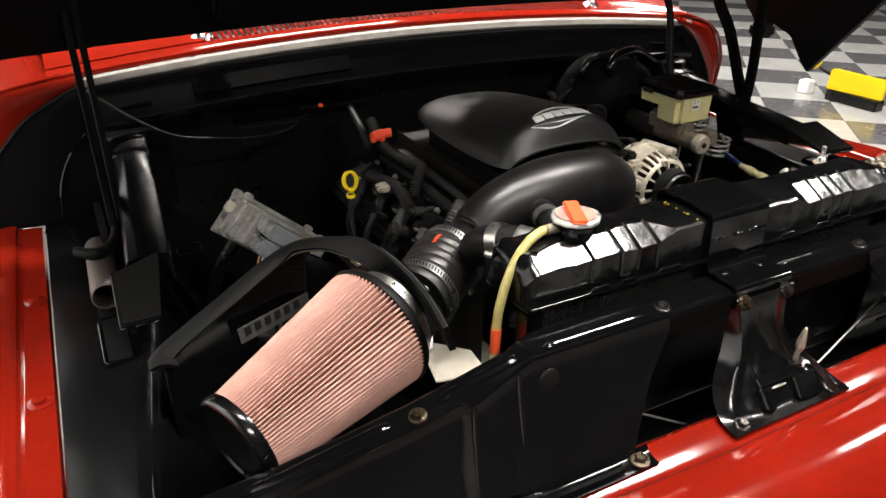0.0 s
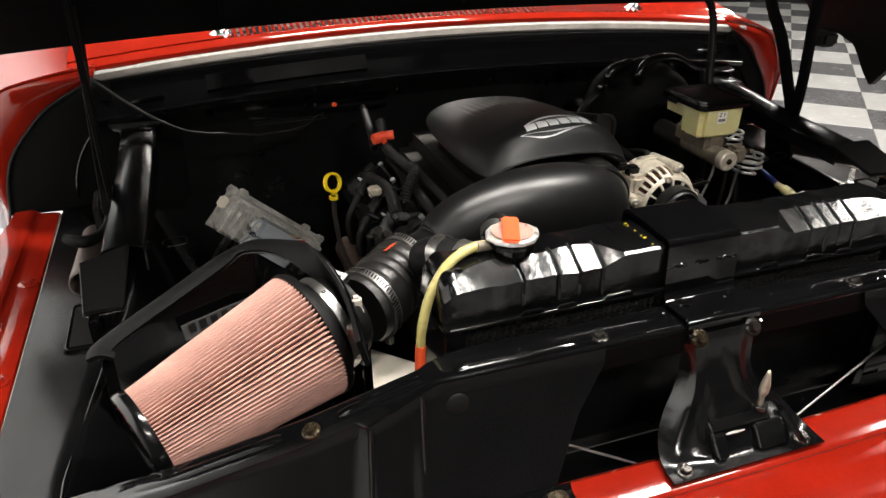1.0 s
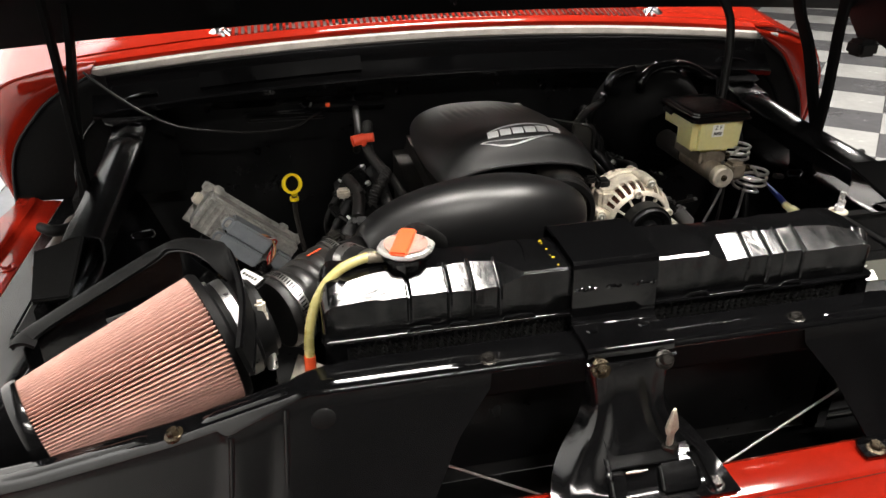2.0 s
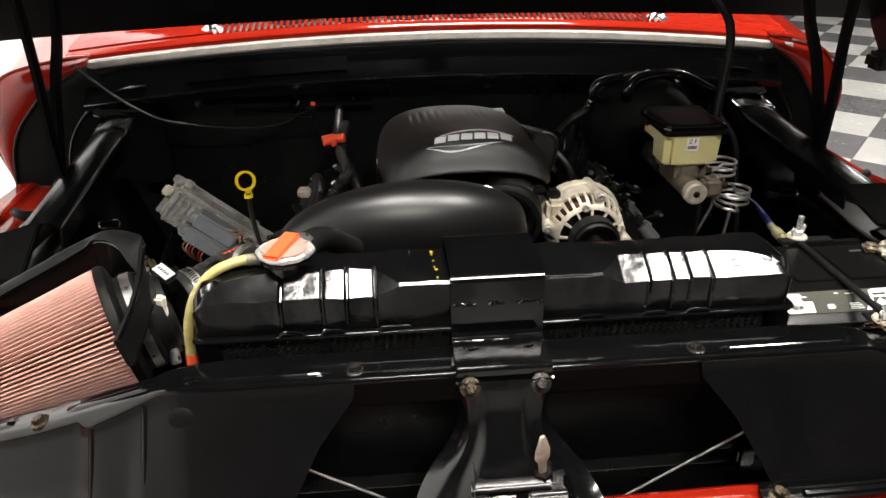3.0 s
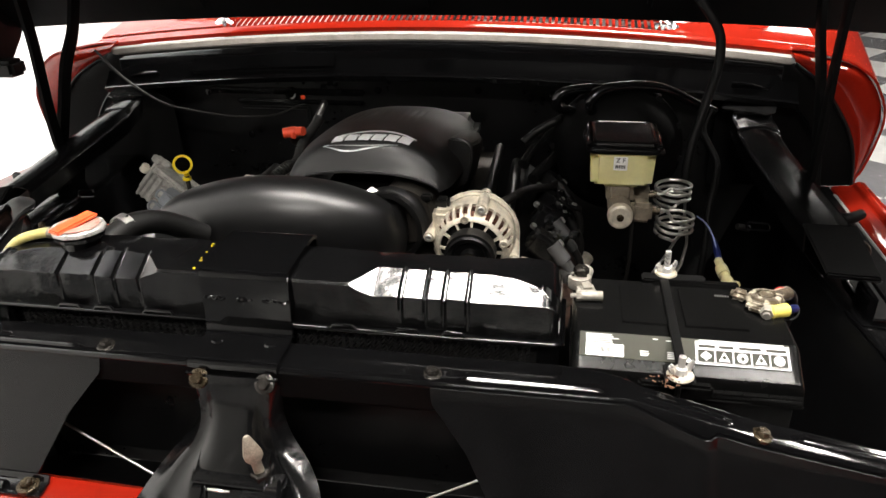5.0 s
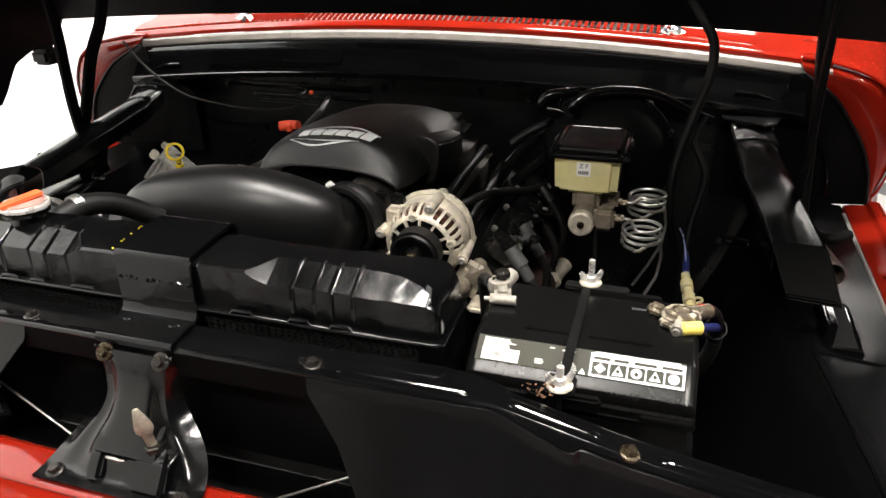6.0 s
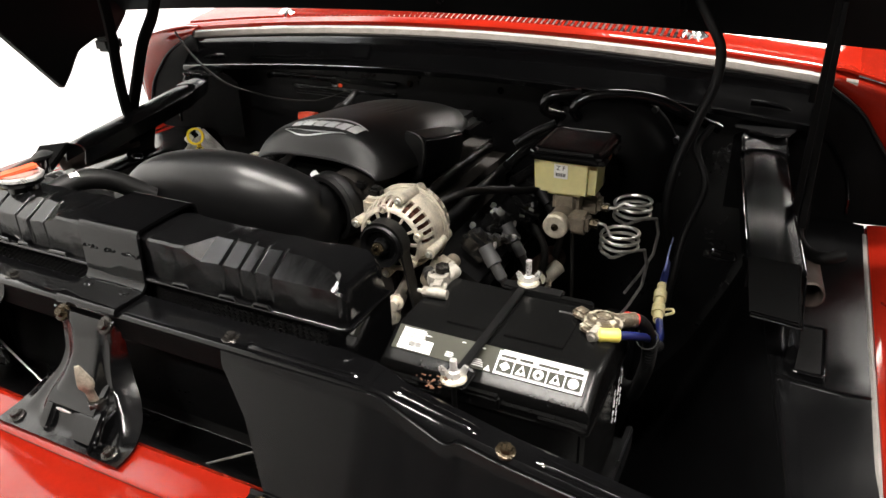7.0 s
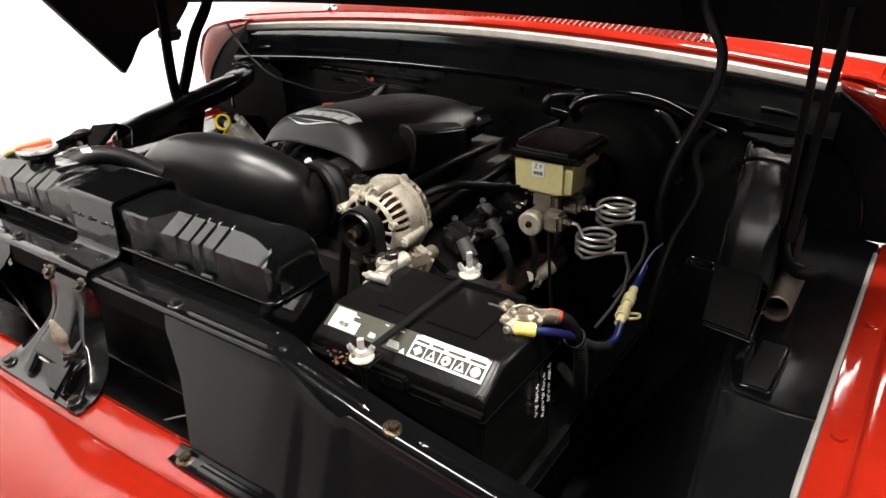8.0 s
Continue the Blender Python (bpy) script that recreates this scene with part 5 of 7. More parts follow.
    part("blue_wire", tube([(0.566, 0.33, 0.905), (0.562, 0.385, 0.888), (0.553, 0.425, 0.886), (0.549, 0.445, 0.888)], 0.0052, 10, 6), BLUE, cb)
    part("fuse_holder", join(rod((0.551, 0.425, 0.886), (0.540, 0.505, 0.899), 0.0068, 12), rod((0.548, 0.440, 0.888), (0.546, 0.456, 0.891), 0.0095, 12), rod((0.544, 0.470, 0.893), (0.542, 0.487, 0.896), 0.0095, 12), tube([(0.550, 0.46, 0.884), (0.563, 0.47, 0.882), (0.566, 0.46, 0.882), (0.556, 0.45, 0.882)], 0.0022, 6, 4)), FUSE, cb, "clear amber fuse holder")
    part("blue_wire", tube([(0.541, 0.500, 0.898), (0.540, 0.525, 0.906), (0.539, 0.55, 0.912), (0.538, 0.56, 0.914)], [0.0052, 0.0056, 0.004, 0.0015], 8, 6), BLUE, cb)
    part("thin_wire", tube([(0.541, 0.500, 0.900), (0.537, 0.55, 0.917), (0.533, 0.60, 0.918), (0.528, 0.66, 0.905)], 0.0015, 6, 6), BLUEPALE, cb, "thin pale blue wire")
    rc = part("power_cable", tube([(0.548, 0.214, 1.011), (0.562, 0.226, 1.002), (0.569, 0.24, 0.975), (0.566, 0.262, 0.925), (0.545, 0.31, 0.85), (0.48, 0.40, 0.80)], 0.0075, 12, 6), FLAT, bat, "thick black battery cable")
    part("cable_sleeve", rod((0.546, 0.2125, 1.0115), (0.556, 0.2205, 1.007), 0.0082, 12), WIRERED, rc, "red cable sleeve")
    part("cable_loom", tube([(0.570, 0.245, 0.965), (0.568, 0.258, 0.93), (0.558, 0.285, 0.88), (0.545, 0.32, 0.83)], 0.0080, 12, 6, ribs=0.001, pitch=0.005), FLAT, rc)
    part("cable_loom", tube([(0.569, 0.255, 0.958), (0.570, 0.29, 0.932), (0.568, 0.335, 0.905), (0.565, 0.35, 0.895)], 0.0066, 12, 6, ribs=0.0008, pitch=0.005), FLAT, rc)
    part("ground_cable", tube([(0.306, 0.212, 1.013), (0.29, 0.24, 1.0), (0.285, 0.27, 0.95), (0.28, 0.30, 0.86)], 0.0075, 12, 6), HOSE, bat)
    return bat


battery()
deb = part("rust_patch", join(*[box((0.380 + 0.034 * random.random(), 0.020 + 0.020 * random.random(), 1.0010 + 0.0005 * random.random()), (0.0012 + 0.003 * random.random(), 0.001 + 0.003 * random.random(), 0.001), 0.0004) for _ in range(26)]), RUST)
deb.location.z = 0.008
tagged(deb, "small patch of rusty debris on the black radiator support", "debris")




# ---- alternator ----
def alternator():
    c = V((0.167, 0.402, 0.974))
    alt = thing("alternator", c, "dusty cast aluminium alternator with a black pulley", "alternator")
    m = Matrix(((1, 0, 0, c.x - 0.002), (0, 0, -1, c.y + 0.014), (0, 1, 0, c.z - 0.003), (0, 0, 0, 1)))   # z runs forward
    R = 0.0605

    def pierced(profile, n, hole, th):
        """A turned shell, th thick, with the cells left out where hole(k, j) holds."""
        P = [V((r, z, 0)) for r, z in profile]
        rows = []
        for j, q in enumerate(P):
            t = (P[min(j + 1, len(P) - 1)] - P[max(j - 1, 0)]).normalized()
            inn = q + V((-t.y, t.x, 0)) * th
            rows.append((q, inn if inn.x < q.x or inn.y < q.y else q - V((-t.y, t.x, 0)) * th))
        verts = [m @ V((q.x * math.cos(2 * math.pi * k / n), q.x * math.sin(2 * math.pi * k / n), q.y)) for pair in rows for q in pair for k in range(n)]

        def at(k, j, side):
            return (2 * j + side) * n + k % n
        faces = []
        last = len(P) - 1
        for j in range(last):
            for k in range(n):
                if hole(k, j):
                    continue
                a, b, c2, d = (k, j), (k + 1, j), (k + 1, j + 1), (k, j + 1)
                faces.append(tuple(at(*q, 0) for q in (a, b, c2, d)))
                faces.append(tuple(at(*q, 1) for q in (d, c2, b, a)))
                for p, q, open_side in ((a, b, j == 0 or hole(k, j - 1)), (d, c2, j == last - 1 or hole(k, j + 1)), (a, d, hole((k - 1) % n, j)), (b, c2, hole((k + 1) % n, j))):
                    if open_side:
                        faces.append((at(*p, 0), at(*q, 0), at(*q, 1), at(*p, 1)))
        bm = raw(verts, faces)
        bmesh.ops.delete(bm, geom=[v for v in bm.verts if not v.link_faces], context="VERTS")
        return bm
    ears = (77, 167, 257, 347)

    def near_ear(deg, reach):
        return any(abs((deg - e + 180) % 360 - 180) < reach for e in ears)
    part("rotor", lathe([(0.0, 0.010), (0.048, 0.010), (0.048, 0.052), (0.0, 0.056)], 32, m), FLAT, alt)
    part("winding", lathe([(0.049, 0.024), (0.0565, 0.026), (0.0550, 0.046), (0.047, 0.052)], 40, m, True), COPPER, alt, "copper windings behind the fins")
    front = [(R, 0.004), (R + 0.0005, 0.020), (R, 0.029), (R - 0.0005, 0.033), (R - 0.0020, 0.045), (R - 0.0055, 0.054), (R - 0.0085, 0.0592), (0.0500, 0.0608), (0.0475, 0.0625), (0.0455, 0.0630), (0.0270, 0.0670), (0.0250, 0.0690), (0.020, 0.0720), (0.0, 0.0725)]
    n = 240

    def front_hole(k, j):
        deg = 360 * (k + 0.5) / n
        if 3 <= j <= 5:
            return k % 8 < 5 and not near_ear(deg, 9)
        if j == 9:
            return k % 20 < 17
        return False
    fr = part("front_case", pierced(front, n, front_hole, 0.0050), CAST, alt, "pale cast front case with cooling slots", 40)
    part("case_seam", lathe([(R + 0.001, 0.000), (R + 0.0028, 0.001), (R + 0.0028, 0.004), (R + 0.001, 0.005)], 72, m, True), CAST, fr, "bright machined seam")
    rear = [(R + 0.001, 0.001), (R - 0.001, -0.004), (R - 0.0025, -0.006), (R - 0.006, -0.019), (R - 0.013, -0.026), (0.040, -0.029), (0.0, -0.030)]

    def rear_hole(k, j):
        return j == 2 and k % 6 < 4 and not near_ear(360 * (k + 0.5) / 144, 10)
    part("rear_case", pierced(rear, 144, rear_hole, 0.0050), CAST, alt, "cast rear case with narrow slots", 40)
    part("stator", lathe([(0.0, -0.020), (0.044, -0.018), (0.050, 0.008), (0.0, 0.010)], 40, m), FLAT, alt)
    for a in ears:
        ca, sa = math.cos(radians(a)), math.sin(radians(a))
        ear = part("case_ear", join(rod(m @ V(((R - 0.001) * ca, (R - 0.001) * sa, 0.004)), m @ V(((R + 0.0035) * ca, (R + 0.0035) * sa, 0.0570)), 0.0085, 16, 0.0078),
                                    rod(m @ V(((R - 0.003) * ca, (R - 0.003) * sa, -0.017)), m @ V(((R - 0.001) * ca, (R - 0.001) * sa, 0.000)), 0.0085, 14)), CAST, alt)
        part("screw", lathe([(0.0050, 0.0), (0.0050, 0.0035), (0.0042, 0.0042), (0.0024, 0.0042), (0.0022, 0.002), (0, 0.002)], 12, m @ Matrix.Translation(((R + 0.0035) * ca, (R + 0.0035) * sa, 0.0565))), ZINC, ear)
    for a, r in ((15, 0.0490), (100, 0.0490), (200, 0.0490), (318, 0.0490)):
        ca, sa = math.cos(radians(a)), math.sin(radians(a))
        part("boss", lathe([(0.0062, -0.006), (0.0062, 0.0035), (0.0054, 0.0045), (0.0030, 0.0045), (0.0028, -0.002), (0, -0.002)], 16, m @ Matrix.Translation((r * ca, r * sa, 0.0610))), CAST, fr)
    # pulley and belt
    pm = along(c + V((0.0, -0.050, 0)), c + V((0, -1, 0)))
    pul = part("pulley", lathe([(0.012, 0.0), (0.030, 0.0), (0.0335, 0.003), (0.0305, 0.006), (0.0305, 0.026), (0.0335, 0.029), (0.0315, 0.033), (0.025, 0.030), (0.022, 0.024), (0.013, 0.024), (0.0115, 0.036), (0.0, 0.036)], 40, pm), SATIN, alt, "black grooved pulley")
    part("pulley_nut", lathe([(0.0098, 0.034), (0.0098, 0.041), (0.008, 0.043), (0.0045, 0.043), (0.004, 0.038), (0, 0.038)], 6, pm), BRASS, pul)
    yb = c.y - 0.050 - 0.016
    arc = [(c.x + 0.0325 * math.cos(a), yb, c.z + 0.0325 * math.sin(a)) for a in frange(radians(-20), radians(200), 22)]
    arc = [(c.x + 0.075, yb, c.z - 0.24)] + arc + [(c.x - 0.052, yb, c.z - 0.12), (c.x - 0.09, yb, c.z - 0.26)]
    verts, faces = [], []
    for i, p in enumerate(arc):
        a, b = V(arc[max(i - 1, 0)]), V(arc[min(i + 1, len(arc) - 1)])
        t = (b - a).normalized()
        nrm = V((t.z, 0, -t.x))
        for dy, dn in ((-0.011, 0), (0.011, 0), (0.011, 0.004), (-0.011, 0.004)):
            q = V(p) + nrm * dn
            verts.append((q.x, q.y + dy, q.z))
    for i in range(len(arc) - 1):
        for k in range(4):
            faces.append((i * 4 + k, i * 4 + (k + 1) % 4, i * 4 + 4 + (k + 1) % 4, i * 4 + 4 + k))
    part("belt", raw(verts, faces), RUBBER, alt, "black drive belt")
    part("mount", join(box((0, 0, 0), (0.040, 0.030, 0.060), 0.008, Matrix.Translation((0.226, 0.395, 0.905)) @ pose(0, 0, 0, 0, 25, 0)), box((0.262, 0.385, 0.872), (0.06, 0.045, 0.012), 0.004)), CAST, alt)
    part("mount", box((0.135, 0.425, 0.86), (0.05, 0.06, 0.12), 0.008), CASTDARK, alt)
    part("mount_ear", rod((0.238, 0.372, 0.920), (0.238, 0.42, 0.920), 0.0115, 16), CASTDIM, alt)
    part("mount_bolt", lathe([(0.0145, 0), (0.0145, 0.006), (0.0115, 0.008), (0.0115, 0.014), (0.009, 0.016)], 14, along((0.222, 0.372, 0.910), (0.222, 0.3, 0.922))), CASTDIM, alt, "dusty flanged mounting bolt")
    part("mount_strap", box((0, 0, 0), (0.05, 0.004, 0.016), 0.001, Matrix.Translation((0.245, 0.372, 0.925)) @ pose(0, 0, 0, 0, -30, 0)), CASTDIM, alt)
    return alt


alternator()


# ---- engine ----
def engine():
    eng = thing("engine", (0, 0.6, 0.40), "black V8 engine with a moulded intake cover", "engine")
    part("block", box((0, 0.64, 0.72), (0.30, 0.50, 0.50), 0.03), CASTDARK, eng)
    part("front_cover", box((0, 0.385, 0.80), (0.30, 0.05, 0.22), 0.02), CASTDARK, eng)
    part("intake_manifold", box((0, 0.60, 0.985), (0.20, 0.36, 0.09), 0.03, None, 4), FLAT, eng)
    # cover: broad dome over the intake, its nose cut away in an arch for the throttle
    KU = (0, 0.06, 0.16, 0.32, 0.6, 0.82, 0.95, 1.0)
    top_z = spline([V((k, z, 0)) for k, z in zip(KU, (1.0614, 1.0985, 1.1025, 1.0955, 1.0810, 1.0670, 1.0520, 1.0360))], 8)
    half_w = spline([V((k, w, 0)) for k, w in zip(KU, (0.1165, 0.1270, 0.1335, 0.1390, 0.1370, 0.1230, 0.0950, 0.0700))], 8)

    def skin(u, w):
        zt = float(np.interp(u, [q.x for q in top_z], [q.y for q in top_z]))
        hw = float(np.interp(u, [q.x for q in half_w], [q.y for q in half_w]))
        low = 1.035 - 0.004 * min(1, u / 0.1)
        z = low + (zt - low) * max(0, 1 - abs(w) ** 2.57) ** 0.62
        x = -0.006 + hw * w
        ribs = 0.0
        if 0.42 < u < 0.72 and -0.085 < x < 0.050:
            ribs = -0.0016 * max(0, math.sin((x + 0.085) * 2 * math.pi / 0.0135)) * math.sin(math.pi * (u - 0.42) / 0.30)
        return (x, 0.411 + 0.40 * u, z + ribs)

    def f(u, v):
        # rows close up at the nose and at the sides
        return skin(u ** 1.7, math.copysign(abs((v - 0.5) * 2) ** 0.72, v - 0.5))
    cov = part("engine_cover", sheet(f, 90, 120, -0.003), COVER, eng, "satin black moulded engine cover with a silver badge", 60)
    part("cover_lip", tube([f(0, 0.02 + 0.96 * k / 40) for k in range(41)], 0.0022, 8, 1), COVER, cov)
    # step in the cover's flank with its lit forward facet
    wing = raw([(x, y, z) for y, dx, dz in ((0.512, 0.0, 0.0), (0.57, 0.004, 0.014), (0.67, -0.006, 0.036)) for x, z in ((0.105, 0.990), (0.139 + dx, 1.012 - dz), (0.1465 + dx, 1.045 - dz), (0.1465 + dx, 1.076 - dz), (0.137 + dx, 1.0825 - dz), (0.108, 1.086 - dz))],
               [(i * 6 + k, i * 6 + (k + 1) % 6, i * 6 + 6 + (k + 1) % 6, i * 6 + 6 + k) for i in range(2) for k in range(6)] + [tuple(range(6)), tuple(range(12, 18))])
    bmesh.ops.bevel(wing, geom=list(wing.edges), offset=0.003, segments=2, affect="EDGES")
    part("cover_wing", wing, COVER, cov)
    part("wing_edge", tube([(0.1385, 0.510, 1.016), (0.145, 0.509, 1.045), (0.1448, 0.509, 1.070), (0.135, 0.510, 1.0815), (0.120, 0.512, 1.085)], [0.0012, 0.0028, 0.0036, 0.0032, 0.002], 8, 4), COVER, cov)
    part("cover_rear", box((0.06, 0.765, 1.018), (0.13, 0.10, 0.05), 0.02, None, 3), COVER, cov)

    def on_skin(x, y):
        """Lays a badge point on the cover's skin."""
        u = min(max((y - 0.411) / 0.40, 0), 1)
        hw = float(np.interp(u, [q.x for q in half_w], [q.y for q in half_w]))
        return V((x, y, skin(u, max(-1, min(1, (x + 0.006) / hw)))[2] + 0.0012))

    def flat(poly, name="badge_block"):
        fine = []
        for a, b in zip(poly, poly[1:] + poly[:1]):
            fine += [(a[0] + (b[0] - a[0]) * k / 3, a[1] + (b[1] - a[1]) * k / 3) for k in range(3)]
        rim = [on_skin(*p) for p in fine]
        n = len(rim)
        vs = rim + [p - V((0, -0.0012, 0.0022)) for p in rim]
        bm = raw(vs, [tuple(range(n)), tuple(range(2 * n - 1, n - 1, -1))] + [(i, (i + 1) % n, n + (i + 1) % n, n + i) for i in range(n)])
        bmesh.ops.triangulate(bm, faces=[g for g in bm.faces if len(g.verts) > 4])
        part(name, bm, SILVERPRINT, cov)
    # badge: slanted silver blocks, a swoosh under them and a thin band over them
    xs = frange(-0.060, 0.062, 6)
    for i in range(6):
        a, b = xs[i] + 0.0012, xs[i + 1] - 0.0012
        lo = 0.4385 + 0.0055 * i / 5
        hi = 0.4560 + 0.0145 * i / 5
        k = 0.003
        flat([(a, lo), (b - 0.001, lo), (b + k - 0.001, hi), (a + k, hi)])
    arc = frange(0.0, 1.0, 18)
    flat([(-0.0715 + 0.1165 * t, 0.4345 - 0.0105 * math.sin(math.pi * min(1, t / 0.36 * 0.5 if t < 0.36 else 0.5 + (t - 0.36) / 0.64 * 0.5)) + 0.003 * t) for t in arc]
         + [(-0.0640 + 0.1090 * t, 0.4345 - 0.0050 * math.sin(math.pi * t) + 0.003 * t) for t in reversed(arc)], "badge_swoosh")
    flat([(-0.050 + 0.117 * t, 0.4600 + 0.010 * t + 0.020 * math.sin(math.pi * t)) for t in arc]
         + [(-0.047 + 0.112 * t, 0.4590 + 0.010 * t + 0.0155 * math.sin(math.pi * t)) for t in reversed(arc)], "badge_band")
    # throttle body
    part("throttle_body", rod((0.056, 0.400, 0.998), (0.062, 0.47, 1.0), 0.045, 24), CASTDARK, eng, "cast throttle body behind the duct")
    part("sensor", box((0.095, 0.395, 1.034), (0.018, 0.012, 0.012), 0.003), RUBBER, eng)
    part("sensor", box((0.118, 0.40, 1.022), (0.02, 0.02, 0.02), 0.004), RUBBER, eng)
    part("bracket", box((0.12, 0.39, 0.99), (0.03, 0.03, 0.06), 0.006), CAST, eng)
    # flanged studs on the front of the block
    for x, y, z in ((0.195, 0.300, 0.892), (0.157, 0.300, 0.817), (0.178, 0.318, 0.853)):
        part("stud", join(rod((x, y, z), (x - 0.03, y + 0.10, z - 0.01), 0.0075, 12), rod((x - 0.003, y + 0.012, z - 0.001), (x - 0.005, y + 0.018, z - 0.002), 0.012, 14)), CAST, eng, "dusty tan flanged stud")
    # coil packs with plug leads on both valve covers
    for s in (-1, 1):
        part("valve_cover", box((0, 0, 0), (0.10, 0.44, 0.06), 0.015, Matrix.Translation((s * 0.235, 0.62, 0.885)) @ pose(0, 0, 0, 0, s * 32, 0)), FLAT, eng)
        for i in range(4):
            y = 0.455 + 0.085 * i
            k = 0.022 if s > 0 else 0.0
            cp = part("ignition_coil", box((0, 0, 0), (0.05, 0.036, 0.038), 0.006, Matrix.Translation((s * 0.243 + k, y, 0.935)) @ pose(0, 0, 0, 0, s * 35, 0)), COIL, eng, "black ignition coil with a grey lead")
            part("coil_boot", join(rod((s * 0.258 + k, y - 0.012, 0.942), (s * 0.278 + k, y - 0.020, 0.918), 0.0115, 16, 0.0125), rod((s * 0.278 + k, y - 0.020, 0.918), (s * 0.292 + k, y - 0.024, 0.898), 0.0090, 14)), GREYPLATE if i < 2 else RUBBER, cp)
            part("plug_lead", tube([(s * 0.289 + k, y - 0.023, 0.903), (s * 0.302 + k, y - 0.026, 0.880), (s * 0.304 + k, y - 0.026, 0.85), (s * 0.29 + k, y - 0.02, 0.80)], 0.0065, 10, 5), HOSE, cp)
            part("coil_plug", box((0, 0, 0), (0.022, 0.020, 0.016), 0.004, Matrix.Translation((s * 0.262 + k, y + 0.012, 0.938)) @ pose(0, 0, 0, 20, s * 35, 15 * i)), COIL, cp)
            part("coil_clip", box((0, 0, 0), (0.004, 0.018, 0.010), 0.001, Matrix.Translation((s * 0.270 + k, y - 0.004, 0.940)) @ pose(0, 0, 0, 0, s * 35, 20)), ZINC, cp)
            part("coil_screw", rod((s * 0.225 + k, y + 0.014, 0.958), (s * 0.228 + k, y + 0.013, 0.963), 0.005, 8), ZINC, cp)
        part("coil_rail", tube([(s * 0.20, 0.42, 0.955), (s * 0.205, 0.55, 0.965), (s * 0.20, 0.75, 0.96)], 0.010, 10, 5), RUBBER, eng)
        part("exhaust", tube([(s * 0.32, 0.43, 0.822), (s * 0.308, 0.55, 0.818), (s * 0.30, 0.74, 0.785)], [0.022, 0.028, 0.024], 14, 5), RUSTIRON, eng, "rusty brown exhaust manifold")
    part("pump_boss", join(box((0, 0, 0), (0.034, 0.03, 0.030), 0.008, Matrix.Translation((0.321, 0.600, 0.806)) @ pose(0, 0, 0, 30, 20, 25), 3), rod((0.321, 0.59, 0.81), (0.330, 0.57, 0.83), 0.009, 10), rod((0.325, 0.61, 0.81), (0.340, 0.64, 0.822), 0.014, 12)), CAST, eng, "pale cast pump boss low in the bay")
    part("fuel_rail", tube([(0.17, 0.45, 1.0), (0.175, 0.55, 1.01), (0.17, 0.72, 1.0)], 0.008, 10, 5), RUBBER, eng)
    part("vacuum_hose", tube([(0.18, 0.47, 0.985), (0.22, 0.50, 1.0), (0.24, 0.56, 0.985), (0.27, 0.66, 0.95), (0.28, 0.75, 0.93)], 0.007, 10, 6), HOSE, eng)
    # loom over the passenger side
    part("loom", tube([(-0.205, 0.80, 1.02), (-0.215, 0.72, 0.995), (-0.20, 0.64, 0.985), (-0.20, 0.585, 0.995), (-0.222, 0.56, 0.975), (-0.245, 0.54, 0.93), (-0.285, 0.515, 0.88), (-0.32, 0.49, 0.86)], 0.0095, 12, 8, ribs=0.0009, pitch=0.005), HOSE, eng, "corrugated black wiring loom")
    part("loom", tube([(-0.19, 0.60, 0.985), (-0.17, 0.50, 0.965), (-0.16, 0.42, 0.94), (-0.20, 0.38, 0.91)], 0.008, 10, 6), HOSE, eng)
    part("loom", tube([(-0.26, 0.50, 0.955), (-0.25, 0.58, 0.965), (-0.26, 0.68, 0.955)], 0.011, 10, 6), HOSE, eng)
    for i, p in enumerate(((-0.275, 0.585, 0.968), (-0.232, 0.50, 0.945), (-0.215, 0.43, 0.935))):
        part("connector", box(p, (0.022, 0.022, 0.014), 0.003), CASTDARK if i else CAST, eng)
    random.seed(17)
    for i in range(13):
        x, y, z = -0.20 - 0.11 * random.random(), 0.42 + 0.20 * random.random(), 0.925 + 0.04 * random.random()
        turn = pose(0, 0, 0, random.uniform(-40, 40), random.uniform(-40, 40), random.uniform(0, 180))
        mm = Matrix.Translation((x, y, z)) @ turn
        pc = part("connector", join(box((0, 0, 0), (0.022, 0.015, 0.013), 0.003, mm), box((0.013, 0, 0), (0.008, 0.011, 0.010), 0.002, mm)), (CASTDARK, HOSE, RUBBER, GREYPLATE)[i % 4], eng)
        e = mm @ V((-0.011, 0, 0))
        part("lead", tube([e, e + (mm.to_3x3() @ V((-0.02, 0, 0.004))), e + V((0.01 * (i % 3 - 1), 0.03, -0.03)), e + V((0.02 * (i % 2), 0.05, -0.08))], 0.0035, 7, 5), (HOSE, RUBBER)[i % 2], pc)
    part("loom", tube([(-0.19, 0.455, 0.975), (-0.215, 0.44, 0.955), (-0.24, 0.425, 0.92), (-0.27, 0.41, 0.87)], 0.0085, 12, 8, ribs=0.0011, pitch=0.0055), GREYPLATE, eng, "corrugated grey wiring loom")
    # plugs, clips and leads over the driver side coils
    for i in range(9):
        x, y, z = 0.262 + 0.055 * random.random(), 0.44 + 0.24 * random.random(), 0.925 + 0.035 * random.random()
        mm = Matrix.Translation((x, y, z)) @ pose(0, 0, 0, random.uniform(-35, 35), random.uniform(-35, 35), random.uniform(0, 180))
        pc = part("connector", join(box((0, 0, 0), (0.020, 0.014, 0.012), 0.003, mm), box((0.012, 0, 0), (0.008, 0.010, 0.009), 0.002, mm)), (COIL, GREYPLATE, COIL)[i % 3], eng)
        part("connector_clip", box((0, 0, 0.0068), (0.009, 0.005, 0.002), 0.0006, mm), (ZINC, COIL)[i % 2], pc)
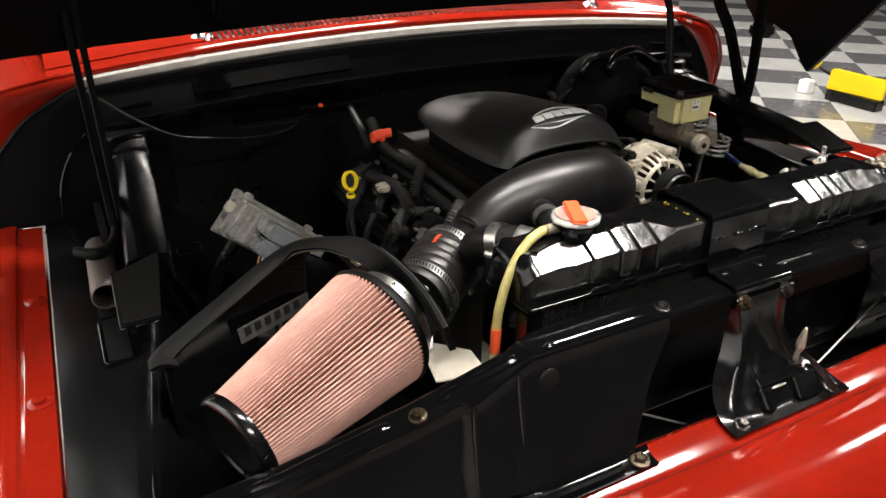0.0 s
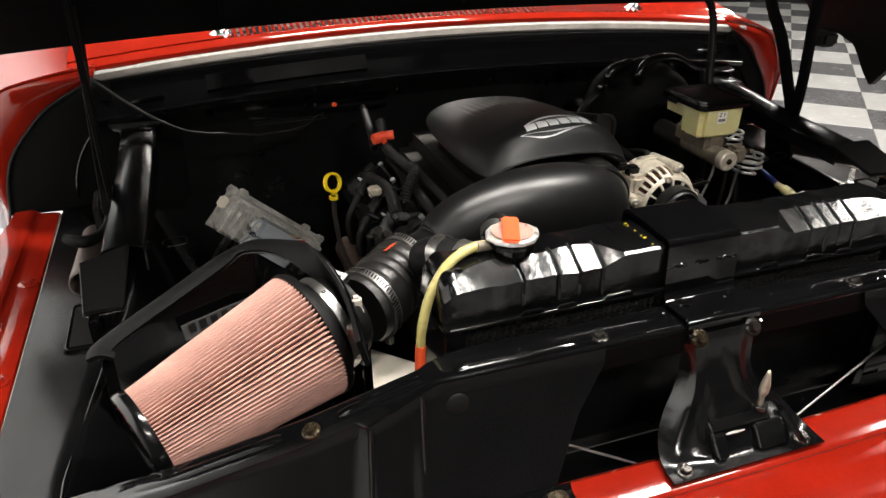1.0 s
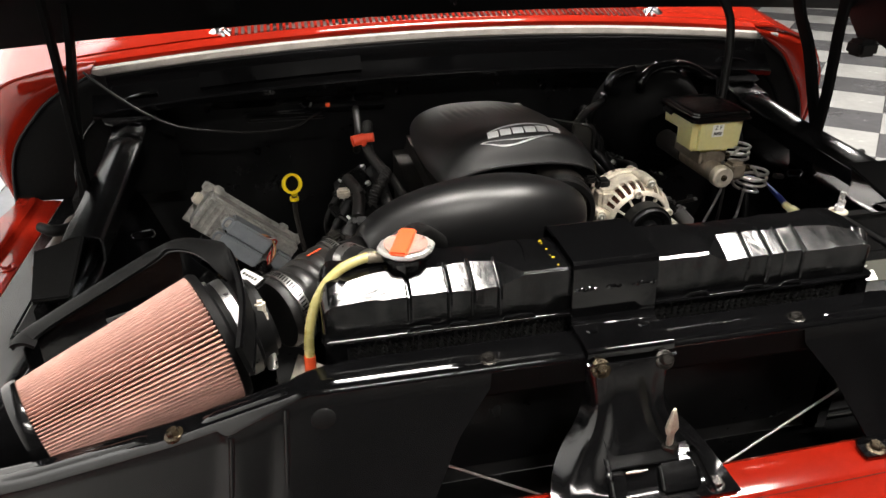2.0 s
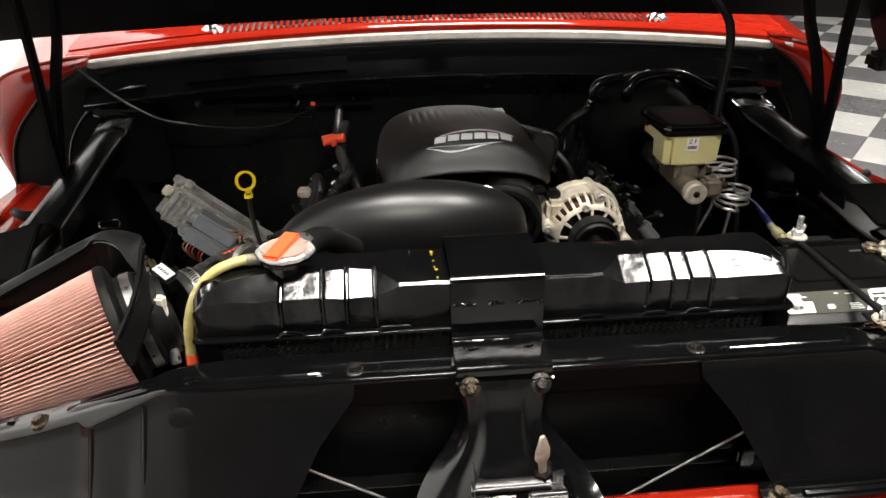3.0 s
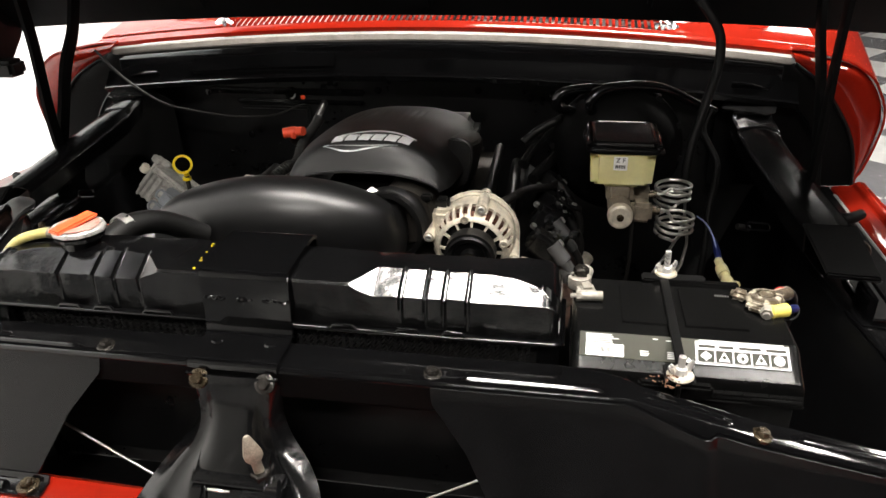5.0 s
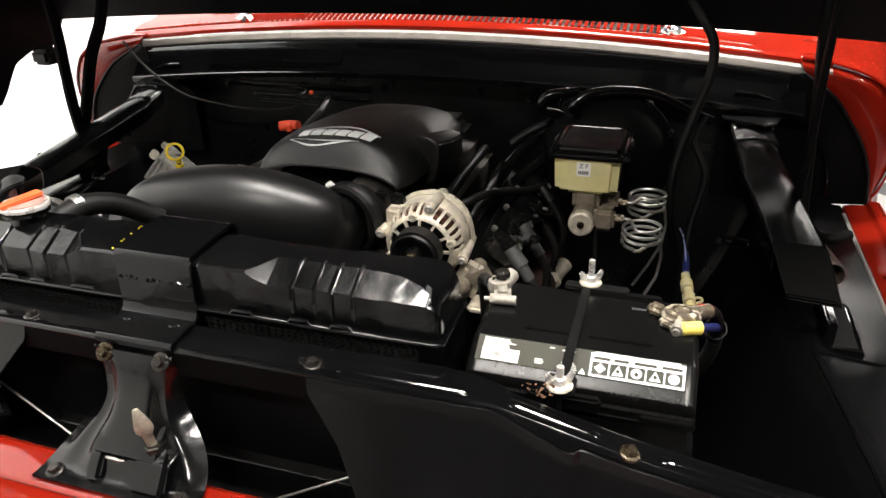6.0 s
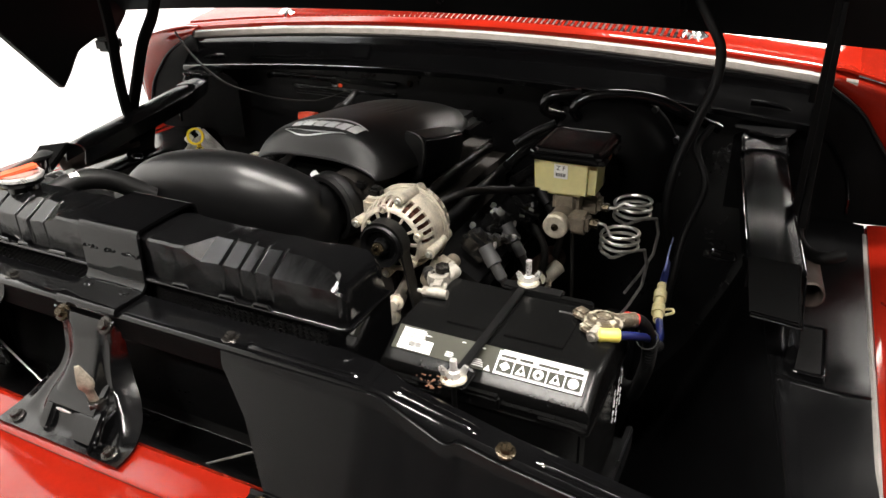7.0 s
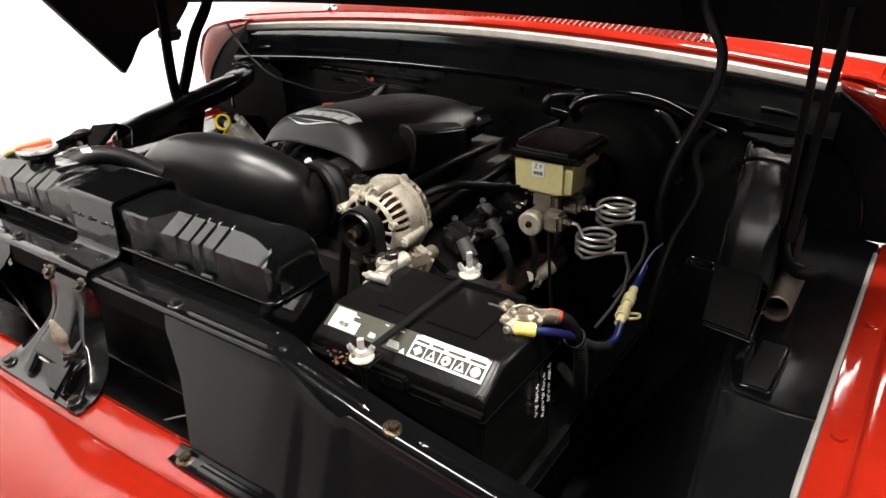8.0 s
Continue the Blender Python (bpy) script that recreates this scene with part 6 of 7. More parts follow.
        e = mm @ V((-0.010, 0, 0))
        part("lead", tube([e, e + (mm.to_3x3() @ V((-0.018, 0, 0.005))), e + V((0.008 * (i % 3 - 1), 0.03, -0.02)), e + V((-0.015 * (i % 2), 0.06, -0.05))], 0.0032, 7, 5), (COIL, HOSE)[i % 2], pc)
    part("heater_hose", tube([(0.215, 0.70, 0.975), (0.235, 0.76, 0.995), (0.262, 0.83, 1.005), (0.285, 0.90, 0.985), (0.295, 0.945, 0.965)], 0.0105, 12, 6), COIL, eng, "black heater hose to the firewall")
    part("heater_hose", tube([(0.235, 0.68, 0.955), (0.262, 0.74, 0.968), (0.285, 0.82, 0.965), (0.305, 0.90, 0.945), (0.315, 0.945, 0.925)], 0.0105, 12, 6), COIL, eng, "black heater hose to the firewall")
    # dipstick with its yellow ring
    tb = part("dipstick_tube", tube([(-0.358, 0.522, 0.998), (-0.357, 0.525, 0.95), (-0.345, 0.53, 0.88), (-0.30, 0.54, 0.78)], 0.004, 8, 6), CASTDARK, eng)
    ringm = along((-0.359, 0.518, 1.020), V((-0.359, 0.518, 1.020)) + V((0.45, -0.85, 0.28)))
    ring = lathe([(0.0125, -0.003), (0.0165, -0.003), (0.0165, 0.003), (0.0125, 0.003)], 32, ringm, True)
    part("dipstick_ring", join(ring, box((-0.357, 0.521, 1.001), (0.010, 0.008, 0.012), 0.003), rod((-0.358, 0.522, 0.995), (-0.358, 0.522, 0.990), 0.0075, 14)), YELLOW, tb, "yellow dipstick ring")
    # red plug
    part("red_plug", join(rod((-0.245, 0.700, 1.020), (-0.222, 0.706, 1.023), 0.010, 16), rod((-0.222, 0.706, 1.023), (-0.205, 0.702, 1.025), 0.0085, 16), box((-0.225, 0.703, 1.019), (0.012, 0.016, 0.018), 0.003)), REDPLUG, eng, "red orange plastic plug")
    part("plug_hose", tube([(-0.235, 0.71, 1.012), (-0.235, 0.74, 0.99), (-0.225, 0.80, 1.0), (-0.22, 0.88, 1.03)], 0.0075, 10, 6), HOSE, eng)
    part("orange_clip", box((-0.275, 0.90, 1.035), (0.010, 0.008, 0.008), 0.002), ORANGE, eng)
    return eng


engine()


# ---- air intake ----
def intake():
    it = thing("air_intake_duct", (-0.1, 0.3, 0.97), "satin black moulded air intake duct with a rubber coupler", "air duct")
    mid = ((0.036, 0.392, 0.987), (0.029, 0.345, 0.981), (-0.002, 0.326, 1.001), (-0.058, 0.309, 1.014), (-0.133, 0.300, 1.011), (-0.208, 0.296, 0.994), (-0.263, 0.290, 0.972), (-0.300, 0.274, 0.977))
    line = spline([V(p) for p in mid], 8)
    size = spline([V(p) for p in ((0.030, 0.046, 0), (0.040, 0.0585, 0), (0.0508, 0.0659, 0), (0.0559, 0.0725, 0), (0.0544, 0.0785, 0), (0.0460, 0.0765, 0), (0.0425, 0.0600, 0), (0.0440, 0.0450, 0))], 8)
    verts, faces, n = [], [], 44
    for i, q in enumerate(line):
        t = (line[min(i + 1, len(line) - 1)] - line[max(i - 1, 0)]).normalized()
        side = t.cross(V((0, 0, 1))).normalized()
        up = side.cross(t)
        for k in range(n):
            a = 2 * math.pi * k / n
            ca, sa = math.cos(a), math.sin(a)
            e = 0.85
            dent = 0.0006 * noise.noise(q * 30 + V((ca, sa, 0)))
            verts.append(q + side * (math.copysign(abs(ca) ** e, ca) * (size[i].x + dent)) + up * (math.copysign(abs(sa) ** e, sa) * (size[i].y + dent)))
    for i in range(len(line) - 1):
        for k in range(n):
            faces.append((i * n + k, i * n + (k + 1) % n, (i + 1) * n + (k + 1) % n, (i + 1) * n + k))
    faces += [tuple(range(n)), tuple(range((len(line) - 1) * n, len(line) * n))]
    part("duct", raw(verts, faces), PLASTIC, it, "wide satin black moulded duct", sharp=60)
    part("duct_collar", lathe([(0.047, 0), (0.054, 0.001), (0.0555, 0.008), (0.052, 0.012), (0.055, 0.016), (0.055, 0.026), (0.050, 0.030), (0.046, 0.030)], 40, along((0.040, 0.372, 0.992), (0.050, 0.42, 0.994)), True), RUBBER, it, "black rubber duct collar")
    part("collar_tab", box((0, 0, 0), (0.024, 0.012, 0.005), 0.002, Matrix.Translation((0.019, 0.385, 1.040)) @ pose(0, 0, 0, 35, 20, -25)), CAPMETAL, it, "bright clamp tab on the collar")
    cpl = part("coupler", tube([(-0.300, 0.276, 0.984), (-0.325, 0.262, 0.980), (-0.348, 0.244, 0.976), (-0.368, 0.225, 0.973), (-0.392, 0.208, 0.971)], [0.048, 0.048, 0.0475, 0.047, 0.046], 28, 6, ribs=0.0012, pitch=0.016), COUPLER, it, "ribbed black rubber coupler")
    for a, b in (((-0.303, 0.274, 0.9835), (-0.313, 0.269, 0.982)), ((-0.374, 0.2205, 0.9725), (-0.384, 0.213, 0.9715))):
        L = (V(b) - V(a)).length
        cl = part("hose_clamp", lathe([(0.047, 0), (0.0508, 0), (0.0508, L), (0.047, L)], 40, along(a, b), True), STEEL, cpl, "perforated steel hose clamp")
        slots = [box((0, 0, 0), (0.0007, 0.0018, L * 0.62), 0, along(a, b) @ pose(0, 0, L / 2, 0, 0, 5 * k) @ Matrix.Translation((0.0508, 0, 0)) @ pose(0, 0, 0, 14, 0, 0)) for k in range(72)]
        sl = part("clamp_slots", join(*slots), FLAT, cl)
        sl["kind"] = "stuff"
        part("clamp_screw", box((0, 0, 0), (0.012, 0.016, 0.010), 0.003, along(a, b) @ Matrix.Translation((0.03, -0.043, L / 2))), STEEL, cl)
    sc = part("screw_clamp", tube([(-0.404, 0.160, 1.006), (-0.402, 0.158, 0.985), (-0.401, 0.156, 0.960), (-0.400, 0.155, 0.930)], 0.0058, 12, 8, ribs=0.0007, pitch=0.0026), STEEL, cpl, "ribbed screw of the hose clamp")
    part("screw_head", join(box((-0.405, 0.160, 1.012), (0.012, 0.012, 0.020), 0.003), rod((-0.404, 0.160, 0.998), (-0.4045, 0.160, 1.004), 0.008, 6)), CREAM, sc, "pale clamp screw housing")
    mk = axes((-0.335, 0.258, 1.0285), (-0.6, -0.5, -0.05), (0.5, -0.6, 0.3))
    bars(cpl, ORANGE, mk, [(0.006 * i, 0, 0.0032, 0.006) for i in range(-1, 3)], 0.001)
    return it


intake()


def air_filter():
    base, tip = V((-0.463, 0.175, 0.970)), V((-0.648, 0.098, 0.934))
    af = thing("air_filter", base, "conical pink pleated air filter with a black rubber end cap", "air filter")
    m = along(base, tip)
    L = (tip - base).length
    n, rows = 84, 14
    verts, faces = [], []
    for j in range(rows + 1):
        t = j / rows
        r = 0.0795 + (0.0535 - 0.0795) * t
        for k in range(n * 10):
            a = 2 * math.pi * k / (n * 10)
            d = (0.0, 0.015, 0.06, 0.20, 0.85, 1.0, 0.85, 0.20, 0.06, 0.015)[k % 10] * (0.0210 - 0.0045 * t)
            wob = 0.0005 * noise.noise((k * 0.07, j * 0.35, 1.0))
            verts.append(m @ V(((r - d + wob) * math.cos(a), (r - d + wob) * math.sin(a), L * t)))
    w = n * 10
    for j in range(rows):
        for k in range(w):
            faces.append((j * w + k, j * w + (k + 1) % w, (j + 1) * w + (k + 1) % w, (j + 1) * w + k))
    part("pleats", raw(verts, faces), COTTON, af, "pink pleated cotton media", 80)
    cap = part("end_cap", lathe([(0.0, 0.007), (0.047, 0.007), (0.0490, 0.008), (0.0505, 0.0102), (0.0525, 0.0112), (0.0550, 0.0102), (0.0568, 0.006), (0.0570, 0.0), (0.0560, -0.004), (0.050, -0.005)], 64, along(tip, tip + (tip - base))), TANK, af, "black rubber end cap")
    random.seed(8)
    ma = along(tip, tip + (tip - base)) @ Matrix.Translation((0, 0, 0.0073))
    for i in range(26):
        if i % 13 > 9:
            continue
        mk = ma @ pose(0, 0, 0, 0, 0, 360 / 26 * i) @ Matrix.Translation((0.036, 0, 0.0002))
        part("raised_mark", box((0, 0, 0), (0.007, 0.005, 0.0014), 0.0006, mk), PANEL, cap)
    part("base_ring", lathe([(0.046, -0.055), (0.0535, -0.055), (0.0540, -0.038), (0.0600, -0.036), (0.0605, -0.014), (0.068, -0.011), (0.0785, -0.009), (0.0812, -0.004), (0.0808, 0.001), (0.072, 0.003)], 64, m), FLAT, af, "black rubber base ring")
    part("neck", lathe([(0.044, -0.062), (0.047, -0.062), (0.047, -0.03), (0.044, -0.03)], 40, m, True), RUBBER, af)
    part("neck_clamp", lathe([(0.0600, -0.032), (0.0618, -0.032), (0.0618, -0.021), (0.0600, -0.021)], 48, m, True), STEEL, af, "steel neck clamp")
    part("rivet_head", lathe([(0.004, 0), (0.003, 0.003), (0, 0.0035)], 12, along((-0.476, 0.243, 1.005), (-0.49, 0.18, 1.03))), ZINC, af)
    return af


air_filter()


def heat_shield():
    hs = thing("heat_shield", (-0.5, 0.27, 0.8), "black sheet metal heat shield with a rubber edge trim", "heat shield")
    top = [V(p) for p in ((-0.700, 0.245, 0.942), (-0.690, 0.268, 0.949), (-0.610, 0.292, 0.985), (-0.535, 0.312, 1.018), (-0.505, 0.308, 1.026), (-0.470, 0.275, 1.010), (-0.430, 0.235, 0.985), (-0.412, 0.200, 0.965), (-0.399, 0.180, 0.955), (-0.398, 0.176, 0.945))]
    rim = top[:4] + [V(p) for p in ((-0.500, 0.297, 1.035), (-0.453, 0.252, 1.042), (-0.425, 0.192, 1.040), (-0.416, 0.127, 1.030), (-0.419, 0.064, 1.016))]

    def f(u, v):
        k = min(int(u * (len(top) - 1) + 1e-9), len(top) - 2)
        q = top[k].lerp(top[k + 1], u * (len(top) - 1) - k)
        return (q.x, q.y - 0.01 * v, q.z + (0.72 - q.z) * v)
    part("shield_panel", sheet(f, 45, 10, 0.0025), GLOSS, hs, sharp=40)
    path = spline(rim, 6)

    def trim(u, v):
        k = min(round(u * (len(path) - 1)), len(path) - 1)
        t = path[min(k + 1, len(path) - 1)] - path[max(k - 1, 0)]
        side = V((-t.y, t.x, 0)).normalized()
        turn = min(1, max(0, (u - 0.52) / 0.28))
        turn = turn * turn * (3 - 2 * turn)
        side = side.lerp(V((-0.25, 0, 0.97)), turn).normalized()
        up = t.normalized().cross(side)
        if up.z < 0 and turn < 0.5:
            up = -up
        w = (v - 0.5) * 2
        return path[k] + side * ((0.0125 + 0.0045 * turn) * w - 0.006 * turn) + V((0, 0, 0.004 - 0.005 * w * w)) * (1 - turn)
    tr = part("edge_trim", sheet(trim, len(path) - 1, 8, -0.006), FLAT, hs, "wide black rubber edge trim", 60)
    for e in (0.02, 0.98):
        part("trim_lip", tube([trim(k / 16, e) for k in range(17)], 0.0018, 8, 3), GLOSS, tr)
    lm = axes((-0.418, 0.2305, 1.0165), (0.64, -0.77, -0.04), (0.75, 0.6, 0.25))
    sb = part("sensor_block", box((0, 0, -0.012), (0.046, 0.022, 0.022), 0.003, lm), SATIN, hs, "small black sensor with a white sticker")
    part("sticker", box((0, 0, 0), (0.036, 0.014, 0.0008), 0.0, lm), WHITE, sb, "small white sticker")
    bars(sb, GREYLABEL, lm @ Matrix.Translation((0, 0, 0.0007)), [(-0.011 + 0.0055 * i, 0.0, 0.0036, 0.004) for i in range(5)])
    for dx in (0.0, 0.010):
        part("fitting", rod((-0.445 + dx, 0.262 - dx, 1.010), (-0.452 + dx, 0.272 - dx, 1.016), 0.0045, 8), BRASS, sb)
    mp = axes((-0.556, 0.2915, 0.948), (0.95, 0.26, 0.12), (0, 0, 1))
    pl = part("maker_plate", box((0, 0, 0.003), (0.105, 0.024, 0.0015), 0.0004, mp), GREYPLATE, hs, "dull grey riveted maker plate")
    bars(pl, HOSE, mp @ Matrix.Translation((0, 0, 0.0042)), [(-0.04 + 0.0145 * i, 0.003, 0.009, 0.013) for i in range(6)])
    part("shield_foot", box((-0.46, 0.10, 0.715), (0.22, 0.30, 0.006), 0.002), SATIN, hs)
    part("shield_leg", box((-0.52, 0.20, 0.56), (0.05, 0.10, 0.31), 0.004), SATIN, hs)
    m = Matrix.Translation((0, 0, 0.883))
    q = [V(p) for p in ((-0.372, 0.246), (-0.318, 0.190), (-0.322, 0.135), (-0.392, 0.150))]
    part("white_panel", plate([(p.x, p.y) for p in q], 0.003, m, 0.0008), CREAM, hs, "off-white plastic shelf")
    return hs


heat_shield()


def engine_computer():
    o = V((-0.503, 0.643, 0.960))
    m = axes(o, (0.75, 0.05, -0.66), (-0.62, -0.10, -0.70))   # z runs back
    ec = thing("engine_computer", o, "dusty aluminium engine control module with grey connectors", "control module")
    part("case", box((0.095, 0.033, 0.024), (0.190, 0.072, 0.040), 0.006, m, 3), ECMALU, ec)
    part("case_lid", box((0.097, 0.032, 0.001), (0.178, 0.064, 0.008), 0.003, m), ECMALU, ec)
    part("case_flange", box((0.095, 0.033, 0.045), (0.206, 0.084, 0.004), 0.0015, m), ECMALU, ec)
    for x in (0.006, 0.017, 0.030):
        part("case_rib", box((x, 0.032, -0.004), (0.006, 0.064, 0.008), 0.0025, m), ECMALU, ec)
    for x, y in ((-0.006, -0.004), (0.014, -0.008), (0.150, -0.010), (0.186, -0.006)):
        part("case_tab", box((x, y, 0.034), (0.018, 0.016, 0.007), 0.0025, m), ECMALU, ec)
    part("case_clip", box((-0.012, 0.020, 0.020), (0.016, 0.020, 0.012), 0.003, m), CREAM, ec, "pale plastic clip")
    for y in (0.018, 0.0495):
        cn = part("connector", box((0.090, y, -0.019), (0.080, 0.0295, 0.036), 0.003, m), GREYPLASTIC, ec, "grey plastic connector")
        loop = [m @ V((0.046 + a, y + b, -0.028)) for a, b in ((0.006, -0.010), (-0.004, -0.009), (-0.007, 0.0), (-0.004, 0.009), (0.006, 0.010))]
        part("connector_latch", tube(loop, 0.0024, 8, 4), GREYPLASTIC, cn)
        part("latch_base", box((0.045, y, -0.016), (0.018, 0.022, 0.022), 0.004, m), ECMALU, cn)
    part("connector_gap", box((0.090, 0.0337, -0.014), (0.078, 0.003, 0.026), 0.0008, m), FLAT, ec)
    part("end_connector", box((0.168, 0.036, -0.010), (0.036, 0.034, 0.020), 0.004, m), GREYPLASTIC, ec)
    random.seed(21)
    shades = (WIREBROWN, CREAM, WIRERED, WIREBROWN, HOSE, WIRERED, WIREBROWN, CREAM, HOSE, WIRERED)
    for i in range(10):
        k = random.random()
        p = [m @ V((0.104 + 0.002 * i, 0.004, -0.032)), m @ V((0.118 + 0.002 * i, 0.0 + 0.004 * k, -0.030)), m @ V((0.138, 0.010 + 0.0025 * i, -0.034 + 0.004 * k)), m @ V((0.146, 0.028 + 0.002 * i, -0.036)), m @ V((0.146, 0.055 + 0.001 * i, -0.032))]
        part("wire", tube(p, 0.0014, 6, 5), shades[i], ec)
    for i in range(7):
        k = random.random()
        p = [m @ V((0.060 + 0.006 * i, 0.062, -0.028)), m @ V((0.060 + 0.006 * i, 0.074, -0.034 - 0.006 * k)), m @ V((0.075 + 0.005 * i, 0.088, -0.020)), m @ V((0.10, 0.10, 0.0))]
        part("wire", tube(p, 0.0014, 6, 5), shades[i], ec)
    part("wire_loom", tube([m @ V((0.145, 0.045, -0.034)), m @ V((0.147, 0.070, -0.030)), m @ V((0.16, 0.10, -0.01)), m @ V((0.18, 0.13, 0.01))], 0.0105, 12, 5, ribs=0.0009, pitch=0.005), RUBBER, ec)
    part("bracket", box((0.088, 0.05, 0.056), (0.16, 0.02, 0.020), 0.003, m), SATIN, ec)
    part("bracket_leg", tube([m @ V((0.05, 0.06, 0.058)), V((-0.57, 0.70, 0.78)), V((-0.60, 0.70, 0.60))], 0.012, 8, 4), SATIN, ec)
    for i in range(5):
        part("terminal_block", box((-0.545 + 0.018 * i, 0.52 - 0.006 * i, 0.868 + 0.006 * (i % 2)), (0.011, 0.010, 0.010), 0.003), BRASS if i % 2 else CAST, ec)
    return ec


engine_computer()


# ---- brakes ----
def brakes():
    mc = thing("brake_master_cylinder", (0.38, 0.6, 0.97), "brake master cylinder with a yellowed plastic reservoir and black lid", "master cylinder")
    def tub(x0, x1, y0, y1, z0, z1, taper):
        bm = bmesh.new()
        bmesh.ops.create_cube(bm, size=2.0)
        bmesh.ops.bevel(bm, geom=[e for e in bm.edges if abs(e.verts[0].co.z - e.verts[1].co.z) > 0.1], offset=0.26, segments=4, affect="EDGES")
        bmesh.ops.bevel(bm, geom=[e for e in bm.edges if e.verts[0].co.z < 0 and e.verts[1].co.z < 0], offset=0.20, segments=4, affect="EDGES")
        for v in bm.verts:
            k = 1 - taper * (1 - v.co.z) / 2
            v.co = ((x0 + x1) / 2 + v.co.x * k * (x1 - x0) / 2, (y0 + y1) / 2 + v.co.y * k * (y1 - y0) / 2, (z0 + z1) / 2 + v.co.z * (z1 - z0) / 2)
        return bm
    part("brake_line", tube([(0.40, 0.50, 0.968), (0.402, 0.50, 0.93), (0.402, 0.51, 0.86), (0.39, 0.55, 0.76)], 0.0028, 8, 5), HOSE, mc)
    res = part("reservoir", join(tub(0.330, 0.4285, 0.5085, 0.574, 1.0135, 1.073, 0.05), tub(0.333, 0.4255, 0.556, 0.630, 1.042, 1.0728, 0.04)), RESERVOIR, mc, "yellowed translucent brake fluid reservoir with a deep front half", 50)

    ring = [(-1, -0.86), (-0.86, -1), (0.86, -1), (1, -0.86), (1, 0.86), (0.86, 1), (-0.86, 1), (-1, 0.86)]
    lc = V((0.380, 0.568, 0))
    lid = part("lid", plate([(0.0575 * a, 0.0665 * b) for a, b in ring], 0.0105, Matrix.Translation((lc.x, lc.y, 1.0805)), 0.0035), PANEL, mc, "black rubber lid with a stepped top")
    tiers = ((0.0505, 0.0595, 1.0800), (0.0480, 0.0570, 1.0860), (0.0440, 0.0530, 1.0868), (0.0430, 0.0520, 1.0850))
    vs = [(lc.x + w * a, lc.y + d * b, z) for w, d, z in tiers for a, b in ring]
    part("lid_top", raw(vs, [(i * 8 + k, i * 8 + (k + 1) % 8, i * 8 + 8 + (k + 1) % 8, i * 8 + 8 + k) for i in range(3) for k in range(8)] + [tuple(range(24, 32))]), PANEL, lid, "dull raised lid panel", 20)
    loop = [(lc.x + 0.0535 * a, lc.y + 0.0625 * b, 1.0812) for a, b in ring + ring[:1]]
    part("lid_bead", tube(loop, 0.0026, 8, 1), GLOSS, lid)
    part("lid_clip", box((0.4335, 0.523, 1.0715), (0.014, 0.026, 0.006), 0.002), RUBBER, lid)
    for s in (-1, 1):
        part("lid_clip", box((lc.x + s * 0.058, 0.59, 1.0715), (0.006, 0.03, 0.010), 0.002), RUBBER, lid)
    lm = axes((0.3755, 0.5075, 1.0545), (1, 0, 0), (0, -0.03, 1))
    lb = part("label", box((0, 0, 0), (0.021, 0.022, 0.0008), 0.0, lm), WHITE, res, "small white label with black letters")
    letters("Z F", 0.0100, lm @ Matrix.Translation((0, 0.0052, 0.0006)), FLAT, lb)
    bars(lb, FLAT, lm @ Matrix.Translation((0, 0, 0.0006)), [(-0.0065 + 0.0026 * i, -0.005, 0.0016, 0.0055) for i in range(6)])
    # rear end and body get darker colours in place of shade under the reservoir
    part("push_rod", rod((0.38, 0.60, 0.979), (0.38, 0.70, 0.979), 0.0200, 24), CASTDARK, mc, "rear end of the cylinder, coloured darker still for its shade")
    body = join(rod((0.38, 0.475, 0.979), (0.38, 0.602, 0.979), 0.0180, 24),
                box((0.38, 0.57, 1.000), (0.042, 0.105, 0.040), 0.008, None, 3), box((0.412, 0.495, 0.984), (0.032, 0.030, 0.032), 0.006), box((0.412, 0.56, 0.990), (0.032, 0.030, 0.030), 0.006))
    cyl = part("cylinder_body", body, CASTDIM, mc, "cast aluminium cylinder body, its shade put into the colour", 40)
    part("bore_end", lathe([(0.0, 0.0), (0.0165, 0.0), (0.0190, 0.002), (0.0195, 0.015), (0.0180, 0.018)], 28, along((0.38, 0.473, 0.979), (0.38, 0.60, 0.979))), CAST, cyl, "pale machined bore end")
    part("bore_plug", lathe([(0.006, 0.0), (0.005, 0.003), (0.002, 0.0035), (0.0018, 0.001), (0, 0.001)], 16, along((0.38, 0.4735, 0.979), (0.38, 0.4, 0.979))), BRASS, cyl)
    for (cx, cy, z0, y) in ((0.470, 0.590, 0.994, 0.56), (0.468, 0.522, 0.968, 0.495)):
        part("fitting", rod((0.425, y, 0.986), (0.440, y, 0.985), 0.007, 6), BRASS, cyl)
        pts = [(0.436, y, 0.986), (0.450, (y + cy - 0.027) / 2, 0.986), (cx - 0.008, cy - 0.028, z0 + 0.002)]
        turns = 3.0
        k = 52
        for i in range(k + 1):
            a = -math.pi / 2 + 2 * math.pi * turns * i / k
            pts.append((cx + 0.028 * math.cos(a), cy + 0.028 * math.sin(a), z0 - 0.032 * i / k))
        pts += [(cx + 0.03, cy + 0.05, z0 - 0.05), (cx + 0.03, cy + 0.06, z0 - 0.12), (cx - 0.01, cy + 0.05, z0 - 0.20)]
        part("brake_line", tube(pts, 0.0027, 8, 2), ZINC, mc, "coiled steel brake line")
    bo = thing("brake_booster", (0.385, 0.85, 1.0), "round black vacuum brake booster", "brake booster")
    pm = along((0.385, 0.69, 0.985), (0.385, 1.0, 0.985))
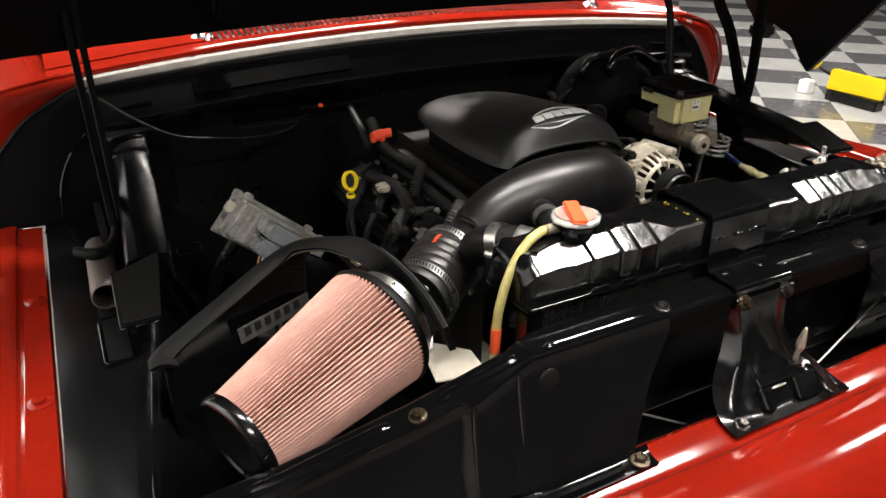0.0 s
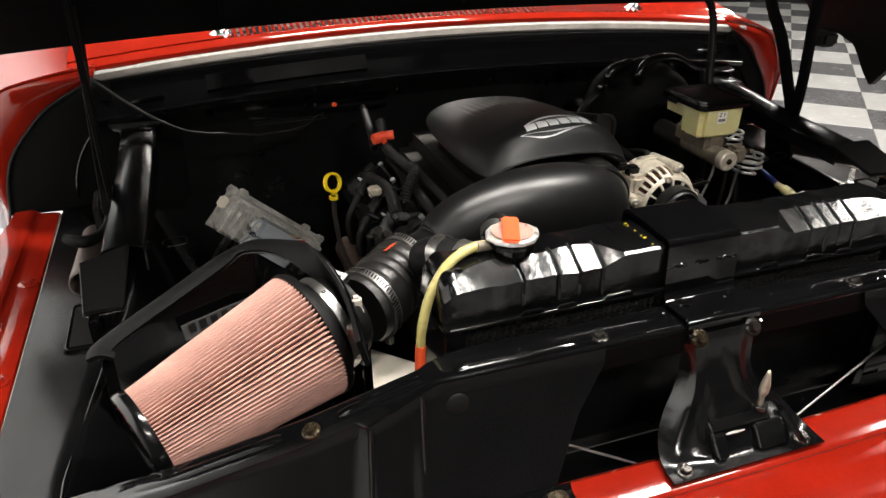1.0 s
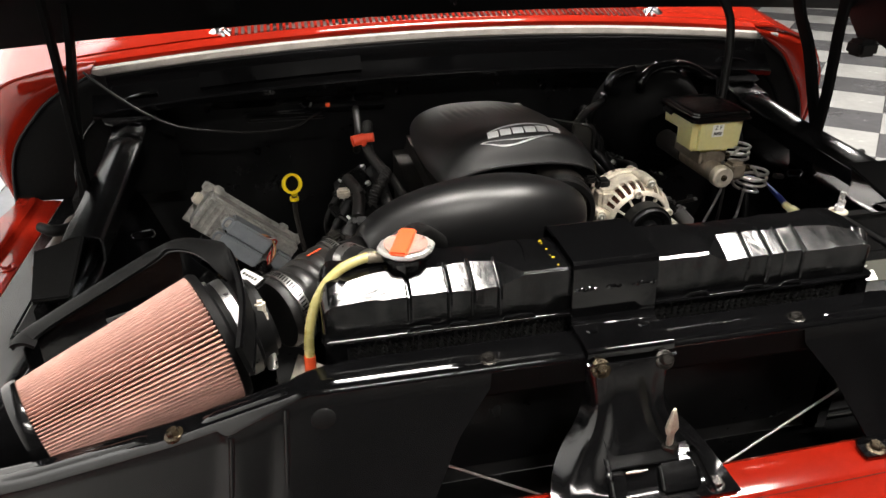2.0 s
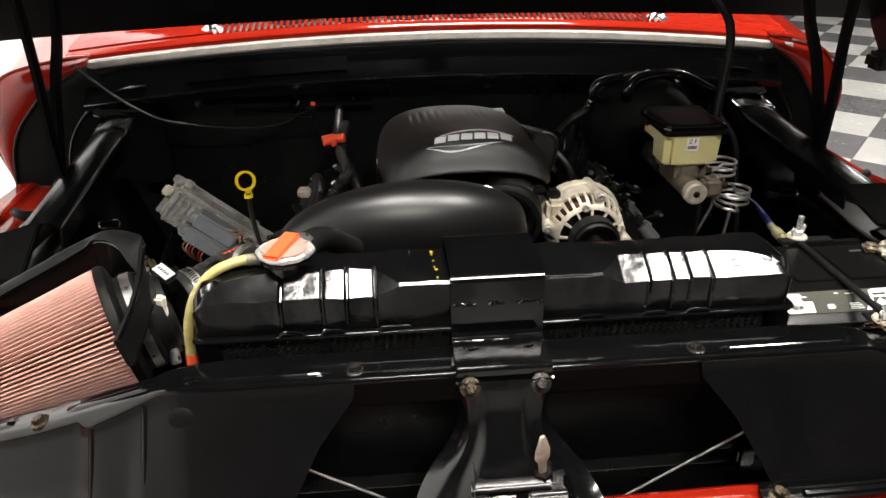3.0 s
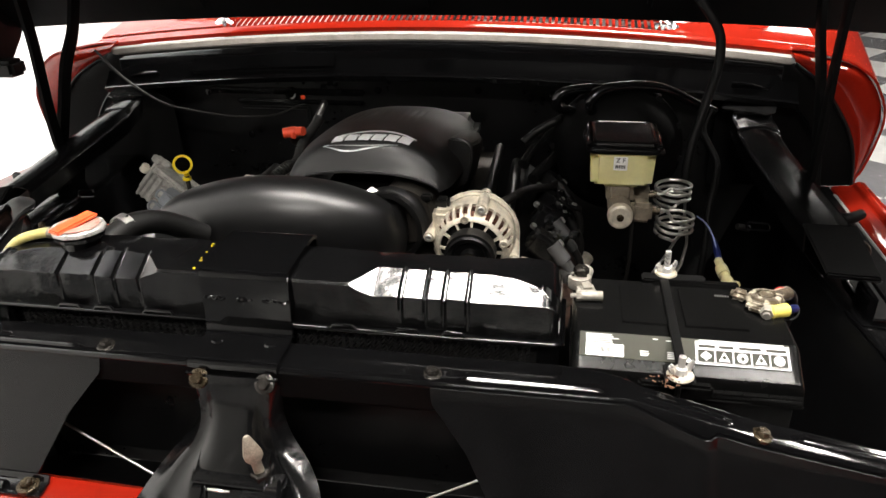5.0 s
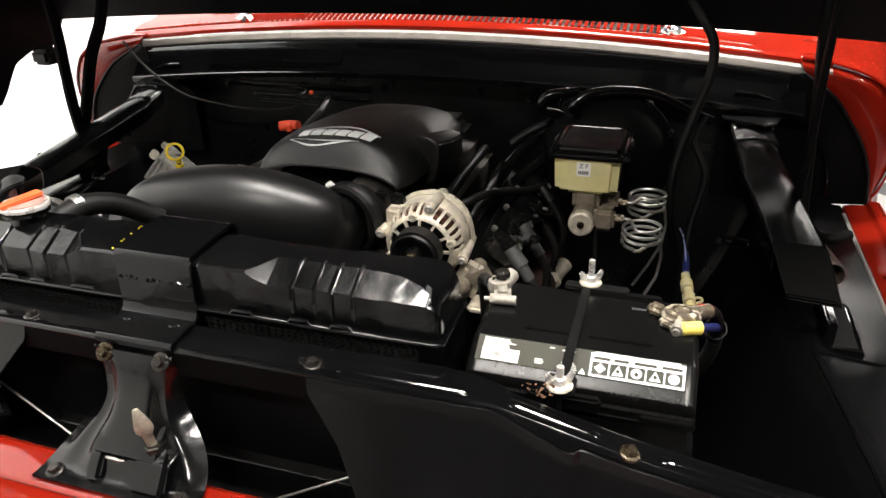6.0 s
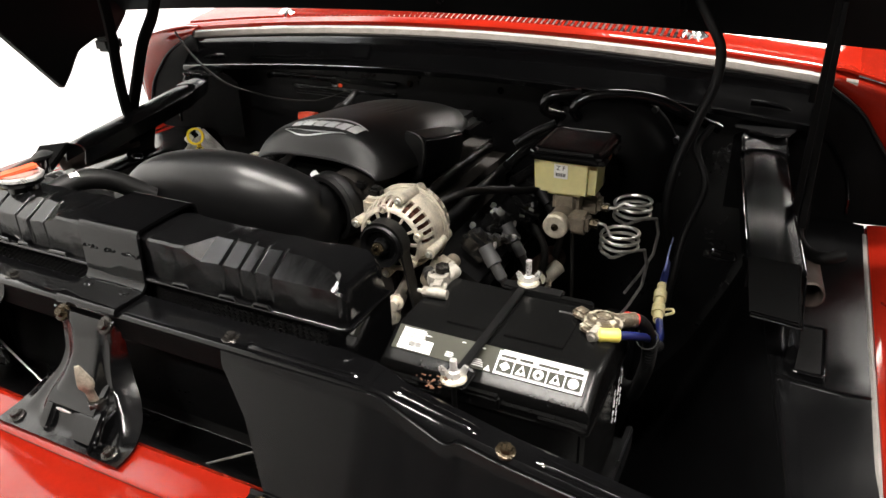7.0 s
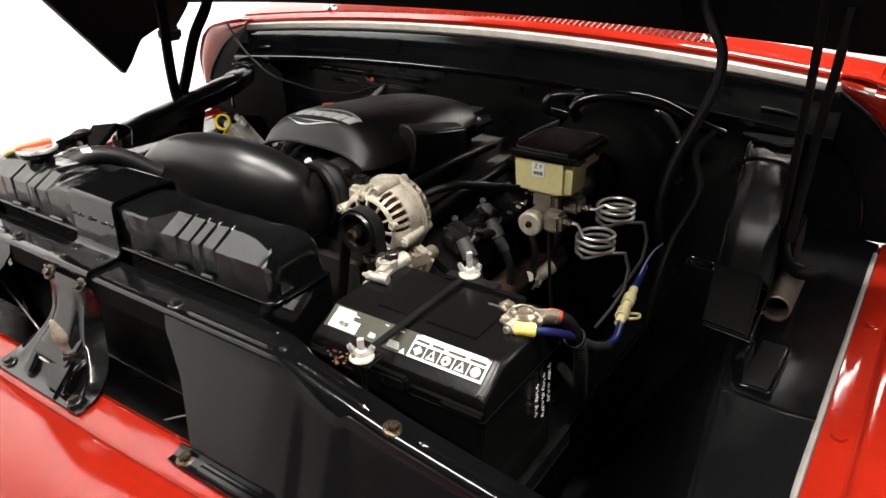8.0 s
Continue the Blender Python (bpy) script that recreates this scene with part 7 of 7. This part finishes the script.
    part("shell", lathe([(0.0, 0.0), (0.040, 0.0), (0.045, 0.012), (0.085, 0.022), (0.108, 0.050), (0.116, 0.090), (0.122, 0.094), (0.122, 0.102), (0.112, 0.106), (0.105, 0.16), (0.06, 0.20), (0.05, 0.26)], 64, pm), DULL, bo, sharp=45)
    for a in frange(0, 345, 11):
        p = pm @ V((0.119 * math.cos(radians(a)), 0.119 * math.sin(radians(a)), 0.090))
        q = pm @ V((0.119 * math.cos(radians(a)), 0.119 * math.sin(radians(a)), 0.106))
        part("crimp", rod(p, q, 0.006, 8), SATIN, bo)
    part("vacuum_hose", tube([(0.335, 0.73, 1.07), (0.33, 0.72, 1.09), (0.35, 0.73, 1.108), (0.40, 0.75, 1.112), (0.46, 0.78, 1.10), (0.52, 0.80, 1.07), (0.56, 0.82, 1.05)], 0.0095, 12, 6), TANK, bo, "glossy black vacuum hose")
    part("vacuum_hose", tube([(0.30, 0.76, 1.06), (0.27, 0.74, 1.075), (0.28, 0.74, 1.10), (0.33, 0.76, 1.105)], 0.009, 12, 6), TANK, bo, "glossy black vacuum hose")
    part("hose", tube([(0.28, 0.78, 1.04), (0.24, 0.77, 1.02), (0.21, 0.75, 1.0)], 0.008, 10, 6), RUBBER, bo)
    return mc


brakes()


# ---- cables ----
def cable(name, pts, r, material, label):
    ob = part(name, tube(pts, r, 10, 8), material)
    return tagged(ob, label, "cable")


cable("hood_cable", [(0.50, 0.83, 1.26), (0.528, 0.80, 1.225), (0.547, 0.793, 1.19), (0.548, 0.78, 1.14), (0.53, 0.75, 1.08), (0.512, 0.72, 1.02), (0.505, 0.70, 0.96), (0.51, 0.70, 0.90), (0.53, 0.72, 0.82)], 0.0085, FLAT, "thick black cable looping from the hood")
cable("hood_cable", [(0.55, 0.80, 1.06), (0.535, 0.76, 1.03), (0.56, 0.72, 0.98), (0.545, 0.66, 0.92), (0.54, 0.62, 0.86), (0.535, 0.60, 0.78)], 0.006, FLAT, "thin black cable hanging by the brake booster")
cable("ground_wire", [(-0.717, 0.860, 1.138), (-0.664, 0.848, 1.091), (-0.616, 0.848, 1.053), (-0.565, 0.850, 1.025), (-0.500, 0.855, 1.011), (-0.426, 0.875, 0.996), (-0.349, 0.900, 0.993), (-0.31, 0.93, 1.003), (-0.28, 0.952, 1.01)], 0.0025, HOSE, "thin black wire hanging along the firewall")

# ---- yellow machine on the showroom floor ----
def lift():
    lf = thing("lift_arm", (4.28, 2.7, 0), "yellow floor lift arm standing on the checkered tiles", "lift arm")
    m = axes((4.28, 2.655, 0.155), (0.12, -1, 0), (0, 0, 1))
    part("plate", plate([(-0.21, -0.075), (0.20, -0.078), (0.205, 0.05), (0.185, 0.066), (-0.16, 0.078), (-0.2, 0.07)], 0.03, m, 0.006), LIFTYELLOW, lf)
    part("foot", box((4.30, 2.655, 0.04), (0.10, 0.40, 0.08), 0.008), SATIN, lf)
    part("tab", box((0, 0, 0), (0.035, 0.07, 0.08), 0.008, Matrix.Translation((4.30, 3.02, 0.235)) @ pose(0, 0, 0, 35, 0, 0)), LIFTYELLOW, lf)
    part("tab_arm", rod((4.31, 2.98, 0.20), (4.31, 2.86, 0.17), 0.015), SATIN, lf)
    part("pedestal", box((4.29, 3.05, 0.05), (0.09, 0.085, 0.10), 0.008), WALL, lf)


lift()

# ---- floor tiles, last ----
tile_mesh = {}
for k, material in ((0, TILEL), (1, TILED)):
    bm = box((0, 0, 0), (TILE - 0.003, TILE - 0.003, 0.008), 0.0015, None, 1)
    me = bpy.data.meshes.new("tile")
    bm.to_mesh(me)
    bm.free()
    me.materials.append(material)
    tile_mesh[k] = me
GRID = pose(TILE_X, TILE_Y, 0, 0, 0, TILE_TURN)
single, far = [], []
for i in range(-30, 30):
    for j in range(-30, 30):
        c = GRID @ V((TILE * (i + 0.5), TILE * (j + 0.5), 0))
        if X0 + 0.34 < c.x < X1 - 0.34 and Y0 + 0.34 < c.y < Y1 - 0.34:
            (single if 1.3 < c.x < 6.6 and 0.9 < c.y < 6.8 else far).append((i, j, c))
for i, j, c in single[:290]:
    o = new("tile", tile_mesh[(i + j) % 2])
    o.parent = floor
    o.matrix_basis = Matrix.Translation(c) @ pose(0, 0, 0, 0, 0, TILE_TURN)
vs, fs = {0: [], 1: []}, {0: [], 1: []}
for i, j, c in far + single[290:]:
    k, h = (i + j) % 2, TILE / 2 - 0.0015
    n = len(vs[k])
    for z in (-0.004, 0.004):
        vs[k] += [tuple(c + pose(0, 0, 0, 0, 0, TILE_TURN) @ V((a * h, b * h, z))) for a, b in ((-1, -1), (1, -1), (1, 1), (-1, 1))]
    fs[k] += [(n + 4, n + 5, n + 6, n + 7)] + [(n + a, n + (a + 1) % 4, n + 4 + (a + 1) % 4, n + 4 + a) for a in range(4)]
for k, material in ((0, TILEL), (1, TILED)):
    me = bpy.data.meshes.new("far_tiles")
    me.from_pydata(vs[k], [], fs[k])
    me.materials.append(material)
    o = new("far_tiles", me)
    o.parent = floor
    o["kind"] = "stuff"
